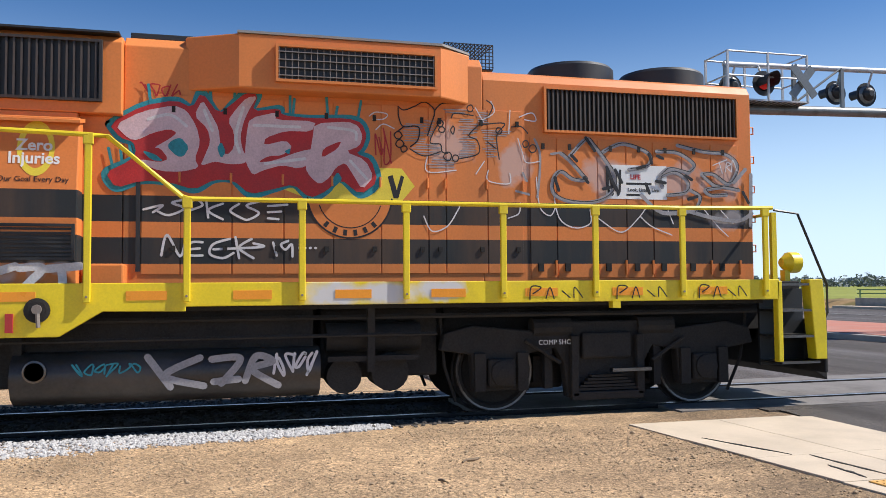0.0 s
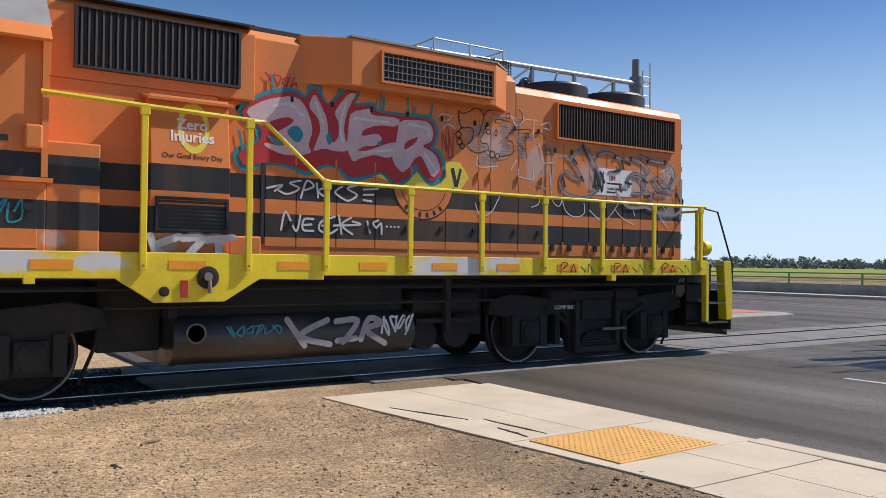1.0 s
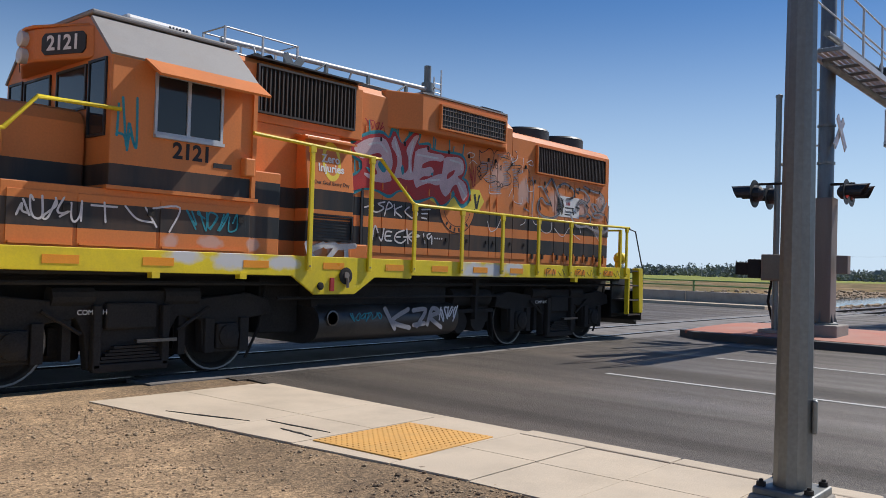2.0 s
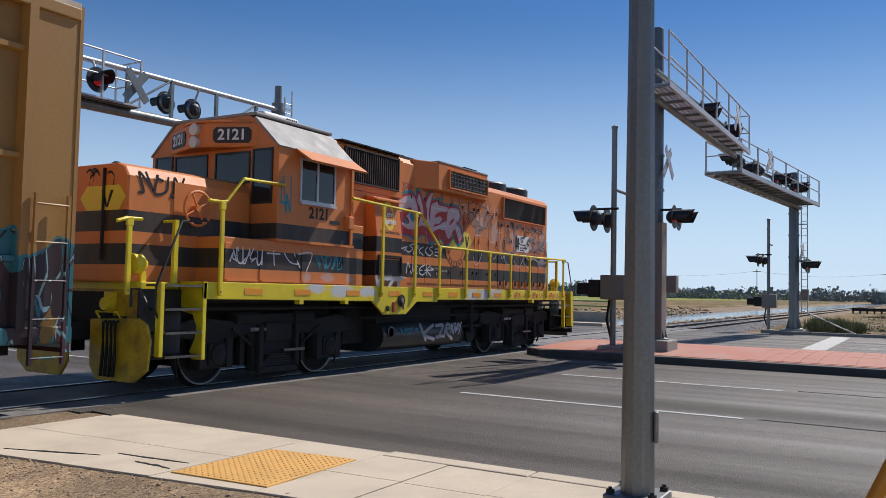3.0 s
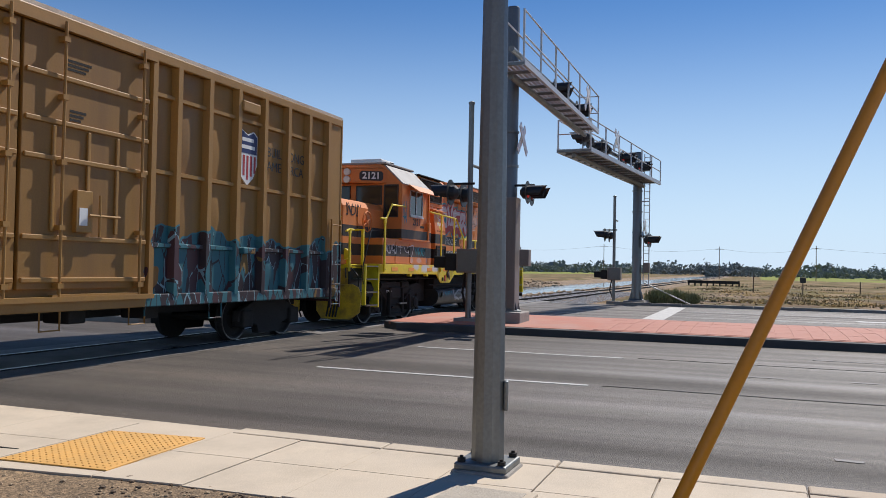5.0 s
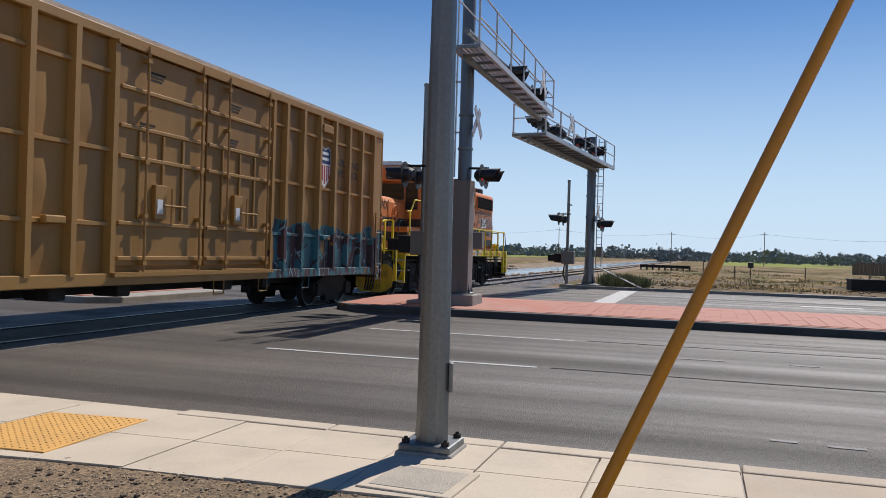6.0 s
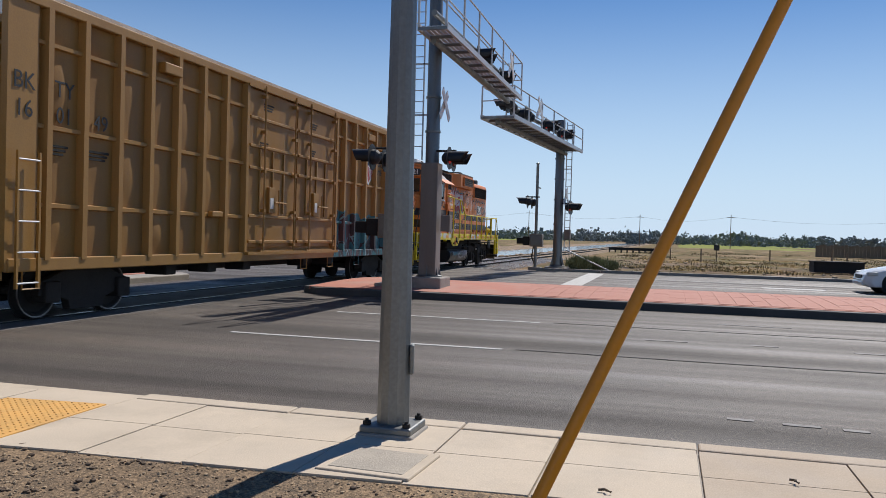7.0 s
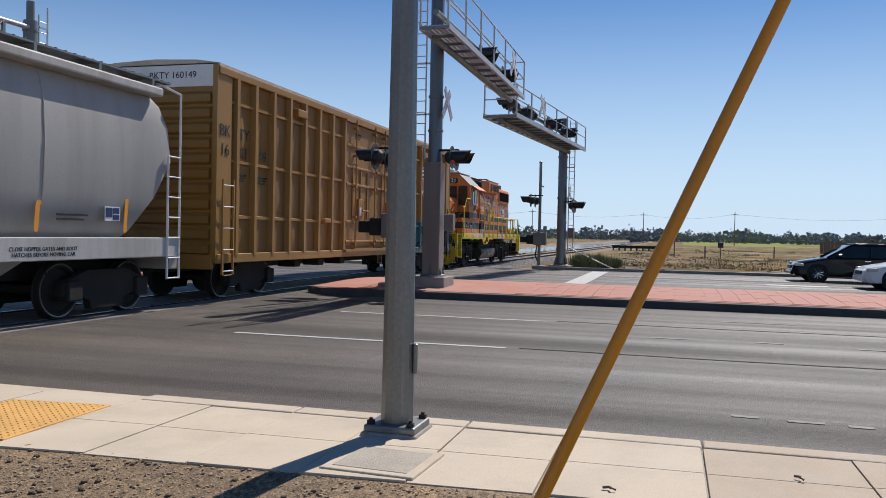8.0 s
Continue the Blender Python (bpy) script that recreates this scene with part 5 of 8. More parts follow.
def bogie(parent, x, half, r, heavy):
    """A two-axle truck: side frames, springs, brake rigging, axle boxes."""
    t = part("truck", Mesh().box(x - 0.25, x + 0.25, -0.95, 0.95, 0.42, 0.78), M_GRIME, parent, "black grimy two-axle truck")
    for s in (-1, 1):
        yo, yi = s * 1.06, s * 0.90
        a, b = min(yo, yi), max(yo, yi)
        if heavy:
            out = [(-half - 0.75, 0.80), (-half - 0.70, 1.0), (-half - 0.35, 1.09), (-0.85, 1.0), (-0.5, 1.12), (0.5, 1.12), (0.85, 1.0), (half + 0.35, 1.09), (half + 0.70, 1.0), (half + 0.75, 0.80), (half + 0.37, 0.74), (half + 0.34, 0.30), (half - 0.34, 0.30), (half - 0.37, 0.74), (0.66, 0.80), (0.55, 0.60), (0.50, 0.18), (-0.50, 0.18), (-0.55, 0.60), (-0.66, 0.80), (-half + 0.37, 0.74), (-half + 0.34, 0.30), (-half - 0.34, 0.30), (-half - 0.37, 0.74)]
        else:
            out = [(-half - 0.25, 0.4), (-half - 0.2, 0.62), (-0.5, 0.82), (0.5, 0.82), (half + 0.2, 0.62), (half + 0.25, 0.4), (half - 0.1, 0.4), (0.45, 0.3), (0.4, 0.14), (-0.4, 0.14), (-0.45, 0.3), (-half + 0.1, 0.4)]
        part("side_frame", Mesh().prism([(x + p, z) for p, z in out], "y", a, b), M_GRIME, t, bevel=0.02)
        for q in (-half, half):
            part("axle_box", Mesh().box(x + q - 0.17, x + q + 0.17, s * 1.0 - 0.14, s * 1.0 + 0.14, r - 0.15, r + 0.19), M_GRIME, t, bevel=0.03)
            if heavy:
                for dx in (-0.26, 0.26):
                    for dz in (-0.08, 0.14):
                        part("bolt", Mesh().rod((x + q + dx, s * 1.06, r + dz), (x + q + dx, s * 1.10, r + dz), 0.028, 8), M_STEEL, t)
        for dx in ((-0.2, 0, 0.2) if not heavy else (-0.35, -0.12, 0.12, 0.35)):
            sp = Mesh()
            for k in range(5):
                sp.lathe([(0.075, k * 0.06), (0.09, k * 0.06 + 0.02), (0.075, k * 0.06 + 0.04)], (x + dx, s * 0.98, 0.22 if heavy else 0.2), "z", 10)
            part("spring", sp, M_GRIME, t)
        if heavy:
            part("spring_plank", Mesh().box(x - 0.48, x + 0.48, s * 1.12 - 0.05, s * 1.12 + 0.05, 0.16, 0.26), M_GRIME, t, bevel=0.015)
            for k in range(5):
                part("leaf_spring", Mesh().box(x - 0.42 + 0.05 * k, x + 0.42 - 0.05 * k, s * 1.10 - 0.04, s * 1.10 + 0.04, 0.27 + 0.04 * k, 0.30 + 0.04 * k), M_GRIME, t)
            part("bolster_cap", Mesh().box(x - 0.33, x + 0.33, s * 1.08 - 0.06, s * 1.08 + 0.06, 0.66, 0.98), M_GRIME, t, bevel=0.03)
            for q in (-1, 1):
                part("swing_hanger", Mesh().box(x + q * 0.44 - 0.05, x + q * 0.44 + 0.05, s * 1.12 - 0.05, s * 1.12 + 0.05, 0.2, 0.95), M_GRIME, t, bevel=0.015)
                for xp in (x + q * half - 0.27, x + q * half + 0.27):
                    part("pedestal_liner", Mesh().box(xp - 0.07, xp + 0.07, s * 1.09 - 0.03, s * 1.09 + 0.03, 0.3, 0.76), M_GRIME, t, bevel=0.01)
                part("journal_cover", Mesh().lathe([(0.15, s * 1.14), (0.15, s * 1.17), (0.06, s * 1.2)], (x + q * half, 0, 0.52), "y", 14), M_GRIME, t)
                part("sand_pipe", Mesh().tube([(x + q * (half + 0.72), s * 0.95, 1.2), (x + q * (half + 0.66), s * 0.9, 0.6), (x + q * (half + 0.5), s * 0.82, 0.16)], 0.022, 6), M_GRIME, t)
                part("brake_rod", Mesh().rod((x + q * 0.62, s * 1.12, 0.62), (x + q * (half - 0.3), s * 1.12, 0.9), 0.025, 6), M_GRIME, t)
            part("step_bar", Mesh().box(x + 0.02, x + 0.55, s * 1.2 - 0.04, s * 1.2 + 0.04, 0.50, 0.54), M_STEEL, t)
            part("brake_cylinder", Mesh().rod((x - 0.95, s * 1.0, 1.05), (x - 0.45, s * 1.0, 1.05), 0.12, 12), M_GRIME, t)
            part("brake_cylinder", Mesh().rod((x + 0.45, s * 1.0, 1.05), (x + 0.95, s * 1.0, 1.05), 0.12, 12), M_GRIME, t)
            for q in (-1, 1):
                part("brake_hanger", Mesh().box(x + q * 0.74 - 0.05, x + q * 0.74 + 0.05, s * 0.98 - 0.05, s * 0.98 + 0.05, 0.3, 0.95), M_GRIME, t)
                part("brake_shoe", Mesh().box(x + q * 0.80 - 0.06, x + q * 0.80 + 0.06, s * 0.76 - 0.05, s * 0.76 + 0.05, 0.35, 0.68), M_GRIME, t)
    if heavy:
        for q in (-1, 1):
            part("traction_motor", Mesh().box(x + q * (half - 0.55) - 0.45, x + q * (half - 0.55) + 0.45, -0.6, 0.6, 0.25, 1.0), M_GRIME, t, bevel=0.05)
        part("centre_casting", Mesh().box(x - half - 0.6, x + half + 0.6, -0.62, 0.62, 0.95, 1.34), M_GRIME, t)
    for q in (-half, half):
        wheelset(parent, x + q, r)
    return t


def louvre(name, parent, x0, x1, z0, z1, y, n, label, depth=0.09, upright=True, mat=None, rim=None):
    """A framed grille of slats in a dark recess on the near face at y; the recess lies behind."""
    g = part(name, Mesh().box(x0 + 0.02, x1 - 0.02, y + depth * 0.7, y + depth, z0 + 0.02, z1 - 0.02), M_BLACK, parent, label)
    fr = Mesh()
    for a, b, c, d in ((x0, x1, z0, z0 + 0.03), (x0, x1, z1 - 0.03, z1), (x0, x0 + 0.03, z0 + 0.03, z1 - 0.03), (x1 - 0.03, x1, z0 + 0.03, z1 - 0.03)):
        fr.box(a, b, y - 0.03, y + depth, c, d)
    part("frame", fr, rim or mat or M_LOUVRE, g)
    for i in range(n):
        if upright:
            x = x0 + 0.03 + (x1 - x0 - 0.06) * (i + 0.5) / n
            part("slat", Mesh().box(-0.011, 0.011, -0.02, depth * 0.6, z0 + 0.03, z1 - 0.03), mat or M_LOUVRE, g).matrix_basis = pose(x, y, 0, 0, 0, 12)
        else:
            z = z0 + 0.03 + (z1 - z0 - 0.06) * (i + 0.5) / n
            part("slat", Mesh().box(x0 + 0.03, x1 - 0.03, y - 0.005, y + depth * 0.6, z - 0.012, z + 0.012), mat or M_LOUVRE, g)
    return g


def handrail(parent, pts, posts, y, far=False):
    r = part("handrail", Mesh().tube([(x, y, z) for x, z in pts], 0.026, 8), M_YELLOW, parent, "yellow pipe handrail", smooth=True)
    for x, z in posts:
        p = part("stanchion", Mesh().box(x - 0.036, x + 0.036, y - 0.02, y + 0.02, 1.42, z).box(x - 0.052, x + 0.052, y - 0.024, y + 0.024, z - 0.10, z + 0.02), M_YELLOW, r, bevel=0.01)
        part("bolt", Mesh().rod((x, y - 0.03, 1.48), (x, y - 0.018, 1.48), 0.014, 6), M_CASE, r)


def build_locomotive():
    L = thing("locomotive", pose(0, RAIL_Y, 0), "orange, black and yellow diesel road-switcher locomotive covered in graffiti", "locomotive")
    # underframe and deck
    part("underframe", Mesh().box(-7.9, 7.3, -0.55, 0.55, 0.95, 1.45).box(-7.0, 6.5, -1.35, 1.35, 1.32, 1.5), M_GRIME, L)
    part("deck", Mesh().box(-7.1, 6.62, -1.5, 1.5, 1.5, 1.585), M_GRIME, L, "dark walkway deck")
    skirt = [(-7.12, 1.62), (6.6, 1.62), (6.6, 1.37), (-0.56, 1.37), (-0.56, 1.32), (-1.37, 1.33), (-1.78, 1.08), (-2.55, 1.08), (-2.95, 1.34), (-7.12, 1.37)]
    for s in (-1, 1):
        sk = part("side_sill", Mesh().prism(skirt, "y", s * 1.55, s * 1.51), M_SILL, L, "yellow side sill with orange reflectors", bevel=0.008)
        if s < 0:
            for x in (-6.1, -4.95, -3.55, -2.2, -0.95, 0.12, 1.2, 2.28, 3.4, 4.5, 5.65):
                part("reflector", Mesh().box(x - 0.20, x + 0.20, -1.556, -1.548, 1.44, 1.535), M_AMBER, sk)
            tow = part("tow_eye", Mesh().lathe([(0.115, -1.557), (0.125, -1.575), (0.09, -1.58)], (-1.98, 0, 1.35), "y", 20), M_GRIME, sk, "round black recess with a hanging brass cap")
            part("cap", Mesh().rod((-1.98, -1.60, 1.36), (-1.98, -1.56, 1.36), 0.05).rod((-1.97, -1.6, 1.32), (-1.96, -1.6, 1.18), 0.022, 6), M_CASE, tow)
            part("fuel_gauge", Mesh().box(-2.27, -2.2, -1.575, -1.548, 1.13, 1.32), M_SHIELDR, sk, "red fuel sight gauge")
            part("cleanout_ring", Mesh().lathe([(0.055, -1.556), (0.055, -1.575), (0.03, -1.58)], (-2.45, 0, 1.2), "y", 14), M_GRIME, sk)
            for x in (-3.75, -4.98, 4.35):
                part("jacking_pad", Mesh().box(x - 0.05, x + 0.05, -1.56, -1.45, 1.29, 1.37), M_YELLOW, sk)
    # long hood
    prof = [(-0.92, 1.58), (-0.92, 4.12), (-0.86, 4.22), (-0.74, 4.27), (0.74, 4.27), (0.86, 4.22), (0.92, 4.12), (0.92, 1.58)]
    hood = part("long_hood", Mesh().prism(prof, "x", 2.9, 6.68), M_LIVERY, L, "orange long hood with two black stripes", bevel=0.012)
    prof2 = [(-0.92, 1.58), (-0.92, 4.28), (-0.80, 4.40), (0.80, 4.40), (0.92, 4.28), (0.92, 1.58)]
    part("hood_middle", Mesh().prism(prof2, "x", -1.27, 2.898), M_LIVERY, hood, bevel=0.012)
    blister = part("dynamic_brake_blister", Mesh().prism([(-0.62, -0.9), (-0.03, -1.2), (2.3, -1.2), (2.74, -0.9), (2.74, 0.9), (2.3, 1.2), (-0.03, 1.2), (-0.62, 0.9)], "z", 3.80, 4.42), M_ORANGE, hood, "orange roof blister with grille", bevel=0.02)
    part("blister_roof", Mesh().prism([(-0.05, -1.21), (2.32, -1.21), (2.74, -0.9), (2.74, 0.9), (2.32, 1.21), (-0.05, 1.21)], "z", 4.422, 4.45), M_ROOF, blister)
    gr = louvre("blister_grille", hood, 0.37, 2.24, 3.88, 4.31, -1.236, 4, "dark grille with wire mesh", 0.03, upright=False, mat=M_BLACK, rim=M_ORANGE)
    for i in range(26):
        part("mesh_wire", Mesh().box(-0.0045, 0.0045, -0.053, -0.044, 3.9, 4.29), M_CASE, gr).matrix_basis = pose(0.41 + i * 0.0715, -1.2, 0)
    for i in range(4):
        part("mesh_wire", Mesh().box(0.39, 2.22, -1.258, -1.248, 3.95 + 0.09 * i, 3.959 + 0.09 * i), M_CASE, gr)
    louvre("radiator_grille", hood, 3.69, 6.46, 3.49, 4.07, -0.952, 44, "black radiator shutter grille in an orange frame", 0.03, rim=M_ORANGE)
    # hood doors with hinges and latches
    xs = [-1.08, -0.66, -0.1, 0.48, 1.05, 1.62, 2.2, 2.42, 2.95, 3.42]
    for a, b in zip(xs, xs[1:]):
        d = part("hood_door", Mesh().box(a + 0.008, b - 0.008, -0.932, -0.915, 1.72, 3.74), M_LIVERY, hood, bevel=0.004)
        part("latch", Mesh().box(b - 0.1, b - 0.06, -0.95, -0.93, 3.54, 3.61), M_GRIME, d)
        part("latch", Mesh().box(b - 0.1, b - 0.05, -0.95, -0.93, 1.98, 2.04), M_GRIME, d)
        part("hinge", Mesh().rod((b - 0.012, -0.945, 2.75), (b - 0.012, -0.945, 2.87), 0.014, 6), M_ORANGE, d)
    xs = [3.5, 3.86, 4.42, 4.82, 5.2, 5.62, 6.05, 6.48]
    for a, b in zip(xs, xs[1:]):
        d = part("hood_door", Mesh().box(a + 0.008, b - 0.008, -0.932, -0.915, 1.66, 3.42), M_LIVERY, hood, bevel=0.004)
        part("latch", Mesh().box(a + 0.16, a + 0.2, -0.95, -0.93, 3.28, 3.35), M_GRIME, d)
        part("latch", Mesh().box(a + 0.1, a + 0.17, -0.955, -0.93, 1.74, 1.84), M_GRIME, d)
        part("hinge", Mesh().box(b - 0.03, b - 0.01, -0.96, -0.93, 1.70, 1.88), M_ORANGE, d)
    part("handhold", Mesh().tube([(6.7, -0.7, 3.0), (6.78, -0.7, 3.0), (6.78, -0.7, 3.14), (6.7, -0.7, 3.14)], 0.012, 6), M_ORANGE, hood)
    for z in (2.0, 2.4, 2.8, 3.2, 3.6):
        part("end_grab", Mesh().tube([(6.68, -0.86, z), (6.76, -0.86, z), (6.76, -0.86, z + 0.09), (6.68, -0.86, z + 0.09)], 0.011, 6), M_ORANGE, hood)
    # roof gear
    for x in (4.46, 5.86):
        fan = part("radiator_fan", Mesh().lathe([(0.6, 4.25), (0.6, 4.51), (0.57, 4.55), (0.5, 4.55)], (x, 0, 0), "z", 32), M_BLACK, L, "round black radiator fan shroud", smooth=True)
        part("fan_hub", Mesh().lathe([(0.14, 4.45), (0.14, 4.56)], (x, 0, 0), "z", 12), M_GRIME, fan)
    cage = part("spark_cage", Mesh().box(2.55, 3.2, -0.42, 0.42, 4.38, 4.40), M_BLACK, L, "black wire mesh exhaust cage")
    wires = Mesh()
    for i in range(14):
        x = 2.55 + 0.65 * i / 13
        for y in (-0.42, 0.42):
            wires.box(x - 0.006, x + 0.006, y - 0.006, y + 0.006, 4.4, 4.72)
        wires.box(x - 0.006, x + 0.006, -0.42, 0.42, 4.715, 4.725)
    for k in range(7):
        wires.box(2.55, 3.2, -0.43, -0.42, 4.42 + 0.048 * k, 4.43 + 0.048 * k)
    part("mesh", wires, M_BLACK, cage)
    part("roof_hatch", Mesh().box(-1.22, -0.1, -0.78, 0.78, 4.40, 4.47).box(-1.0, -0.2, -0.5, 0.5, 4.47, 4.50), M_BLACK, L, "dark roof hatch", bevel=0.01)
    part("exhaust_stack", Mesh().box(1.0, 1.5, -0.3, 0.3, 4.44, 4.6), M_BLACK, L, bevel=0.02)
    # central air-filter compartment
    comp = part("filter_compartment", Mesh().prism([(-1.06, 3.47), (-1.06, 4.27), (-0.96, 4.35), (0.96, 4.35), (1.06, 4.27), (1.06, 3.47)], "x", -3.6, -1.272).box(-3.6, -1.72, -1.058, 1.058, 1.58, 3.468), M_LIVERY, L, "orange filter compartment behind the cab", bevel=0.012)
    louvre("filter_grille", comp, -3.3, -1.47, 3.59, 4.27, -1.085, 24, "black upright filter grille", 0.03)
    part("roof_edge", Mesh().box(-3.4, -1.3, -1.1, 1.1, 4.352, 4.375), M_BLACK, comp)
    part("flush_panel", Mesh().box(-1.718, -1.274, -0.925, 0.925, 1.585, 3.468), M_LIVERY, comp)
    part("door_gap", Mesh().box(-1.13, -1.085, -0.94, -0.9, 1.75, 3.3), M_BLACK, comp, "dark gap beside the hood doors")
    zbox = part("blower_housing", Mesh().prism([(-1.06, 1.6), (-1.32, 1.6), (-1.34, 2.6), (-1.24, 3.38), (-1.06, 3.38)], "x", -2.56, -1.66), M_LIVERY, L, "orange blower housing with safety slogan", bevel=0.015)
    part("drip_ledge", Mesh().prism([(-1.06, 3.40), (-1.36, 3.33), (-1.36, 3.30), (-1.06, 3.36)], "x", -2.6, -1.64), M_ORANGE, zbox)
    louvre("lower_grille", zbox, -2.5, -1.68, 1.86, 2.24, -1.338, 7, "black lower grille", 0.02, upright=False, mat=M_BLACK)
    part("sand_box", Mesh().box(-1.62, -1.22, -1.2, -0.9, 1.6, 1.83), M_ORANGE, L, bevel=0.02)
    # cab
    cab = part("cab", Mesh().prism([(-1.5, 2.33), (-1.5, 3.86), (-1.02, 4.34), (-0.7, 4.44), (0.7, 4.44), (1.02, 4.34), (1.5, 3.86), (1.5, 2.33)], "x", -5.58, -3.602), M_LIVERY, L, "orange cab with grey sloped roof", bevel=0.015)
    for s in (-1, 1):
        part("roof_panel", Mesh().add([(-5.6, s * 1.53, 3.86), (-3.58, s * 1.53, 3.86), (-3.58, s * 0.98, 4.38), (-5.6, s * 0.98, 4.38), (-5.6, s * 1.5, 3.84), (-3.58, s * 1.5, 3.84), (-3.58, s * 0.95, 4.35), (-5.6, s * 0.95, 4.35)],
             [(0, 1, 2, 3), (4, 7, 6, 5), (0, 4, 5, 1), (1, 5, 6, 2), (2, 6, 7, 3), (3, 7, 4, 0)]), M_ROOF, cab, "grey weathered roof slope")
    part("roof_top", Mesh().box(-5.6, -3.58, -1.0, 1.0, 4.40, 4.46), M_ROOF, cab, bevel=0.02)
    part("awning", Mesh().add([(-5.2, -1.535, 3.87), (-3.6, -1.535, 3.87), (-3.62, -1.86, 3.66), (-5.18, -1.86, 3.66), (-5.2, -1.515, 3.845), (-3.6, -1.515, 3.845), (-3.62, -1.84, 3.635), (-5.18, -1.84, 3.635)],
         [(0, 1, 2, 3), (4, 7, 6, 5), (0, 4, 5, 1), (1, 5, 6, 2), (2, 6, 7, 3), (3, 7, 4, 0)]), M_ORANGE, cab, "orange window awning")
    ac = part("air_conditioner", Mesh().box(-4.95, -4.0, -0.55, 0.45, 4.46, 4.66), M_WHITE, cab, "pale rooftop air conditioner", bevel=0.05)
    for k in range(6):
        part("vent_slat", Mesh().box(-4.35 + 0.05 * k, -4.33 + 0.05 * k, -0.56, -0.54, 4.5, 4.62), M_BLACK, ac)
    for s in (-1, 1):
        w = part("side_window", Mesh().box(-5.02, -4.14, s * 1.505 - 0.004, s * 1.505 + 0.004, 3.03, 3.72), M_GLASS, cab, "dark sliding cab window")
        fr = Mesh()
        for a, b, c, d in ((-5.05, -4.11, 3.0, 3.035), (-5.05, -4.11, 3.7, 3.735), (-5.05, -5.015, 3.035, 3.7), (-4.145, -4.11, 3.035, 3.7), (-4.62, -4.575, 3.035, 3.7)):
            fr.box(a, b, s * 1.51 - 0.018, s * 1.51 + 0.018, c, d)
        part("window_frame", fr, M_ALU, w)
    part("arm_rest", Mesh().box(-5.05, -4.1, -1.56, -1.5, 2.96, 3.0), M_ALU, cab)
    part("corner_post", Mesh().box(-3.66, -3.6, -1.54, -1.5, 2.35, 3.84), M_ORANGE, cab)
    part("air_horn_box", Mesh().box(-3.82, -3.66, -1.62, -1.5, 2.62, 2.86), M_ORANGE, cab, bevel=0.02)
    # cab end with windows and number boards
    for y0, y1, z0, z1 in ((-1.36, -0.98, 2.95, 3.8), (0.98, 1.36, 2.95, 3.8), (-0.86, -0.12, 3.3, 3.78), (0.12, 0.86, 3.3, 3.78)):
        w = part("end_window", Mesh().box(-5.592, -5.584, y0, y1, z0, z1), M_GLASS, cab, "dark cab end window", bevel=0.003)
        fr = Mesh()
        for a, b, c, d in ((y0 - 0.03, y1 + 0.03, z0 - 0.03, z0), (y0 - 0.03, y1 + 0.03, z1, z1 + 0.03), (y0 - 0.03, y0, z0, z1), (y1, y1 + 0.03, z0, z1)):
            fr.box(-5.605, -5.58, a, b, c, d)
        part("gasket", fr, M_BLACK, w)
    vis = part("number_board_housing", Mesh().prism([(-5.58, -1.05), (-5.93, -0.2), (-5.95, 0.0), (-5.93, 0.2), (-5.58, 1.05)], "z", 3.86, 4.27), M_ORANGE, cab, bevel=0.03)
    part("roof_visor", Mesh().prism([(-5.5, -1.05), (-5.95, -0.2), (-5.97, 0.0), (-5.95, 0.2), (-5.5, 1.05)], "z", 4.272, 4.31), M_ORANGE, vis, bevel=0.015)
    for y, rz in ((-0.63, -67.6), (0.63, -112.4)):
        b = part("number_board", Mesh().prism([(0.33 * cx, 0.13 * cz) for cx, cz in ((-1, -0.6), (-0.85, -1), (0.85, -1), (1, -0.6), (1, 0.6), (0.85, 1), (-0.85, 1), (-1, 0.6))], "y", -0.014, 0.02), M_BLACK, vis, "black number board with white digits")
        b.matrix_basis = pose(-5.755, y, 4.06, 0, 0, rz)
        lettering("number", "2121", 0.25, pose(0, -0.017, 0, 90, 0, 0), M_WHITE, b, bold=0.006)
    for z in (3.95, 4.16):
        part("headlight", Mesh().lathe([(0.09, -5.93), (0.10, -6.02), (0.075, -6.03)], (0, 0, z), "x", 16), M_LAMPGLASS, vis, "round cab headlight")
    # lower body below the cab
    low = part("battery_box", Mesh().box(-6.72, -3.6, -1.46, 1.46, 1.585, 2.31), M_LIVERY, L, "orange and black equipment box below the cab", bevel=0.015)
    part("ledge", Mesh().box(-5.62, -3.55, -1.54, 1.54, 2.30, 2.345), M_ORANGE, low)
    for a, b in ((-6.65, -5.95), (-5.9, -4.95), (-4.9, -3.68)):
        d = part("box_door", Mesh().box(a, b, -1.472, -1.455, 1.64, 2.22), M_LIVERY, low, bevel=0.004)
        part("latch", Mesh().box(b - 0.12, b - 0.04, -1.495, -1.47, 2.02, 2.1), M_GRIME, d)
        part("hinge_bar", Mesh().box(a + 0.02, b - 0.02, -1.50, -1.47, 1.645, 1.67), M_ORANGE, d)
    part("equipment_cabinet", Mesh().box(-3.6, -3.08, -1.4, -1.0, 1.6, 2.74), M_LIVERY, L, bevel=0.015)
    # short hood (nose)
    nose = part("short_hood", Mesh().prism([(-0.95, 1.585), (-0.95, 3.08), (-0.86, 3.22), (-0.72, 3.27), (0.72, 3.27), (0.86, 3.22), (0.95, 3.08), (0.95, 1.585)], "x", -8.02, -5.6), M_LIVERY, L, "orange short hood with black stripes", bevel=0.04)
    part("brake_recess", Mesh().box(-7.2, -6.45, -0.965, -0.94, 2.3, 3.08), M_LIVERY, nose)
    wheel = Mesh()
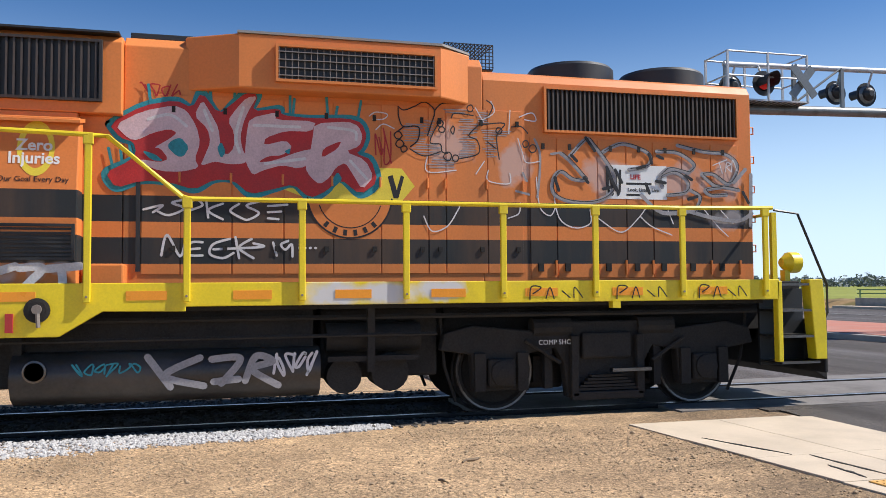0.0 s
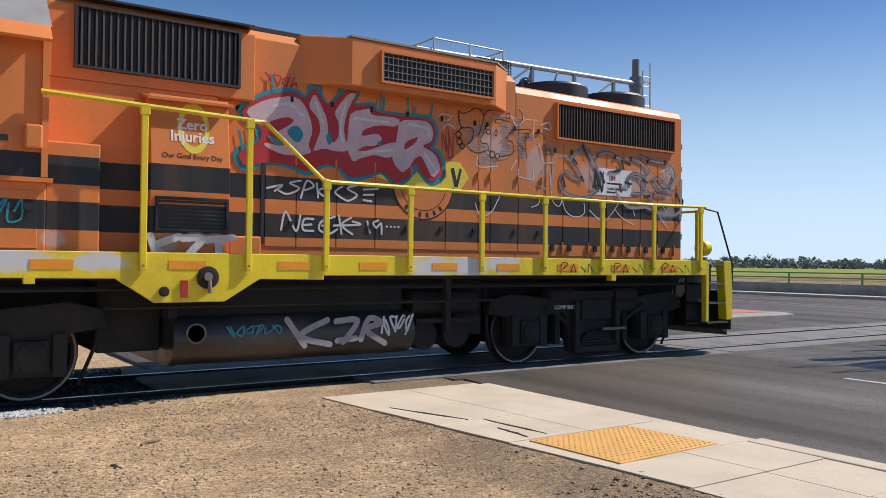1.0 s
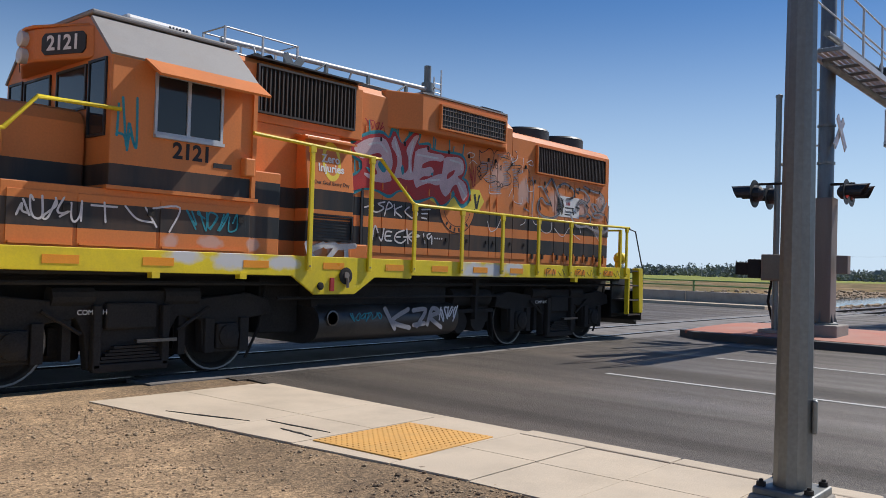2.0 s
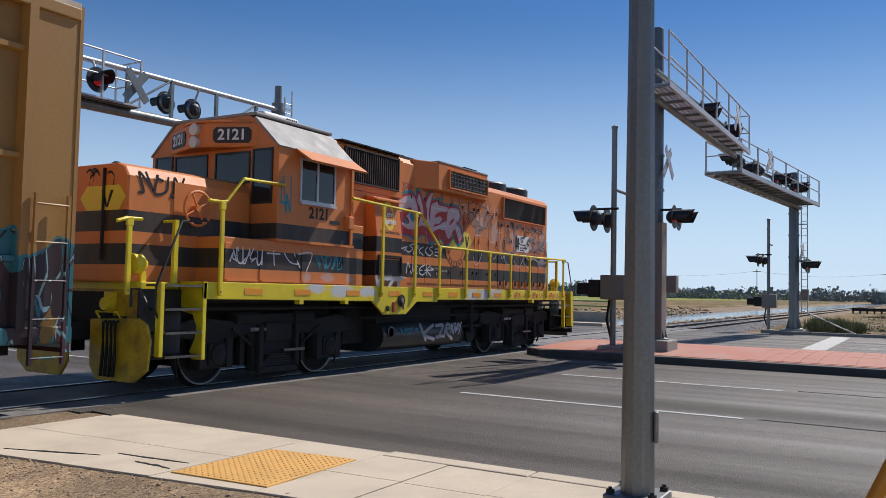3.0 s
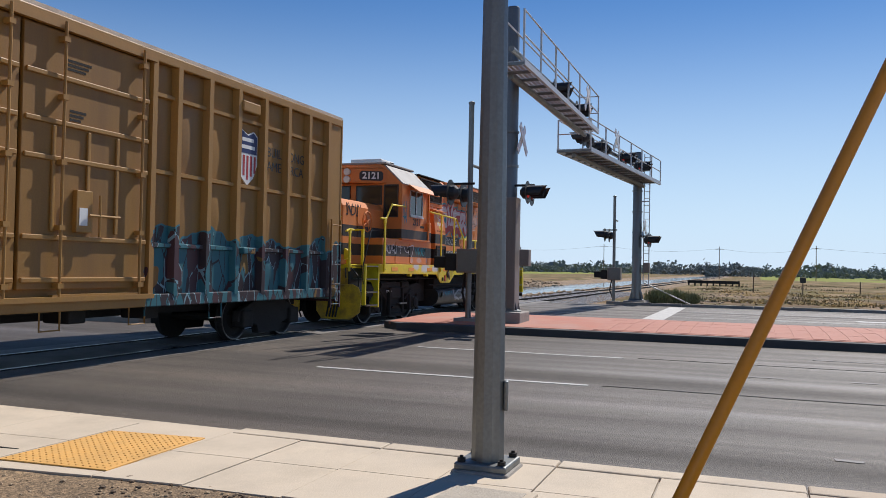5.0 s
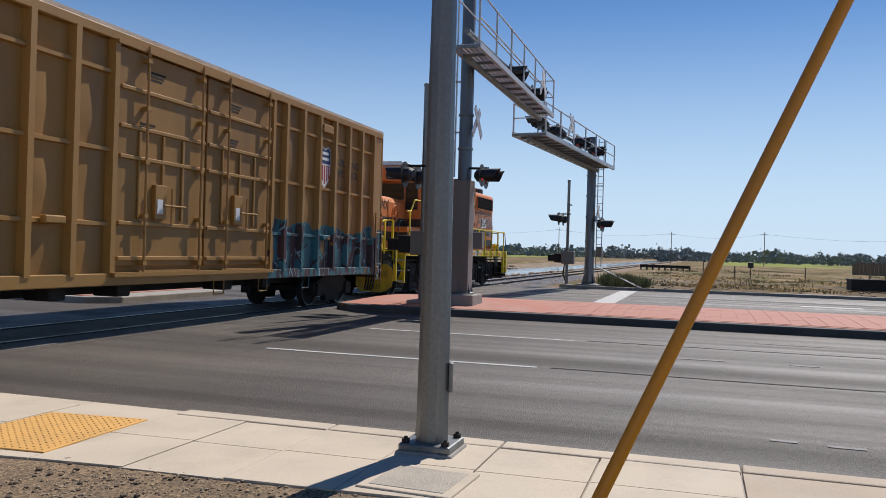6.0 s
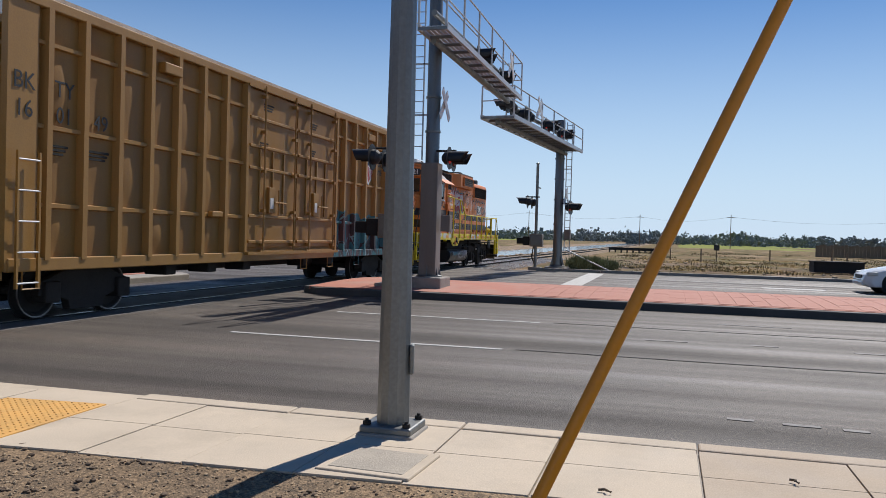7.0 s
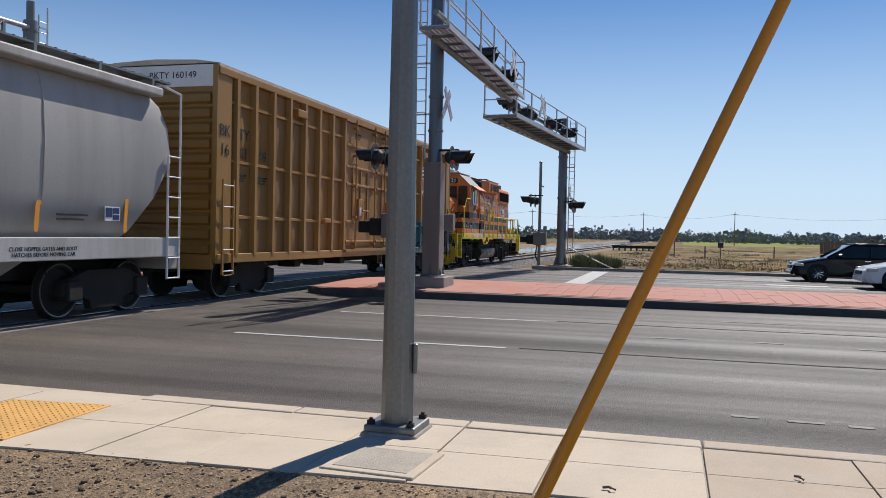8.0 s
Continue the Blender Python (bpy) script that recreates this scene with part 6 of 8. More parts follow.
    ring = [(-6.83 + 0.26 * math.cos(a * math.pi / 10), -1.06, 2.72 + 0.26 * math.sin(a * math.pi / 10)) for a in range(21)]
    wheel.tube(ring, 0.022, 6).rod((-6.83, -0.95, 2.72), (-6.83, -1.08, 2.72), 0.05)
    for k in range(4):
        a = k * math.pi / 2 + 0.5
        wheel.rod((-6.83, -1.06, 2.72), (-6.83 + 0.25 * math.cos(a), -1.06, 2.72 + 0.25 * math.sin(a)), 0.014, 6)
    part("brake_wheel", wheel, M_ORANGE, nose, "round hand brake wheel")
    part("bell", Mesh().lathe([(0.13, 3.27), (0.12, 3.36), (0.04, 3.42)], (-7.4, 0.1, 0), "z", 14), M_BLACK, nose)
    part("nose_door_strap", Mesh().box(-8.06, -8.02, -0.50, -0.47, 1.9, 3.2), M_GRIME, nose)
    # ends, steps, pilots, couplers
    for e, x0, sx in (("long", 6.62, 1), ("short", -7.12, -1)):
        xe = x0 + sx * (0.66 if sx > 0 else 0.74)
        part("end_platform", Mesh().box(min(x0, xe), max(x0, xe), -1.05, 1.05, 1.48, 1.6), M_YELLOW if sx < 0 else M_GRIME, L, bevel=0.01)
        if sx < 0:
            half = [(0.25, 0.42), (0.4, 0.22), (1.2, 0.22), (1.46, 0.4), (1.5, 0.8), (1.42, 1.02), (1.25, 1.1), (0.25, 1.06)]
            pilot = part("pilot", Mesh().prism([(-y, z) for y, z in half], "x", xe - 0.14, xe - 0.09), M_PILOT, L, "worn yellow pilot plate with rusty scrapes", bevel=0.012)
            part("pilot", Mesh().prism(half, "x", xe - 0.14, xe - 0.09), M_PILOT, L, "worn yellow pilot plate with rusty scrapes", bevel=0.012)
            part("end_plate", Mesh().box(xe + 0.0, xe + 0.05, -1.06, 1.06, 1.02, 1.5), M_PILOT, L, "worn yellow end plate", bevel=0.01)
            part("pilot_bracket", Mesh().box(xe - 0.1, xe + 0.3, -1.0, -0.9, 0.5, 1.05).box(xe - 0.1, xe + 0.3, 0.9, 1.0, 0.5, 1.05), M_GRIME, L)
            part("pilot_grab", Mesh().tube([(xe - 0.1, -0.85, 1.08), (xe - 0.16, -0.85, 1.17), (xe - 0.16, -0.4, 1.17), (xe - 0.1, -0.4, 1.08)], 0.018, 6), M_YELLOW, L)
            part("uncoupling_lever", Mesh().tube([(xe - 0.05, -1.38, 1.05), (xe - 0.12, -1.4, 1.3), (xe - 0.08, -1.2, 1.5), (xe - 0.08, -1.02, 1.5), (xe - 0.1, -1.05, 1.25)], 0.02, 6), M_BLACK, L)
            part("hose_socket", Mesh().lathe([(0.09, -0.16), (0.11, -0.04), (0.07, 0.02)], (xe, -0.55, 1.28), "x", 14).box(xe - 0.06, xe + 0.02, -0.62, -0.42, 1.2, 1.45), M_YELLOW, L)
            for k in range(4):
                yk = -0.62 - 0.085 * k
                part("air_hose", Mesh().tube([(xe, yk + 0.05, 1.1), (xe - 0.2, yk, 1.02), (xe - 0.21, yk - 0.02, 0.6), (xe - 0.17, yk + 0.06, 0.28)], 0.024, 6), M_GRIME, pilot)
        else:
            pilot = part("pilot", Mesh().box(min(xe, xe + sx * 0.05), max(xe, xe + sx * 0.05), -1.5, 1.5, 0.42, 1.1).prism([(xe, 0.42), (xe + sx * 0.2, 0.3), (xe + sx * 0.18, 0.7), (xe + sx * 0.05, 1.0)], "y", -1.3, 1.3), M_YELLOW if sx < 0 else M_GRIME, L, "pilot plate", bevel=0.015)
        cp = part("coupler", Mesh().box(min(xe, xe + sx * 0.45), max(xe, xe + sx * 0.45), -0.12, 0.12, 0.75, 1.0).box(min(xe + sx * 0.4, xe + sx * 0.75), max(xe + sx * 0.4, xe + sx * 0.75), -0.2, 0.18, 0.7, 1.05), M_GRIME, L, bevel=0.04)
        for s in (-1, 1):
            ya, yb = min(s * 1.05, s * 1.55), max(s * 1.05, s * 1.55)
            yo = s * 1.5
            if sx > 0:
                part("stair_post", Mesh().box(x0 - 0.05, x0 + 0.02, yo - 0.05, yo + 0.05, 0.58, 1.6), M_YELLOW, L, bevel=0.01)
                st = part("stair_side", Mesh().prism([(xe - 0.16, 0.6), (xe, 0.6), (xe, 1.1), (xe - 0.04, 1.62), (xe - 0.24, 1.62)], "y", -1.55 if s < 0 else 1.38, -1.38 if s < 0 else 1.55), M_YELLOW, L, "yellow stair side plate", bevel=0.01)
            else:
                part("stair_post", Mesh().box(xe - 0.02, xe + 0.05, yo - 0.05, yo + 0.05, 0.58, 1.6), M_YELLOW, L, bevel=0.01)
                st = part("stair_side", Mesh().prism([(s * u, z) for u, z in ((1.55, 0.5), (1.34, 0.5), (1.30, 0.62), (1.40, 0.8), (1.42, 0.98), (1.34, 1.14), (1.06, 1.2), (1.06, 1.62), (1.55, 1.62))], "x", x0, x0 + 0.07), M_YELLOW, L, "yellow stair side plate", bevel=0.01)
            part("step_back", Mesh().box(min(x0, xe), max(x0, xe), s * 1.08 - 0.02, s * 1.08 + 0.02, 0.5, 1.5), M_BLACK, st)
            for k in range(4):
                z = 0.55 + 0.33 * k
                part("tread", Mesh().box(min(x0, xe - sx * 0.1), max(x0, xe - sx * 0.1), min(s * 1.1, s * 1.54), max(s * 1.1, s * 1.54), z, z + 0.03), M_STEEL, st)
            # end rails
            hp = Mesh().tube([(xe - sx * 0.1, s * 1.5, 0.9), (xe + sx * 0.06, s * 1.5, 1.2), (xe + sx * 0.06, s * 1.5, 1.55), (xe - sx * 0.35, s * 1.5, 2.46), (x0 - sx * 0.05, s * 1.52, 2.5)], 0.017, 6)
            part("grab_rail", hp, M_BLACK, L, "black bent grab rail", smooth=True)
            part("corner_post", Mesh().box(xe - sx * 0.5 - 0.035, xe - sx * 0.5 + 0.035, s * 1.2 - 0.03, s * 1.2 + 0.03, 1.6, 2.5), M_YELLOW, L)
        part("end_rail", Mesh().rod((xe - sx * 0.5, -1.2, 2.48), (xe - sx * 0.5, 1.2, 2.48), 0.022), M_YELLOW, L)
        light = part("ditch_light", Mesh().lathe([(0.06, 0), (0.14, sx * 0.1), (0.14, sx * 0.24), (0.1, sx * 0.25)], (xe - sx * 0.2, -0.95, 1.85), "x", 16), M_YELLOW, L, "round yellow ditch light", smooth=True)
        part("bracket", Mesh().box(xe - sx * 0.14 - 0.04, xe - sx * 0.14 + 0.04, -1.0, -0.9, 1.58, 1.75), M_YELLOW, light)
        for k in range(3 if sx > 0 else 0):
            part("air_hose", Mesh().tube([(xe, -0.35 - 0.12 * k, 0.95), (xe + sx * 0.2, -0.36 - 0.12 * k, 0.8), (xe + sx * 0.26, -0.38 - 0.12 * k, 0.5)], 0.025, 6), M_BLACK, pilot)
    # handrails
    for y in (-1.578, 1.578):
        handrail(L, [(-3.68, 3.2), (-2.68, 3.17), (-1.52, 3.14), (-1.34, 3.13), (-0.6, 2.52), (-0.5, 2.5), (0.64, 2.5), (2.93, 2.495), (5.24, 2.5), (6.5, 2.52)],
                 [(-2.68, 3.17), (-1.52, 3.14), (-0.55, 2.5), (0.64, 2.5), (1.79, 2.49), (2.93, 2.49), (4.08, 2.49), (5.23, 2.5), (6.39, 2.51)], y)
        handrail(L, [(-5.5, 3.21), (-6.42, 3.2), (-6.75, 2.82), (-6.85, 2.80), (-7.1, 2.8)], [(-6.83, 2.78)], y)
        handrail(L, [(-8.0, 2.45), (-8.25, 2.45), (-8.4, 2.4)], [(-8.2, 2.45)], y * 0.8)
    # trucks, tank, tanks and pipes
    for x in (4.42, -5.03):
        bogie(L, x, 1.37, 0.5, True)
    tank = part("fuel_tank", Mesh().prism([(-1.12, 0.9), (-1.24, 0.87), (-1.33, 0.79), (-1.365, 0.68), (-1.355, 0.56), (-1.29, 0.44), (-1.16, 0.36), (-1.0, 0.33), (1.0, 0.33), (1.16, 0.36), (1.29, 0.44), (1.355, 0.56), (1.365, 0.68), (1.33, 0.79), (1.24, 0.87), (1.12, 0.9)], "x", -2.28, 0.86), M_TANK, L, "black scuffed fuel tank", smooth=True)
    part("filler_ring", Mesh().lathe([(0.115, -1.37), (0.115, -1.385), (0.095, -1.39), (0.09, -1.37)], (-2.04, 0, 0.72), "y", 24), M_STEEL, tank)
    part("tank_strap", Mesh().box(-2.3, -2.2, -1.2, 1.2, 0.88, 1.35), M_GRIME, tank)
    part("air_reservoir", Mesh().rod((0.95, -1.0, 0.98), (2.05, -1.0, 0.98), 0.17, 14), M_GRIME, L, smooth=True)
    for x, z, r in ((1.15, 0.55, 0.2), (1.68, 0.58, 0.22)):
        part("traction_cover", Mesh().rod((x, -1.15, z), (x, -0.6, z), r, 16), M_GRIME, L, smooth=True)
    part("equipment_block", Mesh().box(0.9, 2.3, -0.9, 0.9, 0.5, 1.32), M_GRIME, L, bevel=0.03)
    part("equipment_block", Mesh().box(-3.0, -2.3, -0.9, 0.9, 0.5, 1.32), M_GRIME, L, bevel=0.03)
    part("tank_hanger", Mesh().box(-2.2, 0.8, -1.1, 1.1, 0.86, 1.34), M_GRIME, L)
    part("valve_bracket", Mesh().box(1.4, 1.48, -1.3, -1.2, 0.6, 1.35).box(0.95, 2.0, -1.25, -1.15, 0.72, 0.78), M_GRIME, L)
    part("pipe_run", Mesh().rod((-7, -1.2, 1.22), (6.5, -1.2, 1.22), 0.03, 6).rod((-3.0, -1.3, 1.02), (2.2, -1.3, 1.02), 0.022, 6), M_GRIME, L)
    return L


def door_unit(parent, x0, x1, y):
    d = part("sliding_door", Mesh().box(x0, x1, y - 0.045, y + 0.02, 1.15, 4.72), M_TAN, parent, "ribbed tan plug door with locking bars", bevel=0.01)
    for z in (1.28, 1.86, 2.95, 3.45, 4.08):
        part("door_rib", Mesh().box(x0 + 0.03, x1 - 0.03, y - 0.085, y - 0.045, z - 0.035, z + 0.035), M_TAN_RIB, d, bevel=0.012)
    for x in (x0 + 0.52, x0 + 1.15, x0 + 1.72):
        part("door_rib", Mesh().box(x - 0.03, x + 0.03, y - 0.08, y - 0.045, 1.95, 3.4), M_TAN_RIB, d, bevel=0.012)
    for x in (x0 + 0.62, x1 - 0.22):
        bar = part("locking_bar", Mesh().rod((x, y - 0.13, 0.98), (x, y - 0.13, 4.85), 0.022, 8), M_TAN_RIB, d)
        for z in (1.2, 2.0, 2.9, 3.8, 4.6):
            part("bar_guide", Mesh().box(x - 0.05, x + 0.05, y - 0.16, y - 0.05, z - 0.035, z + 0.035), M_TAN_RIB, bar)
    part("lock_box", Mesh().box(x0 + 0.9, x0 + 1.2, y - 0.12, y - 0.04, 1.95, 2.55), M_TAN_RIB, d, bevel=0.01)
    part("placard", Mesh().box(x0 + 0.95, x0 + 1.1, y - 0.127, y - 0.119, 2.05, 2.3), M_WHITE, d, "small white placard")
    part("door_handle", Mesh().rod((x0 + 1.3, y - 0.16, 1.9), (x0 + 1.3, y - 0.16, 2.5), 0.02).rod((x0 + 1.1, y - 0.16, 2.2), (x0 + 1.7, y - 0.16, 2.2), 0.02), M_TAN_RIB, d)
    part("rung_step", Mesh().box(x0 + 0.5, x1 - 0.2, y - 0.14, y - 0.06, 1.02, 1.08), M_TAN_RIB, d)
    return d


def build_boxcar():
    B = thing("boxcar", pose(-18.35, RAIL_Y, 0), "tan ribbed high-cube railway boxcar with teal graffiti", "boxcar")
    x0, x1 = -9.12, 9.1
    part("body", Mesh().box(x0 + 0.1, x1 - 0.1, -1.44, 1.44, 1.0, 4.98), M_TAN, B, "weathered tan steel body")
    part("roof", Mesh().prism([(-1.54, 4.94), (-1.54, 5.0), (-1.0, 5.08), (0, 5.12), (1.0, 5.08), (1.54, 5.0), (1.54, 4.94)], "x", x0, x1), M_ROOFTAN, B, "tan roof painted pale for the bright highlight along its edge")
    for i in range(20):
        part("roof_seam", Mesh().box(x0 + 0.4 + 0.92 * i, x0 + 0.46 + 0.92 * i, -1.2, 1.2, 5.0, 5.1), M_TAN_RIB, B)
    rivets = [-15.65, -15.04, -14.2, -13.33, -12.45, -11.58, -10.73, -9.87, -26.71, -25.91, -25.04, -24.18, -23.33, -22.45, -21.58, -20.72]
    for s in (-1, 1):
        a, b = (-1.46, -1.44) if s < 0 else (1.44, 1.46)
        for u in rivets:
            x = u + 18.35
            part("side_post", Mesh().prism([(x - 0.085, s * 1.44), (x - 0.055, s * 1.565), (x + 0.055, s * 1.565), (x + 0.085, s * 1.44)], "z", 1.0, 4.8), M_TAN_RIB, B)
        if s < 0:
            for us in (sorted(v for v in rivets if v < -20), sorted(v for v in rivets if v > -16)):
                for ua, ub in zip(us, us[1:]):
                    for za, zb in ((1.06, 1.8), (1.86, 2.99), (3.05, 4.24), (4.3, 4.78)):
                        g, nx, nz = Mesh(), 10, 14
                        for iz in range(nz + 1):
                            for ix in range(nx + 1):
                                fx, fz = ix / nx, iz / nz
                                xx, zz = ua + 18.35 + 0.07 + (ub - ua - 0.14) * fx, za + (zb - za) * fz
                                dent = 0.022 * math.sin(math.pi * fx) * math.sin(math.pi * fz) * (0.7 + 1.5 * noise.noise(Vector((xx * 1.3, zz * 1.1, 2.0))))
                                g.v.append((xx, -1.441 - dent, zz))
                        g.f = [(a * (nx + 1) + b, a * (nx + 1) + b + 1, (a + 1) * (nx + 1) + b + 1, (a + 1) * (nx + 1) + b) for a in range(nz) for b in range(nx)]
                        part("side_panel", g, M_TAN, B, smooth=True)
        for z in (1.83, 3.02, 4.27):
            for u0, u1 in ((-27.3, -20.72), (-15.65, -9.6)):
                part("belt_rail", Mesh().prism([(s * 1.44, z - 0.045), (s * 1.51, z - 0.03), (s * 1.51, z + 0.03), (s * 1.44, z + 0.045)], "x", u0 + 18.35, u1 + 18.35), M_TAN_RIB, B)
        part("side_sill", Mesh().box(x0, x1, s * 1.5 - 0.05, s * 1.5 + 0.05, 0.84, 1.04), M_TAN_RIB, B, bevel=0.015)
        part("top_chord", Mesh().box(x0, x1, s * 1.5 - 0.053, s * 1.5 + 0.053, 4.78, 4.937), M_TAN_RIB, B, bevel=0.015)
        for u0, u1 in ((x0, x0 + 0.55), (x1 - 0.55, x1)):
            part("corner_plate", Mesh().box(u0, u1, s * 1.49 - 0.03, s * 1.49 + 0.03, 1.04, 4.78), M_TAN_RIB, B)
        lad = part("side_ladder", Mesh().box(x0 + 0.08, x0 + 0.12, s * 1.6 - 0.02, s * 1.6 + 0.02, 0.6, 2.6).box(x0 + 0.5, x0 + 0.54, s * 1.6 - 0.02, s * 1.6 + 0.02, 0.6, 2.6), M_TAN_RIB, B)
        lad2 = part("side_ladder", Mesh().box(x1 - 0.12, x1 - 0.08, s * 1.6 - 0.02, s * 1.6 + 0.02, 0.6, 2.6).box(x1 - 0.54, x1 - 0.5, s * 1.6 - 0.02, s * 1.6 + 0.02, 0.6, 2.6), M_TAN_RIB, B)
        for k in range(5):
            z = 0.68 + 0.45 * k
            part("rung", Mesh().rod((x0 + 0.1, s * 1.61, z), (x0 + 0.52, s * 1.61, z), 0.014, 6), M_WHITE if s < 0 else M_TAN_RIB, lad)
            part("rung", Mesh().rod((x1 - 0.1, s * 1.61, z), (x1 - 0.52, s * 1.61, z), 0.014, 6), M_TAN_RIB, lad2)
        part("door_track", Mesh().box(-2.4, 2.7, s * 1.58 - 0.06, s * 1.58 + 0.06, 0.98, 1.05), M_TAN_RIB, B)
        part("upper_track", Mesh().box(-2.4, 2.7, s * 1.56 - 0.04, s * 1.56 + 0.04, 4.74, 4.8), M_TAN_RIB, B)
    door_unit(B, -2.28, 0.14, -1.48)
    door_unit(B, 0.2, 2.6, -1.48)
    for u, z in ((-13.0, 4.52), (-23.6, 4.5)):
        part("vent_box", Mesh().box(u + 18.35 - 0.28, u + 18.35 + 0.28, -1.6, -1.44, z - 0.1, z + 0.1), M_TAN_RIB, B, bevel=0.02)
    for u, z in ((-22.0, 1.85), (-13.0, 1.8)):
        part("hand_hold", Mesh().box(u + 18.35 - 0.2, u + 18.35 + 0.2, -1.62, -1.5, z - 0.06, z + 0.06), M_TAN_RIB, B, bevel=0.02)
    # ends with deep corrugations
    for e, s in ((x0, -1), (x1, 1)):
        end = part("end_wall", Mesh().box(min(e, e - s * 0.1), max(e, e - s * 0.1), -1.5, 1.5, 0.9, 5.0), M_TAN, B, "corrugated tan end wall")
        for k in range(11):
            z = 1.0 + 0.315 * k
            part("corrugation", Mesh().prism([(e, z), (e + s * 0.07, z + 0.05), (e + s * 0.07, z + 0.2), (e, z + 0.27)], "y", -1.36, 1.36), M_TAN, end)
        part("end_band", Mesh().box(min(e, e + s * 0.03), max(e, e + s * 0.03), -1.48, 1.48, 4.52, 4.97), M_WHITE, end, "white upper end band")
        for q in (-1.475, 1.475):
            part("corner_post", Mesh().box(min(e, e + s * 0.05), max(e, e + s * 0.05), q - 0.055, q + 0.055, 0.85, 4.97), M_TAN_RIB, end)
        part("coupler", Mesh().box(min(e, e + s * 0.5), max(e, e + s * 0.5), -0.13, 0.13, 0.72, 0.98), M_GRIME, B, bevel=0.03)
        part("end_sill", Mesh().box(min(e, e + s * 0.12), max(e, e + s * 0.12), -1.45, 1.45, 0.72, 1.02), M_TAN_RIB, B)
    lettering("reporting_mark", "BKTY 160149", 0.2, pose(x0 - 0.034, -0.45, 4.76, 90, 0, -90), M_BLACK, B)
    y = -1.479
    for u, z, tx in ((-27.2, 3.62, "BK"), (-26.32, 3.62, "TY"), (-27.2, 3.22, "16"), (-26.32, 3.22, "01"), (-25.47, 3.22, "49")):
        lettering("reporting_mark", tx, 0.36, facing_near(u + 18.35, y if u > -27 else -1.53, z), M_BLACK, B)
    for u, z, tx in ((-12.02, 3.78, "BUIL"), (-11.15, 3.78, "DNG"), (-12.02, 3.5, "AME"), (-11.15, 3.5, "RCA")):
        lettering("slogan", tx, 0.27, facing_near(u + 18.35, y, z), M_BLACK, B)
    lettering("slogan", "I I", 0.27, facing_near(-11.58 + 18.35, -1.55, 3.64), M_TAN, B)
    # shield emblem
    sh = [(-0.32, 0.42), (-0.2, 0.5), (0, 0.42), (0.2, 0.5), (0.32, 0.42), (0.32, -0.15), (0.2, -0.4), (0, -0.55), (-0.2, -0.4), (-0.32, -0.15)]
    sx = -12.95 + 18.35
    em = part("shield_emblem", Mesh().prism([(sx + a, 3.6 + b) for a, b in sh], "y", -1.476, -1.438), M_WHITE, B, "red, white and blue shield emblem")
    part("blue_field", Mesh().prism([(sx + a * 0.94, 3.6 + b * 0.95) for a, b in sh[:5]] + [(sx + 0.3, 3.66), (sx - 0.3, 3.66)], "y", -1.48, -1.476), M_BLUE, em)
    for k in range(5):
        x = sx - 0.24 + 0.12 * k
        part("red_bar", Mesh().box(x - 0.03, x + 0.03, -1.48, -1.476, 3.16 + 0.14 * abs(k - 2) / 2, 3.62), M_SHIELDR, em)
    for z, w in ((3.92, 0.38), (3.78, 0.46)):
        part("letter_bar", Mesh().box(sx - w / 2, sx + w / 2, -1.483, -1.48, z - 0.035, z + 0.035), M_WHITE, em)
    # grey stencil blocks that cannot be read
    for u, z, w in ((-19.7, 4.45, 0.5), (-17.2, 4.35, 0.45), (-17.2, 3.65, 0.3), (-26.5, 2.75, 0.55), (-25.5, 2.75, 0.5), (-19.9, 3.55, 0.4)):
        for k in range(3):
            part("stencil_bar", Mesh().box(u + 18.35 - w / 2, u + 18.35 + w / 2 - 0.05 * k, -1.5285 if -20.6 < u < -15.8 else -1.478, -1.52 if -20.6 < u < -15.8 else -1.438, z - 0.06 * k - 0.018, z - 0.06 * k + 0.018), M_GRIME, B)
    for u in (-11.4, -25.2):
        bogie(B, u + 18.35, 0.88, 0.44, False)
    part("centre_sill", Mesh().box(x0, x1, -0.35, 0.35, 0.62, 1.0), M_GRIME, B)
    for u in (-21.5, -20.0, -16.8, -15.2, -23.0):
        part("underframe_gear", Mesh().box(u + 18.2, u + 18.55, -1.2, -0.7, 0.62, 0.86), M_GRIME, B, bevel=0.03)
    part("brake_pipe", Mesh().rod((-7, -0.9, 0.8), (7, -0.9, 0.8), 0.03, 6), M_GRIME, B)
    for u in (-27.0, -17.6, -15.9, -13.9):
        part("stirrup", Mesh().tube([(u + 18.2, -1.5, 0.86), (u + 18.2, -1.5, 0.58), (u + 18.55, -1.5, 0.58), (u + 18.55, -1.5, 0.86)], 0.016, 6), M_TAN_RIB, B)
    return B


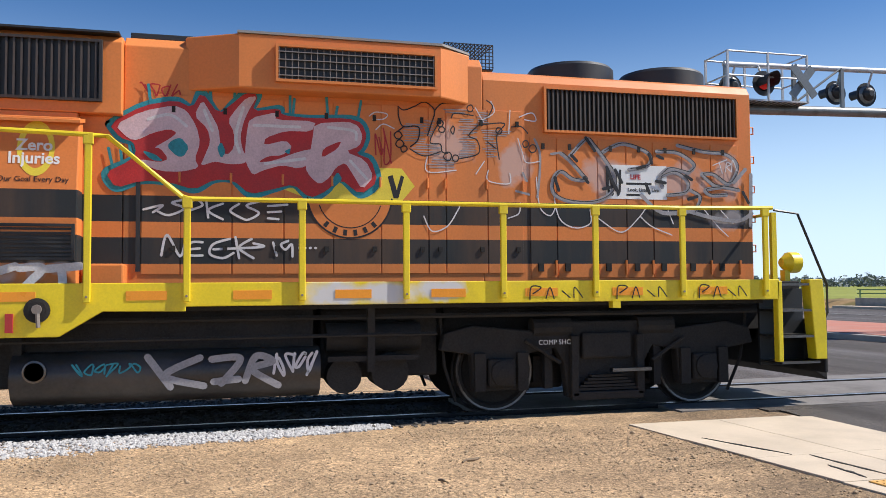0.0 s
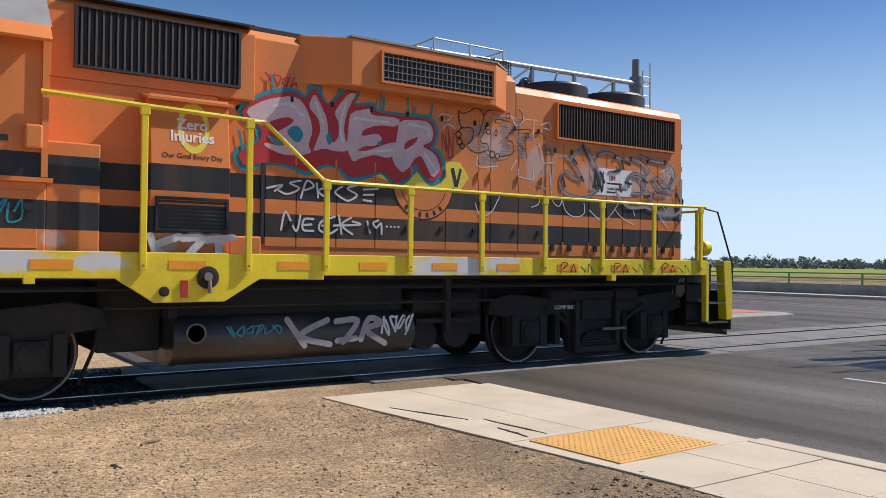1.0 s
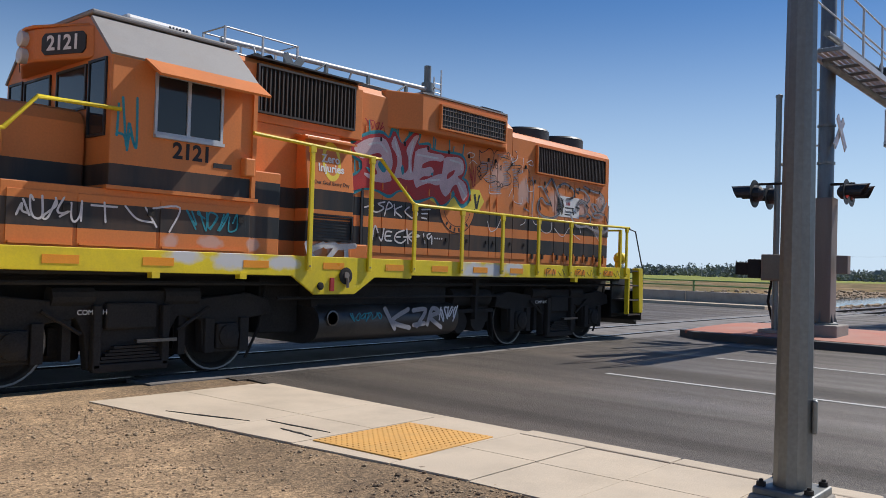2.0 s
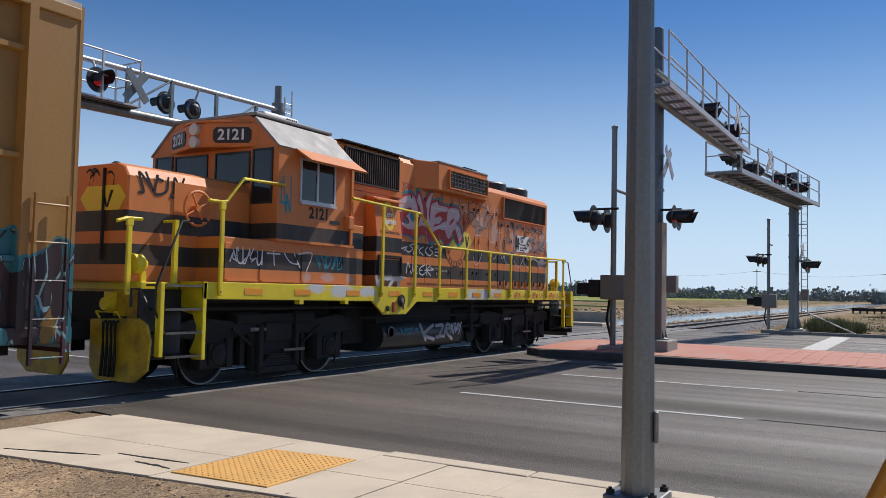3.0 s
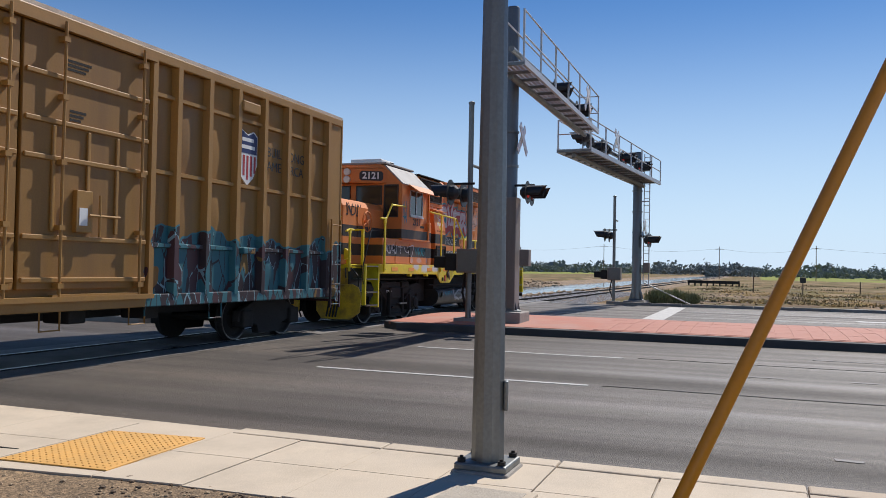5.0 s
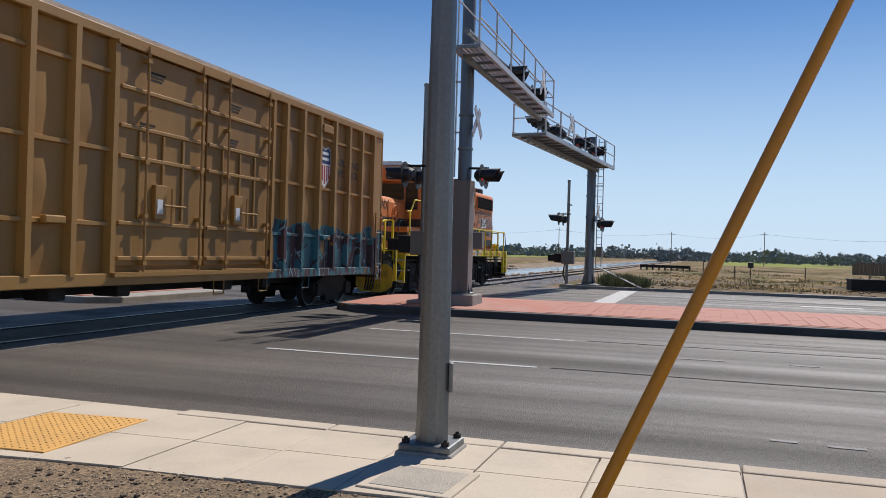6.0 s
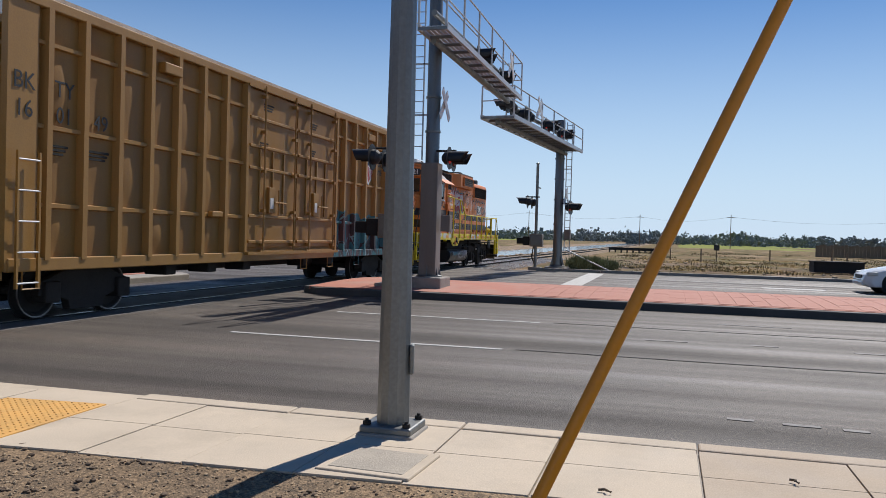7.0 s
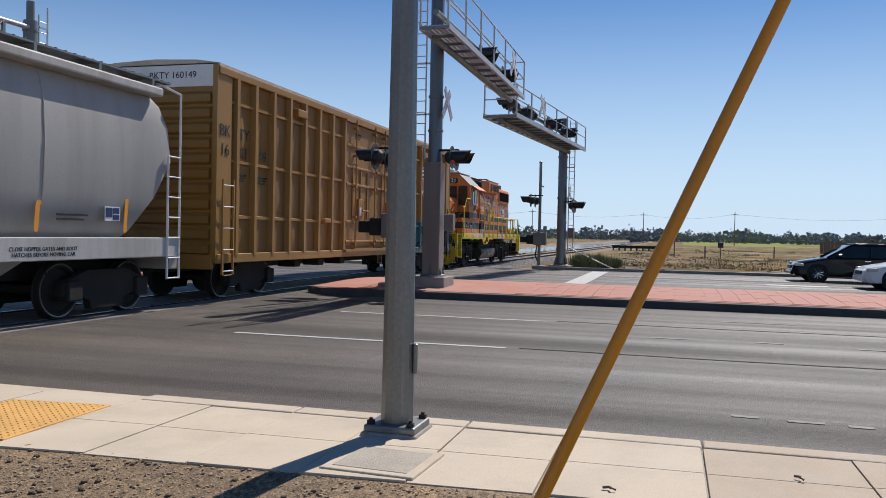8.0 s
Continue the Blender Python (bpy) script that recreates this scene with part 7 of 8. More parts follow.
def build_hopper():
    H = thing("hopper_car", pose(-37.3, RAIL_Y, 0), "grey covered hopper railway car with rounded sides", "hopper car")
    x0, x1 = -8.5, 8.55
    # rounded body with sloped ends
    prof = [(-1.0, 1.15), (-1.34, 1.5), (-1.45, 2.1), (-1.48, 2.8), (-1.45, 3.4), (-1.37, 3.8), (-1.2, 4.08), (1.2, 4.08), (1.37, 3.8), (1.45, 3.4), (1.48, 2.8), (1.45, 2.1), (1.34, 1.5), (1.0, 1.15)]
    m = Mesh()
    ends = []
    for s in (-1, 1):
        ring = []
        for yv, z in prof:
            inset = float(np.interp(z, [1.15, 1.5, 2.1, 2.8, 3.4, 3.8, 4.1], [1.6, 1.3, 0.72, 0.25, 0.32, 0.5, 0.8]))
            bulge = 0.12 * (1 - (yv / 1.5) ** 2)
            ring.append((s * (8.5 - inset + bulge), yv, z))
        ends.append(ring)
    n = len(prof)
    m.add(ends[0] + ends[1], [(i, (i + 1) % n, n + (i + 1) % n, n + i) for i in range(n)] + [tuple(range(n)), tuple(range(n, 2 * n))])
    body = part("body", m, M_HOPPER, H, "grey curved hopper body with rust streaks", smooth=True)
    for x in (-5.1, -1.7, 1.7, 5.05):
        part("weld_seam", Mesh().tube([(x, yv * 1.003, z) for yv, z in prof[1:7]], 0.012, 5), M_HOPPER, body)
    part("roof_edge", Mesh().box(-7.9, 7.9, -1.56, -1.18, 3.96, 4.12), M_HOPSILL, body, "pale roof edge", bevel=0.03)
    for s in (-1, 1):
        sill = part("side_sill", Mesh().box(x0, x1, s * 1.45 - 0.06, s * 1.45 + 0.06, 1.02, 1.38), M_HOPSILL, H, "dusty white side sill", bevel=0.015)
        rail = part("running_board", Mesh().box(-8.3, 8.5, s * 1.05 - 0.24, s * 1.05 + 0.24, 4.3, 4.33), M_GALV, H, "grating roof walkway")
        for i in range(12):
            x = -8.0 + 1.45 * i
            part("walkway_bracket", Mesh().box(x - 0.03, x + 0.03, s * 1.05 - 0.25, s * 1.05 + 0.27, 4.06, 4.31), M_GALV, rail)
        for k in range(80):
            part("grating_bar", Mesh().box(x0 + 0.2 + 0.212 * k, x0 + 0.23 + 0.212 * k, s * 1.05 - 0.24, s * 1.05 + 0.24, 4.33, 4.345), M_GALV, rail) if s < 0 and k > 48 else None
        lad = part("ladder", Mesh().rod((8.5, s * 1.52, 0.6), (8.5, s * 1.52, 4.1), 0.022).rod((8.12, s * 1.52, 0.6), (8.12, s * 1.52, 2.9), 0.022).rod((8.5, s * 1.52, 4.1), (8.3, s * 1.1, 4.32), 0.022), M_WHITE, H, "white end ladder")
        for k in range(7):
            part("rung", Mesh().rod((8.12, s * 1.53, 0.62 + 0.38 * k), (8.5, s * 1.53, 0.62 + 0.38 * k), 0.016, 6), M_WHITE, lad)
    part("hatch_cover", Mesh().rod((-7.5, 0, 4.14), (7.5, 0, 4.14), 0.3, 16), M_WHITE, H, smooth=True)
    hose = Mesh()
    for k in range(60):
        hose.lathe([(0.05, 0), (0.09, 0.05), (0.05, 0.1)], (1.5 + 0.1 * k, -0.62, 4.2), "x", 8)
    part("ribbed_trough", hose, M_HOPPER, H)
    for xa in (8.3, x0):
        part("end_sill", Mesh().box(xa, xa + 0.25, -1.45, 1.45, 0.78, 1.35), M_HOPPER, H, bevel=0.02)
    part("shear_plate", Mesh().box(6.6, 8.5, -1.3, 1.3, 1.25, 1.33), M_HOPPER, H)
    for xx in (-4.5, 0.0, 4.2):
        part("discharge_gate", Mesh().add([(xx - 1.4, -1.0, 1.2), (xx + 1.4, -1.0, 1.2), (xx + 1.4, 1.0, 1.2), (xx - 1.4, 1.0, 1.2), (xx - 0.4, -0.5, 0.45), (xx + 0.4, -0.5, 0.45), (xx + 0.4, 0.5, 0.45), (xx - 0.4, 0.5, 0.45)],
             [(0, 1, 2, 3), (4, 7, 6, 5), (0, 4, 5, 1), (1, 5, 6, 2), (2, 6, 7, 3), (3, 7, 4, 0)]), M_HOPPER, H)
    part("centre_sill", Mesh().box(x0 - 0.1, x1 + 0.1, -0.3, 0.3, 0.65, 1.05), M_GRIME, H)
    part("coupler", Mesh().box(8.55, 9.1, -0.13, 0.13, 0.72, 0.98), M_GRIME, H, bevel=0.03)
    for x in (7.05, -7.0):
        bogie(H, x, 0.88, 0.46, False)
    # stencils
    lettering("stencil", "CLOSE HOPPER GATES AND BOOT\nHATCHES BEFORE MOVING CAR", 0.085, facing_near(5.05, -1.512, 1.16), M_GRIME, H, spacing=1.05)
    lab = part("label_panel", Mesh().box(6.40, 6.78, -1.502, -1.49, 1.66, 1.9), M_WHITE, body, "black and white data panel")
    for a, b, c, d in ((6.42, 6.58, 1.72, 1.88), (6.60, 6.76, 1.78, 1.88), (6.60, 6.76, 1.68, 1.76)):
        part("data_block", Mesh().box(a, b, -1.508, -1.502, c, d), M_BLUE, lab)
    for k in range(2):
        part("stencil_bar", Mesh().box(5.3, 6.0 - 0.1 * k, -1.50, -1.488, 1.72 - 0.07 * k, 1.75 - 0.07 * k), M_GRIME, body)
    return H


# ---- cars ----
def build_car(name, m, paint, label, suv):
    """A sedan or wagon; its nose points along +y."""
    C = thing(name, m, label, "car")
    W = 0.90
    h = 1.48 if suv else 1.42
    side = [(0.0, 0.42), (-0.05, 0.62), (-0.25, 0.74), (-1.05, 0.90), (-1.35, 0.95), (-4.5, 0.98), (-4.68, 0.9), (-4.72, 0.45), (-4.6, 0.24), (-0.15, 0.22)]
    secs = []
    m1 = Mesh()
    n = len(side)
    for x, k in ((-W, 0.95), (-W * 0.86, 1.0), (W * 0.86, 1.0), (W, 0.95)):
        tuck = 0.10 if abs(x) > W * 0.9 else 0.0
        secs.append([(x, y + (-tuck * 2.0 if y > -0.6 else (tuck if y < -4.2 else 0)), 0.22 + (z - 0.22) * k) for y, z in side])
    m1.v = [p for s in secs for p in s]
    m1.f = [(s * n + i, s * n + (i + 1) % n, (s + 1) * n + (i + 1) % n, (s + 1) * n + i) for s in range(3) for i in range(n)] + [tuple(range(n)), tuple(range(3 * n, 4 * n))]
    body = part("body", m1, paint, C, bevel=0.03, smooth=True)
    cabin = [(-1.25, 0.93), (-2.05, h - 0.04), (-2.4, h), (-3.5, h - 0.02), (-4.35, 1.1 if suv else 0.99), (-4.45, 0.96)]
    m2 = Mesh()
    k = len(cabin)
    for x, s in ((-0.80, 0), (-0.60, 1), (0.60, 1), (0.80, 0)):
        m2.v += [(x if z < 1.0 else x * (1 if s else 0.86), y, z - (0.02 if not s and z > 1 else 0)) for y, z in cabin]
    m2.f = [(s * k + i, s * k + (i + 1) % k, (s + 1) * k + (i + 1) % k, (s + 1) * k + i) for s in range(3) for i in range(k)] + [tuple(range(k)), tuple(range(3 * k, 4 * k))]
    part("window", m2, M_GLASS, C, "dark tinted glasshouse", smooth=True)
    part("roof", Mesh().box(-0.62, 0.62, -3.5, -2.2, h - 0.01, h + 0.025), paint, C, bevel=0.03)
    for s in (-1, 1):
        pil = Mesh()
        for (ya, za), (yb, zb) in (((-1.25, 0.95), (-2.1, h - 0.05)), ((-2.75, 0.98), (-2.8, h - 0.03)), ((-3.5, h - 0.03), (-4.35, 1.0)), ((-2.1, h - 0.04), (-3.5, h - 0.03))):
            pil.rod((s * (0.81 if za < 1.0 else 0.70), ya, za), (s * (0.70 if zb > 1.0 else 0.81), yb, zb), 0.035, 6)
        part("pillar", pil, paint, C)
        part("headlight", Mesh().box(s * 0.8 - 0.16, s * 0.8 + 0.07, -0.42, -0.1, 0.60, 0.72), M_LAMPGLASS, C, bevel=0.03)
        part("mirror", Mesh().box(s * 0.98 - 0.1, s * 0.98 + 0.08, -1.75, -1.6, 0.96, 1.08), paint, C, bevel=0.03)
        part("door_handle", Mesh().box(s * 0.91 - 0.015, s * 0.91 + 0.015, -2.75, -2.55, 0.82, 0.85), M_RIM, C)
        for y in (-0.92, -3.72):
            part("wheel_arch", Mesh().rod((s * 0.62, y, 0.33), (s * 0.905, y, 0.33), 0.385, 24), M_TYRE, C)
    part("grille", Mesh().box(-0.45, 0.45, -0.06, 0.0, 0.48, 0.62), M_BLACK, C, bevel=0.02)
    part("bumper", Mesh().box(-0.72, 0.72, -0.12, 0.03, 0.27, 0.42), paint, C, bevel=0.05)
    for s in (-1, 1):
        for y in (-0.92, -3.72):
            w = part("wheel", Mesh().lathe([(0.2, s * -0.1), (0.31, s * -0.1), (0.33, s * -0.06), (0.33, s * 0.07), (0.3, s * 0.1), (0.22, s * 0.1)], (0, 0, 0), "x", 28), M_TYRE, C, smooth=True)
            w.matrix_basis = pose(s * 0.83, y, 0.33)
            rim = part("rim", Mesh().lathe([(0.225, s * 0.095), (0.215, s * 0.06), (0.05, s * 0.05)], (0, 0, 0), "x", 24), M_RIM if suv else M_GALV, w)
            for q in range(10 if suv else 7):
                a = 2 * math.pi * q / (10 if suv else 7)
                part("spoke", Mesh().rod((s * 0.085, 0, 0), (s * 0.09, 0.21 * math.cos(a), 0.21 * math.sin(a)), 0.02, 5), M_RIM, rim)
            CAR_WHEELS.append((w, C, s * 0.83, y))
    return C


CAR_WHEELS = []


# ---- graffiti and markings ----
def curve_through(pts, n=5):
    """A soft curve through a few points."""
    out = []
    for i in range(len(pts) - 1):
        p0, p1, p2, p3 = (Vector((*pts[max(0, min(len(pts) - 1, j))], 0)) for j in (i - 1, i, i + 1, i + 2))
        for k in range(n):
            t = k / n
            q = 0.5 * ((2 * p1) + (p2 - p0) * t + (2 * p0 - 5 * p1 + 4 * p2 - p3) * t * t + (3 * p1 - p0 - 3 * p2 + p3) * t ** 3)
            out.append((q.x, q.y))
    return out + [tuple(pts[-1])]


def stroke(m, pts, w, y, soft=True, wob=0.0, rnd=None):
    """A sprayed line of width w on the face at depth y, as a thin ribbon with round joints."""
    pts = curve_through(pts) if soft and len(pts) > 2 else list(pts)
    th = 0.0012
    for i, (a, b) in enumerate(zip(pts, pts[1:])):
        d = Vector((b[0] - a[0], b[1] - a[1]))
        if d.length < 1e-5:
            continue
        k = Vector((-d.y, d.x)).normalized() * w / 2
        q = [(a[0] + k.x, a[1] + k.y), (b[0] + k.x, b[1] + k.y), (b[0] - k.x, b[1] - k.y), (a[0] - k.x, a[1] - k.y)]
        e = 0.00004 * (i % 7)
        m.add([(p[0], y - e, p[1]) for p in q], [(0, 1, 2, 3)])
    for i, p in enumerate(pts):
        e = 0.0003 + 0.00004 * (i % 5)
        m.add([(p[0] + w / 2 * math.cos(t * math.pi / 4), y - e, p[1] + w / 2 * math.sin(t * math.pi / 4)) for t in range(8)], [tuple(range(8))])


def curve_outline(pts):
    """Cuts the corners of a closed outline once, so that it looks sprayed by hand."""
    out = []
    for a, b in zip(pts, pts[1:] + pts[:1]):
        out += [(a[0] * 0.8 + b[0] * 0.2, a[1] * 0.8 + b[1] * 0.2), (a[0] * 0.2 + b[0] * 0.8, a[1] * 0.2 + b[1] * 0.8)]
    return out


def sprayed_lines(name, parent, lines, w, y, mat, label):
    m = Mesh()
    for i, pts in enumerate(lines):
        stroke(m, pts, w, y - 0.00055 * (i % 12))
    me = bpy.data.meshes.new(name)
    me.from_pydata(m.v, [], m.f)
    me.materials.append(mat)
    ob = new(name, me)
    ob.parent = parent
    return tagged(ob, label)


def scribble(rnd, x0, x1, z0, z1, n, loops):
    """Loose looping handwriting that cannot be read, between two heights."""
    out = []
    for k in range(n):
        a = x0 + (x1 - x0) * k / n
        b = x0 + (x1 - x0) * (k + 0.95) / n
        pts = []
        for i in range(loops):
            t = i / (loops - 1)
            pts.append((a + (b - a) * (0.5 + 0.5 * math.sin(t * rnd.uniform(4, 8) + k)), z0 + (z1 - z0) * (0.5 + 0.5 * math.cos(t * rnd.uniform(5, 10) + rnd.uniform(0, 1)))))
        out.append(pts)
    return out


def build_graffiti():
    rnd = random.Random(33)
    y = -0.9345

    silhouette = [(-1.42, 3.38), (-1.07, 3.6), (-0.72, 3.68), (-0.54, 3.6), (-0.44, 3.79), (-0.25, 3.54), (-0.09, 3.68), (0.04, 3.8), (0.19, 3.79), (0.12, 3.59), (0.43, 3.64), (0.46, 3.56), (0.78, 3.54), (1.23, 3.56), (1.39, 3.51), (1.45, 3.36), (1.4, 3.21), (1.32, 3.14), (1.5, 3.08), (1.58, 2.81), (1.37, 2.65), (1.13, 2.84), (0.96, 2.68), (0.78, 2.6), (0.59, 2.76), (0.37, 2.7), (0.1, 2.63), (-0.09, 2.79), (-0.3, 2.79), (-0.51, 2.67), (-0.78, 2.75), (-1.08, 2.76), (-1.34, 2.67), (-1.45, 2.84), (-1.21, 2.97), (-1.13, 3.07), (-1.16, 3.19), (-1.3, 3.23)]
    letters = [
        [(-1.36, 3.37), (-1.07, 3.54), (-0.74, 3.62), (-0.6, 3.57), (-0.49, 3.39), (-0.45, 3.2), (-0.51, 3.02), (-0.46, 2.92), (-0.65, 2.87), (-0.87, 2.87), (-1.09, 2.95), (-1.1, 3.0), (-0.88, 2.97), (-0.79, 3.01), (-0.88, 3.13), (-0.95, 3.13), (-0.78, 3.24), (-0.7, 3.31), (-0.78, 3.35), (-0.96, 3.3), (-1.12, 3.21), (-1.21, 3.22)],
        [(-0.52, 3.51), (-0.43, 3.7), (-0.34, 3.55), (-0.25, 3.38), (-0.23, 3.16), (-0.16, 3.07), (-0.08, 3.16), (-0.08, 3.34), (-0.15, 3.47), (-0.06, 3.61), (0.06, 3.75), (0.18, 3.77), (0.08, 3.6), (0.02, 3.45), (-0.01, 3.29), (0.01, 3.15), (0.08, 3.03), (0.02, 2.98), (-0.14, 2.97), (-0.29, 3.0), (-0.45, 2.94), (-0.4, 3.06), (-0.34, 3.22), (-0.37, 3.37)],
        [(0.09, 3.51), (0.42, 3.6), (0.37, 3.5), (0.85, 3.51), (0.8, 3.38), (0.5, 3.38), (0.27, 3.29), (0.25, 3.2), (0.5, 3.27), (0.58, 3.19), (0.46, 3.09), (0.3, 3.08), (0.18, 3.0), (0.35, 3.02), (0.67, 3.15), (0.87, 3.19), (1.01, 3.16), (0.85, 3.03), (0.65, 2.94), (0.46, 2.98), (0.24, 2.91), (0.13, 2.85), (0.06, 2.97), (0.04, 3.11), (0.06, 3.34)],
        [(0.83, 3.48), (1.23, 3.52), (1.35, 3.47), (1.4, 3.35), (1.36, 3.23), (1.19, 3.16), (1.43, 3.07), (1.53, 2.87), (1.39, 2.71), (1.27, 2.91), (1.19, 3.03), (1.08, 2.97), (1.01, 2.85), (0.89, 2.76), (0.78, 2.85), (0.72, 2.96), (0.78, 3.14), (0.81, 3.31)],
    ]
    counters = [[(-0.76, 3.22), (-0.66, 3.26), (-0.57, 3.15), (-0.63, 3.04), (-0.7, 3.04), (-0.81, 3.15)], [(-1.08, 3.1), (-0.93, 3.06), (-0.84, 2.98), (-0.97, 2.99)], [(-0.27, 3.15), (-0.22, 3.23), (-0.17, 3.11), (-0.22, 3.03)], [(0.48, 3.14), (0.56, 3.18), (0.54, 3.1)], [(1.04, 2.83), (1.1, 2.92), (1.16, 2.83), (1.06, 2.73)]]
    worn = [[(-1.01, 3.45), (-0.78, 3.51), (-0.6, 3.39)], [(-0.41, 3.58), (-0.32, 3.35)], [(0.02, 3.63), (-0.06, 3.31), (-0.02, 3.11)], [(0.14, 3.43), (0.66, 3.43)], [(0.27, 2.99), (0.72, 3.06)], [(0.99, 3.44), (1.29, 3.41), (1.32, 3.31)], [(1.25, 3.05), (1.45, 2.84)]]
    black_outline = [
        [(1.83, 3.73), (1.9, 3.69), (2.03, 3.74), (2.16, 3.8), (2.28, 3.7), (2.24, 3.54), (2.19, 3.39)],
        [(1.83, 3.71), (1.84, 3.59), (1.89, 3.49), (2.03, 3.5), (2.09, 3.47), (2.07, 3.33), (1.98, 3.25)],
        [(1.89, 3.48), (1.81, 3.42)],
        [(1.97, 3.22), (2.15, 3.14), (2.35, 3.2)],
        [(2.28, 3.7), (2.37, 3.79), (2.54, 3.81)],
        [(2.36, 3.61), (2.22, 3.32), (2.35, 3.29), (2.37, 3.2), (2.44, 3.18)],
        [(2.49, 3.62), (2.54, 3.68), (2.77, 3.66)],
        [(2.51, 3.52), (2.53, 3.49), (2.51, 3.42), (2.48, 3.47), (2.51, 3.52)],
        [(2.82, 3.53), (2.71, 3.41), (2.82, 3.35), (2.83, 3.19), (2.59, 3.12)],
        [(2.82, 3.54), (3.17, 3.58), (3.07, 3.42), (3.1, 3.13)],
        [(2.94, 3.86), (3.02, 3.79), (2.97, 3.67)],
        [(2.95, 3.34), (3.06, 3.26)],
        [(3.27, 3.54), (3.39, 3.55), (3.48, 3.47)],
        [(1.88, 3.38), (1.85, 3.34), (1.81, 3.34), (1.78, 3.38), (1.81, 3.42), (1.85, 3.42), (1.88, 3.38)],
        [(1.9, 3.28), (1.87, 3.24), (1.82, 3.24), (1.8, 3.28), (1.83, 3.32), (1.87, 3.32), (1.9, 3.28)],
        [(1.94, 3.22), (1.92, 3.19), (1.88, 3.18), (1.86, 3.22), (1.88, 3.25), (1.92, 3.25), (1.94, 3.22)],
        [(2.39, 3.55), (2.37, 3.51), (2.33, 3.51), (2.31, 3.55), (2.33, 3.58), (2.37, 3.58), (2.39, 3.55)],
        [(2.41, 3.47), (2.39, 3.44), (2.35, 3.44), (2.33, 3.47), (2.35, 3.5), (2.39, 3.5), (2.41, 3.47)],
        [(2.49, 3.15), (2.47, 3.1), (2.42, 3.1), (2.39, 3.14), (2.42, 3.19), (2.47, 3.19), (2.49, 3.15)],
        [(2.58, 3.13), (2.56, 3.09), (2.52, 3.09), (2.5, 3.12), (2.52, 3.16), (2.56, 3.16), (2.58, 3.13)],
        [(2.77, 3.75), (2.75, 3.71), (2.71, 3.71), (2.69, 3.75), (2.71, 3.78), (2.75, 3.79), (2.77, 3.75)],
        [(3.14, 3.49), (3.12, 3.45), (3.08, 3.45), (3.06, 3.48), (3.08, 3.52), (3.12, 3.52), (3.14, 3.49)],
        [(3.49, 3.33), (3.47, 3.3), (3.43, 3.29), (3.41, 3.33), (3.43, 3.37), (3.47, 3.37), (3.49, 3.33)],
        [(3.59, 3.28), (3.57, 3.24), (3.52, 3.23), (3.49, 3.27), (3.52, 3.32), (3.57, 3.32), (3.59, 3.28)],
    ]
    white_outline = [[(2.19, 3.14), (2.19, 2.95), (2.55, 2.98)], [(2.96, 2.99), (2.96, 2.86), (3.23, 2.83), (3.24, 2.96)], [(2.91, 3.1), (2.8, 2.94)], [(1.48, 3.6), (1.56, 3.65), (1.7, 3.63), (1.65, 3.57), (1.52, 3.56)], [(1.56, 3.44), (1.65, 3.51), (1.78, 3.46)], [(3.37, 3.67), (3.54, 3.73), (3.59, 3.63), (3.44, 3.64)], [(3.35, 3.4), (3.41, 3.21), (3.46, 3.1), (3.63, 3.12)], [(3.0, 3.85), (3.04, 3.71), (2.84, 3.59)], [(3.25, 3.75), (3.23, 3.46)], [(2.8, 3.76), (2.9, 3.59)]]
    white_drop = [[(3.57, 3.4), (3.64, 3.22), (3.63, 2.92), (3.6, 2.67)], [(3.79, 3.22), (3.91, 3.24)], [(3.41, 2.97), (3.46, 2.87)], [(3.32, 2.74), (3.49, 2.7)]]
    hatched = [(1.9, 2.14, 3.32, 3.55), (2.16, 2.28, 3.39, 3.6), (2.03, 2.35, 3.17, 3.3), (2.41, 2.67, 3.69, 3.74), (2.62, 2.8, 3.16, 3.62), (2.85, 2.97, 3.59, 3.73), (2.9, 3.23, 3.43, 3.52), (2.92, 3.06, 3.16, 3.41), (2.22, 2.54, 3.01, 3.11)]
    grey_letters = [
        [(3.92, 3.23), (4.04, 3.14), (4.21, 2.96), (4.25, 2.9), (4.07, 2.91), (3.92, 3.0), (3.82, 2.92), (3.81, 2.73), (4.0, 2.63), (4.35, 2.62), (4.6, 2.74), (4.66, 2.94), (4.54, 3.14), (4.36, 3.36), (4.26, 3.42), (4.04, 3.2)],
        [(4.5, 3.27), (4.75, 3.38), (5.04, 3.32), (5.17, 3.22), (5.11, 3.1), (4.86, 3.05)],
        [(5.26, 3.3), (5.56, 3.29), (5.8, 3.14), (5.71, 3.03)],
        [(5.71, 3.03), (5.44, 3.08), (5.3, 2.99)],
        [(5.33, 2.83), (5.3, 2.96), (5.52, 3.03), (5.7, 2.9), (5.66, 2.77), (5.4, 2.73)],
        [(5.56, 3.39), (5.94, 3.32), (6.28, 3.29), (6.45, 3.13), (6.31, 2.9), (6.08, 3.02), (5.91, 3.02)],
        [(5.91, 3.01), (6.08, 2.88), (6.27, 2.85), (6.46, 2.82)],
        [(6.27, 2.75), (6.04, 2.74), (5.96, 2.81), (6.2, 2.85)],
        [(5.74, 2.8), (5.88, 2.7), (5.78, 2.5)],
        [(5.03, 2.72), (5.32, 2.5), (5.77, 2.53)],
        [(5.73, 2.52), (6.07, 2.44), (6.45, 2.41), (6.65, 2.51)],
        [(6.65, 3.03), (6.63, 2.34)],
        [(6.57, 3.1), (6.39, 2.92)],
    ]
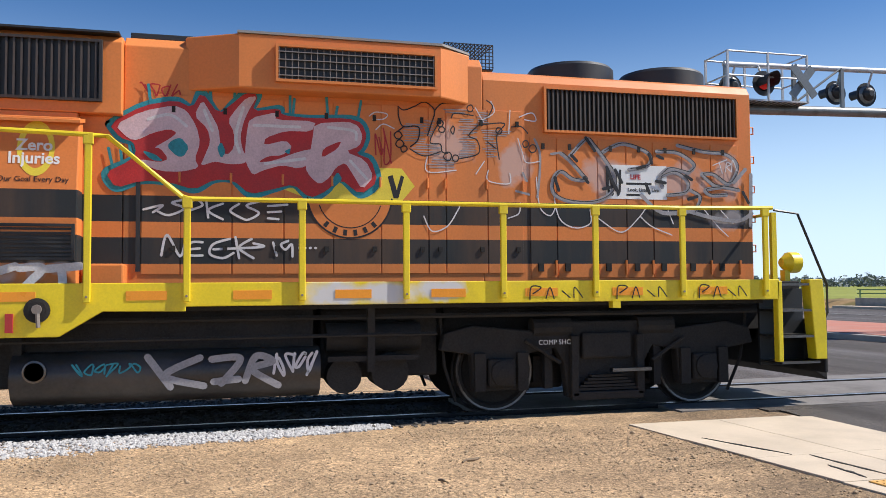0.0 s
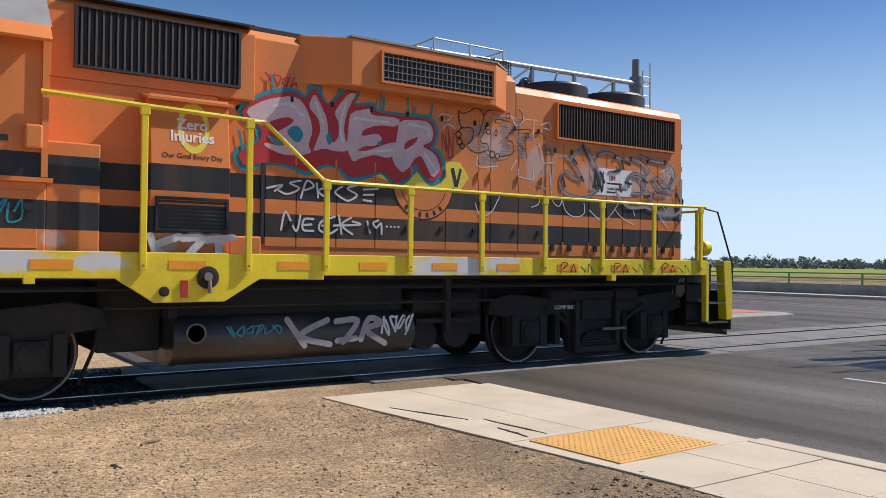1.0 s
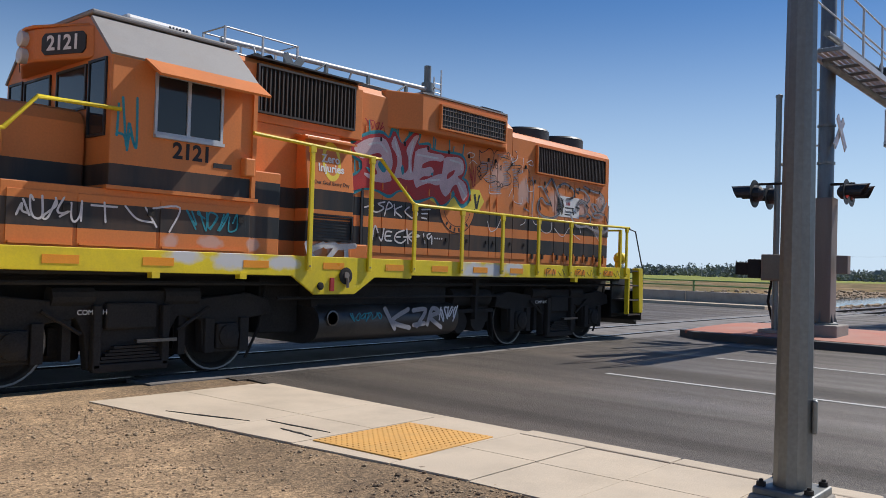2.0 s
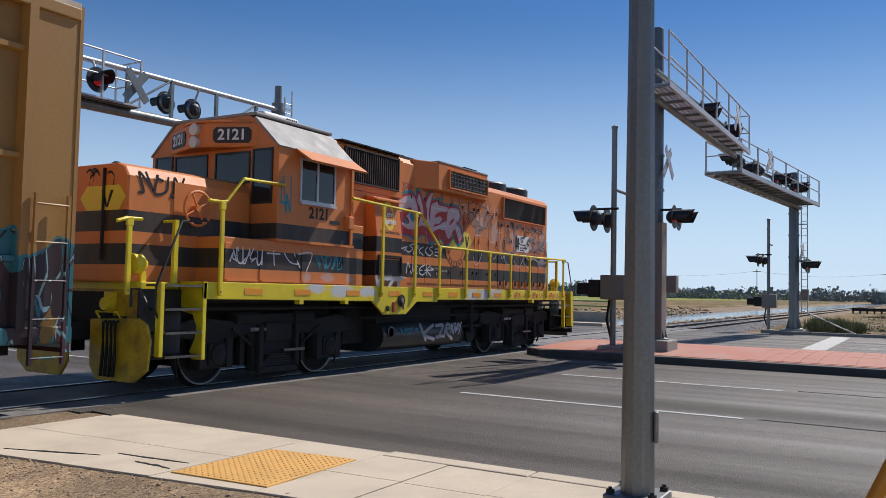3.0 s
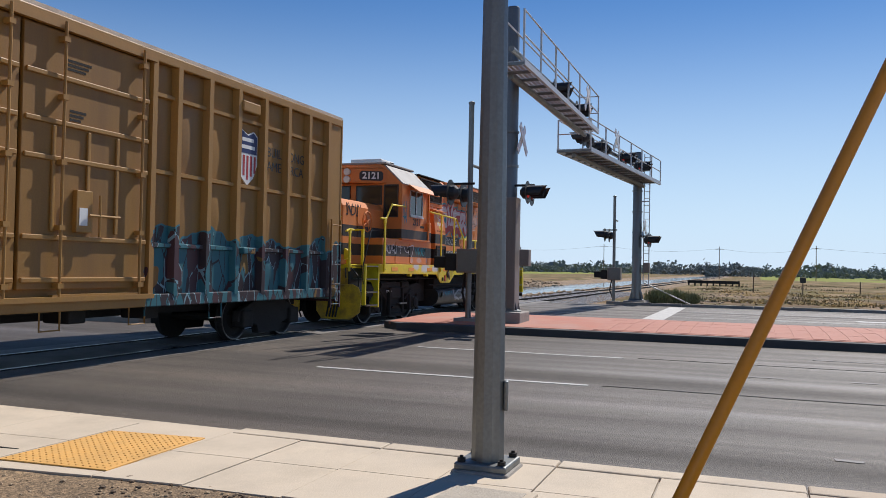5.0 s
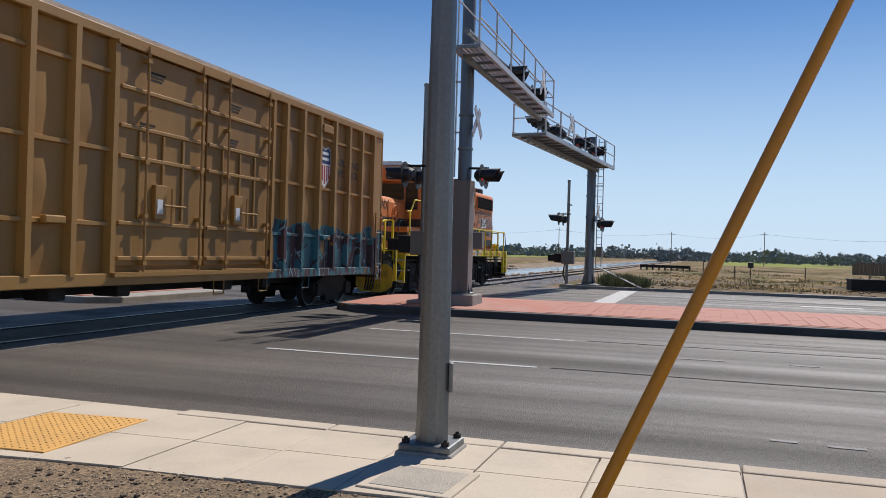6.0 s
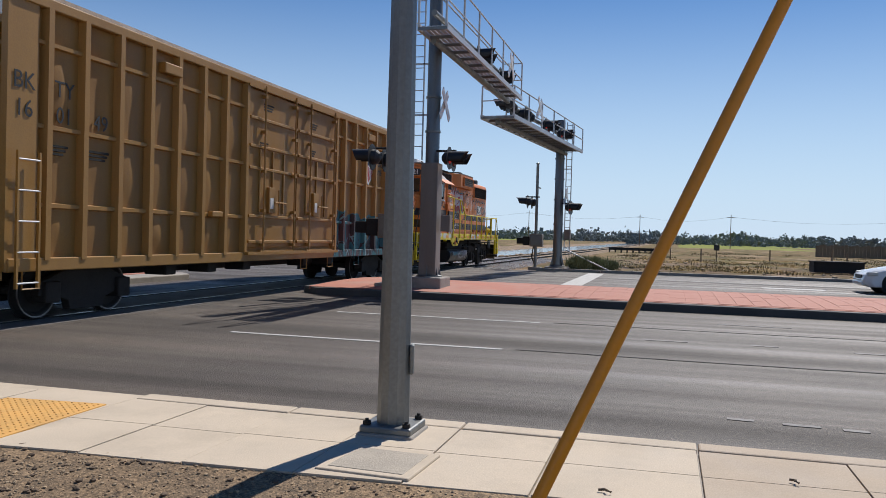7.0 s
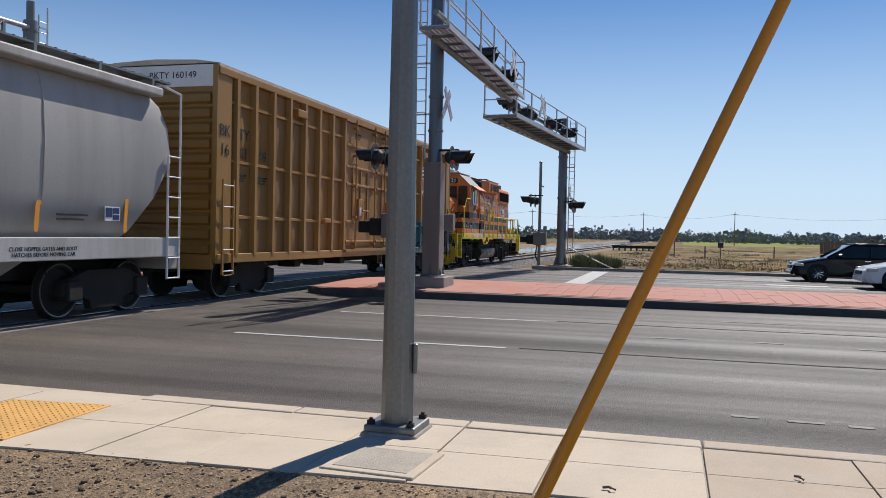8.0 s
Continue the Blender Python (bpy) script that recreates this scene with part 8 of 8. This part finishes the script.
    blots = [[(4.26, 3.44), (4.38, 3.28)], [(4.06, 3.21), (4.13, 3.14)], [(4.23, 2.93), (4.28, 2.87)], [(4.66, 3.04), (4.75, 2.88)], [(5.09, 2.87), (5.14, 2.75)], [(5.24, 2.91), (5.37, 2.89)], [(5.7, 2.68), (5.83, 2.72)], [(5.26, 3.24), (5.34, 3.21)], [(6.52, 2.79), (6.6, 2.65)], [(4.54, 3.07), (4.67, 2.78)], [(5.14, 3.26), (5.18, 3.14)], [(4.97, 3.07), (5.08, 3.1)], [(5.67, 2.99), (5.76, 2.94)], [(4.49, 2.79), (4.64, 2.83)], [(3.83, 2.92), (3.88, 2.76)]]
    loops = [[(3.59, 2.92), (3.63, 2.55), (3.77, 2.44), (3.85, 2.57)], [(3.81, 2.76), (3.89, 2.41), (4.1, 2.29), (4.31, 2.35), (4.31, 2.52)], [(4.43, 2.41), (4.73, 2.24), (4.95, 2.39), (5.12, 2.59)], [(5.01, 2.45), (5.17, 2.32), (5.46, 2.21)], [(5.94, 2.55), (6.14, 2.33), (6.29, 2.2)], [(6.19, 2.54), (6.37, 2.37)], [(5.41, 2.53), (5.48, 2.36)], [(3.21, 2.4), (3.35, 2.46), (3.37, 2.59)], [(2.14, 2.41), (2.24, 2.23), (2.43, 2.29), (2.56, 2.48), (2.59, 2.54)]]
    small_tag = [[(6.07, 3.14), (6.28, 3.22)], [(6.17, 3.17), (6.21, 3.04)], [(6.26, 3.06), (6.28, 3.18), (6.34, 3.16), (6.28, 3.12), (6.35, 3.06)], [(6.35, 3.06), (6.37, 3.22), (6.43, 3.08)]]
    spikes = [[(-1.33, 3.35), (-1.32, 3.73)], [(-1.28, 3.26), (-1.38, 3.51)], [(-0.98, 3.59), (-1.01, 3.84)], [(-0.48, 3.64), (-0.47, 3.82)], [(-0.32, 3.52), (-0.35, 3.88)], [(-0.08, 3.63), (-0.07, 3.91)], [(0.55, 3.59), (0.55, 3.81)], [(0.58, 3.56), (0.6, 3.76)], [(0.99, 3.53), (0.97, 3.83)], [(1.07, 3.52), (1.1, 3.69)], [(1.33, 3.48), (1.38, 3.77)], [(-1.37, 2.88), (-1.42, 3.11)], [(-1.28, 2.94), (-1.3, 3.16)], [(-1.19, 3.07), (-1.23, 3.34)]]

    def flat(name, outline, dy, mat, label, parent=loco):
        return part(name, Mesh().prism(curve_outline(outline), "y", y - dy - 0.0012, y - dy), mat, parent, label)
    sprayed_lines("graffiti_glow", loco, [silhouette + silhouette[:1]], 0.085, y - 0.0006, M_SPRAYT, "teal sprayed halo of a large graffiti piece")
    sprayed_lines("graffiti_spike", loco, spikes, 0.032, y - 0.0022, M_SPRAYT, "teal sprayed drips and spikes")
    piece = flat("graffiti_shadow", silhouette, 0.0085, M_SPRAYR, "dark red sprayed block shadow of large letters")
    for i, q in enumerate(letters):
        flat("graffiti_letter", q, 0.0105 + 0.0006 * i, M_SPRAYP, "pale pink sprayed letter", piece)
    flat("graffiti_counter", [(0.93, 3.19), (1.15, 3.29), (1.1, 3.19), (0.91, 3.07)], 0.0145, M_SPRAYR, "red sprayed counter", piece)
    for q in counters:
        flat("graffiti_counter", q, 0.0145, M_SPRAYT, "teal sprayed counter", piece)
    sprayed_lines("graffiti_accent", loco, worn, 0.035, y - 0.0135, M_SPRAYW, "white highlights sprayed on the letters")
    # railroad emblem, as plain shapes
    hx = [(0.42, 2.72), (0.85, 2.56), (1.84, 2.55), (2.03, 2.77), (1.87, 2.98), (1.5, 2.98), (0.62, 2.9)]
    lg = part("emblem", Mesh().prism(hx, "y", y - 0.0004, y + 0.004), M_LOGOY, loco, "yellow arrow-shaped emblem")
    part("emblem_mark", Mesh().prism([(1.70, 2.88), (1.76, 2.90), (1.81, 2.72), (1.86, 2.9), (1.9, 2.88), (1.83, 2.62), (1.77, 2.62)], "y", y - 0.0012, y), M_SPRAYK, lg)
    ring = Mesh()
    stroke(ring, [(1.25 + 0.5 * math.cos(a), 2.64 + 0.5 * math.sin(a)) for a in [math.pi * (1.02 + 0.96 * i / 14) for i in range(15)]], 0.02, y - 0.0012)
    stroke(ring, [(1.25 + 0.38 * math.cos(a), 2.64 + 0.38 * math.sin(a)) for a in [math.pi * (1.1 + 0.8 * i / 14) for i in range(15)]], 0.012, y - 0.0012)
    part("emblem_ring", ring, M_SPRAYK, lg)
    ringo = Mesh().prism([(1.25 + 0.49 * math.cos(math.pi + math.pi * i / 20), 2.6 + 0.46 * math.sin(math.pi + math.pi * i / 20)) for i in range(21)], "y", y - 0.0002, y + 0.004)
    part("emblem_disc", ringo, M_ORANGE, lg)
    for k in range(6):
        a = math.pi * (1.28 + 0.088 * k)
        part("letter_bar", Mesh().box(-0.022, 0.022, -0.0008, 0.0004, -0.035, 0.035), M_SPRAYK, lg).matrix_basis = pose(1.25 + 0.44 * math.cos(a), y - 0.0012, 2.64 + 0.44 * math.sin(a), 0, -math.degrees(a + math.pi / 2), 0)
    # white hand tags on the black stripes
    neck = [[(-0.86, 1.93), (-0.80, 2.16), (-0.66, 1.92), (-0.60, 2.12)], [(-0.42, 2.08), (-0.55, 2.07), (-0.56, 1.94), (-0.42, 1.93)], [(-0.55, 2.0), (-0.45, 2.01)],
            [(-0.12, 2.12), (-0.3, 2.06), (-0.34, 1.95), (-0.2, 1.9), (-0.08, 1.96)], [(-0.06, 2.14), (-0.02, 1.9)], [(0.12, 2.12), (-0.02, 2.02), (0.14, 1.9)], [(-0.3, 2.0), (0.24, 2.03), (0.14, 2.07)],
            [(0.36, 2.08), (0.40, 1.93)], [(0.53, 2.1), (0.45, 2.06), (0.5, 2.0), (0.57, 2.06), (0.58, 1.92)]]
    sprayed_lines("white_tag", loco, neck, 0.028, y - 0.0006, M_SPRAYW, "white sprayed hand tag")
    sprayed_lines("white_tag", loco, [[(0.66 + 0.06 * k, 2.02), (0.667 + 0.06 * k, 2.02)] for k in range(4)], 0.03, y - 0.0006, M_SPRAYW, "white sprayed dots")
    sprayed_lines("white_tag", loco, [[(-1.05, 2.44), (-0.85, 2.49), (-0.95, 2.41)], [(-0.6, 2.56), (-0.75, 2.52), (-0.62, 2.46), (-0.78, 2.38), (-0.9, 2.42)], [(-0.6, 2.34), (-0.52, 2.56), (-0.42, 2.5), (-0.55, 2.44)], [(-0.38, 2.54), (-0.36, 2.36)], [(-0.2, 2.52), (-0.36, 2.44), (-0.2, 2.34)],
                                  [(-0.02, 2.52), (-0.12, 2.44), (0.0, 2.36)], [(0.2, 2.55), (0.06, 2.5), (0.2, 2.42), (0.08, 2.34), (0.0, 2.36)], [(0.3, 2.5), (0.52, 2.52)], [(0.3, 2.43), (0.45, 2.44)], [(0.3, 2.36), (0.42, 2.35)]], 0.026, y - 0.0006, M_SPRAYW, "white sprayed hand tag")
    # grey, white and black throw-ups
    sprayed_lines("throw_up", loco, white_outline, 0.014, y - 0.0006, M_SPRAYW, "thin white sprayed outline")
    sprayed_lines("throw_up", loco, white_drop, 0.03, y - 0.0010, M_SPRAYG, "grey sprayed drip line")
    hz = Mesh()
    for xa, xb, za, zb_ in hatched:
        k = 0
        while za + 0.03 * k < zb_:
            zz = za + 0.03 * k + rnd.uniform(-0.006, 0.006)
            stroke(hz, [(xa + rnd.uniform(-0.03, 0.03), zz), (xb + rnd.uniform(-0.03, 0.03), zz + rnd.uniform(-0.008, 0.008))], 0.012, y - 0.0006, False)
            k += 1
    tagged(part("white_hatching", hz, M_SPRAYG, loco), "pale sprayed hatching inside outlined letters", kind="stuff")
    sprayed_lines("throw_up", loco, black_outline, 0.015, y - 0.0070, M_SPRAYK, "black outline of a throw-up")
    sprayed_lines("throw_up", loco, grey_letters, 0.052, y - 0.0080, M_SPRAYG, "broad grey sprayed letters")
    sprayed_lines("throw_up", loco, [[(u + 0.018, v + 0.014) for u, v in l] for l in grey_letters[:9]], 0.010, y - 0.0150, M_SPRAYK, "thin black edge of grey letters")
    sprayed_lines("throw_up", loco, blots, 0.042, y - 0.0160, M_SPRAYK, "black sprayed blots")
    sprayed_lines("throw_up", loco, small_tag, 0.014, y - 0.0230, M_SPRAYW, "small white hand tag")
    sprayed_lines("white_loop", loco, loops, 0.016, y - 0.0010, M_SPRAYW, "white looping line across the stripes")
    sprayed_lines("red_tag", loco, scribble(rnd, -1.1, -0.65, 3.72, 3.86, 4, 5) + scribble(rnd, 1.55, 1.75, 3.0, 3.45, 2, 6), 0.016, y - 0.0008, M_SPRAYR, "thin red hand tag")
    # safety placard
    pl = part("placard", Mesh().box(4.54, 5.4, y - 0.001, y + 0.004, 2.67, 3.11), M_WHITE, loco, "white paper placard, partly sprayed over")
    lettering("words", "LIFE", 0.085, facing_near(4.95, y - 0.002, 2.955), M_SHIELDR, pl, bold=0.003)
    lettering("words", "Look, Listen, Live", 0.062, facing_near(5.06, y - 0.002, 2.79), M_SPRAYK, pl, bold=0.001)
    for z, w in ((2.87, 0.36), (2.725, 0.2)):
        part("letter_bar", Mesh().box(4.82, 4.82 + w, y - 0.002, y - 0.001, z - 0.014, z + 0.014), M_SPRAYK, pl)
    sprayed_lines("black_tag", loco, scribble(rnd, 4.52, 4.75, 2.72, 3.05, 2, 5), 0.03, y - 0.003, M_SPRAYK, "black marker tag over the placard")
    # slogan on the blower housing
    def zb(z):
        return float(np.interp(z, [2.6, 3.38], [-1.3415, -1.2415]))
    tilt = -math.degrees(math.atan(0.1 / 0.78))
    zero = Mesh()
    n = 28
    for i in range(n):
        a0, a1 = 2 * math.pi * i / n, 2 * math.pi * (i + 1) / n
        q = [(-2.075 + r * 0.18 * math.cos(a), 3.03 + r * 0.295 * math.sin(a)) for r, a in ((1.0, a0), (1.0, a1), (0.72, a1), (0.72, a0))]
        zero.add([(u, zb(z) - 0.001, z) for u, z in q], [(0, 1, 2, 3)])
    part("slogan_zero", zero, M_LOGOY, loco, "yellow oval zero")
    for tx, z, size, mat in (("Zero", 3.06, 0.17, M_WHITE), ("Injuries", 2.92, 0.17, M_WHITE), ("Our Goal Every Day", 2.70, 0.082, M_SPRAYK)):
        lettering("slogan", tx, size, pose(-2.09, zb(z) - 0.002, z, 90 + tilt, 0, 0), mat, loco, depth=0.0008, bold=0.004 if size > 0.1 else 0.0)
    # cab lettering and tags
    lettering("road_number", "2121", 0.27, facing_near(-4.52, -1.505, 2.83), M_SPRAYK, loco, bold=0.008)
    part("model_bar", Mesh().box(-4.22, -3.95, -1.507, -1.50, 2.69, 2.75), M_SPRAYK, loco)
    sprayed_lines("white_tag", loco, scribble(rnd, -6.55, -5.85, 1.9, 2.16, 5, 6) + [[(-5.75, 2.1), (-5.45, 2.1)], [(-5.6, 2.14), (-5.58, 1.92)], [(-5.35, 2.12), (-5.2, 1.98), (-5.0, 1.95)], [(-5.1, 2.12), (-4.95, 1.9)], [(-5.0, 2.12), (-4.65, 2.15), (-4.78, 1.85)]], 0.024, -1.474, M_SPRAYW, "white sprayed hand tag")
    sprayed_lines("blue_tag", loco, scribble(rnd, -4.55, -3.8, 1.9, 2.12, 5, 6), 0.022, -1.474, M_SPRAYT, "blue sprayed hand tag")
    sprayed_lines("blue_tag", loco, scribble(rnd, -5.5, -5.25, 2.75, 3.4, 2, 7), 0.03, -1.503, M_SPRAYT, "faint teal tag on the cab")
    sprayed_lines("black_tag", loco, scribble(rnd, -7.85, -7.0, 2.85, 3.15, 3, 6), 0.04, -0.956, M_SPRAYK, "black sprayed tag on the nose")
    em2 = part("emblem", Mesh().prism([(-0.95 + 0.02, 2.78), (-0.8, 2.6), (-0.1, 2.6), (0.05, 2.78), (-0.1, 2.95), (-0.8, 2.95)], "x", -8.03, -8.02), M_LOGOY, loco, "yellow arrow-shaped emblem")
    part("emblem_mark", Mesh().prism([(-0.62, 2.88), (-0.55, 2.68), (-0.48, 2.88), (-0.42, 2.88), (-0.53, 2.64), (-0.57, 2.64), (-0.68, 2.88)], "x", -8.034, -8.03), M_SPRAYK, em2)
    tag = Mesh()
    for k in range(8):
        a, b = rnd.uniform(-0.8, -0.1), rnd.uniform(3.0, 3.14)
        for i in range(5):
            t0, t1 = i * 0.6 + k, (i + 1) * 0.6 + k
            p, q = (a + 0.1 * math.cos(t0), b + 0.12 * math.sin(t0)), (a + 0.1 * math.cos(t1), b + 0.12 * math.sin(t1))
            tag.add([(-8.026, p[0], p[1]), (-8.026, q[0], q[1]), (-8.026, q[0], q[1] - 0.035), (-8.026, p[0], p[1] - 0.035)], [(0, 1, 2, 3)])
    part("black_tag", tag, M_SPRAYK, loco)
    sprayed_lines("black_tag", loco, [p for x in (3.25, 4.35, 5.45) for p in ([(x, 1.4), (x + 0.02, 1.55), (x + 0.14, 1.54), (x + 0.04, 1.47)], [(x + 0.2, 1.41), (x + 0.25, 1.54), (x + 0.3, 1.41)], [(x + 0.4, 1.5), (x + 0.5, 1.42)], [(x + 0.55, 1.42), (x + 0.56, 1.54), (x + 0.66, 1.42)])], 0.015, -1.564, M_SPRAYK, "black marker tag on the sill")
    sprayed_lines("white_tag", loco, [[(-2.55, 1.8), (-2.46, 1.54)], [(-2.24, 1.8), (-2.5, 1.68), (-2.3, 1.53)], [(-2.2, 1.78), (-1.98, 1.78), (-2.14, 1.58), (-1.94, 1.58)], [(-1.95, 1.77), (-1.62, 1.8)], [(-1.8, 1.78), (-1.78, 1.56)]], 0.085, -1.353, M_SPRAYW, "faded white sprayed letters")
    # tank lettering
    sprayed_lines("white_tag", loco, [[(-0.95, 0.84), (-0.72, 0.52)], [(-0.42, 0.82), (-0.78, 0.64), (-0.38, 0.52)], [(-0.3, 0.80), (0.0, 0.80), (-0.2, 0.54)], [(-0.28, 0.56), (-0.02, 0.58)], [(0.05, 0.56), (0.16, 0.82), (0.34, 0.76), (0.12, 0.68), (0.4, 0.5)]], 0.075, -1.368, M_SPRAYG, "broad white sprayed letters on the tank")
    sprayed_lines("white_tag", loco, scribble(rnd, 0.35, 0.82, 0.6, 0.84, 4, 6), 0.03, -1.369, M_SPRAYW, "white hand tag on the tank")
    sprayed_lines("blue_tag", loco, scribble(rnd, -1.7, -1.0, 0.66, 0.78, 6, 5), 0.018, -1.369, M_SPRAYT, "small blue tag on the tank")
    for x in (3.77, -5.45):
        lettering("stencil", "COMP SHOES", 0.085, facing_near(x, -1.135, 0.87), M_WHITE, loco)
    # rust and orange drips on the hopper
    for x in (4.9, 7.0):
        sprayed_lines("orange_drip", hopper, [[(x, 1.5), (x + 0.03, 1.85), (x + 0.06, 2.15 if x > 6 else 1.9)]], 0.09, -1.478 if x < 6 else -1.44, M_AMBER, "orange sprayed streak")

# ---- build ----
build_ground()
build_road()
build_parapet()
build_track()
build_island()
build_near_pole()
build_signals()
build_distance()
loco = build_locomotive()
boxcar = build_boxcar()
hopper = build_hopper()
white_car = build_car("white_sedan", pose(30.4, -6.0, 0), M_CARWHITE, "white sedan waiting at the crossing", False)
black_car = build_car("black_car", pose(34.9, -6.0, 0), M_CARBLACK, "glossy black sedan with silver wheels rolling up to the crossing", True)
build_graffiti()
build_sidewalk()
build_stones()


# ---- movement ----
def gone(t):
    """How far the train has rolled since the start, in metres."""
    return -0.003548 * t ** 3 + 0.07289 * t ** 2 + 4.9592 * t - 0.03


def white_at(t):
    return -6.05 - 0.13 * (8.0 - t) - 0.012 * (8.0 - t) ** 2


def black_at(t):
    return -4.46 - 3.2 * (8.0 - t) - 0.2 * (8.0 - t) ** 2


def motions():
    half = [0.5 * k for k in range(17)]
    for ob, x in ((loco, 0.0), (boxcar, -18.35), (hopper, -37.3)):
        walk(ob, [(t, pose(x + gone(t), RAIL_Y, 0)) for t in half])
    tenth = [0.1 * k for k in range(81)]
    for w, x, r in WHEELS:
        walk(w, [(t, pose(x, 0, r + 0.02, 0, math.degrees(gone(t) / r), 0)) for t in tenth])
    for ob, x, at in ((white_car, 30.4, white_at), (black_car, 34.9, black_at)):
        walk(ob, [(t, pose(x, at(t), 0)) for t in half])
    for w, car, x, y in CAR_WHEELS:
        at = white_at if car == white_car else black_at
        walk(w, [(t, pose(x, y, 0.33, -math.degrees(at(t) / 0.33), 0, 0)) for t in [0.05 * k for k in range(161)]])


motions()
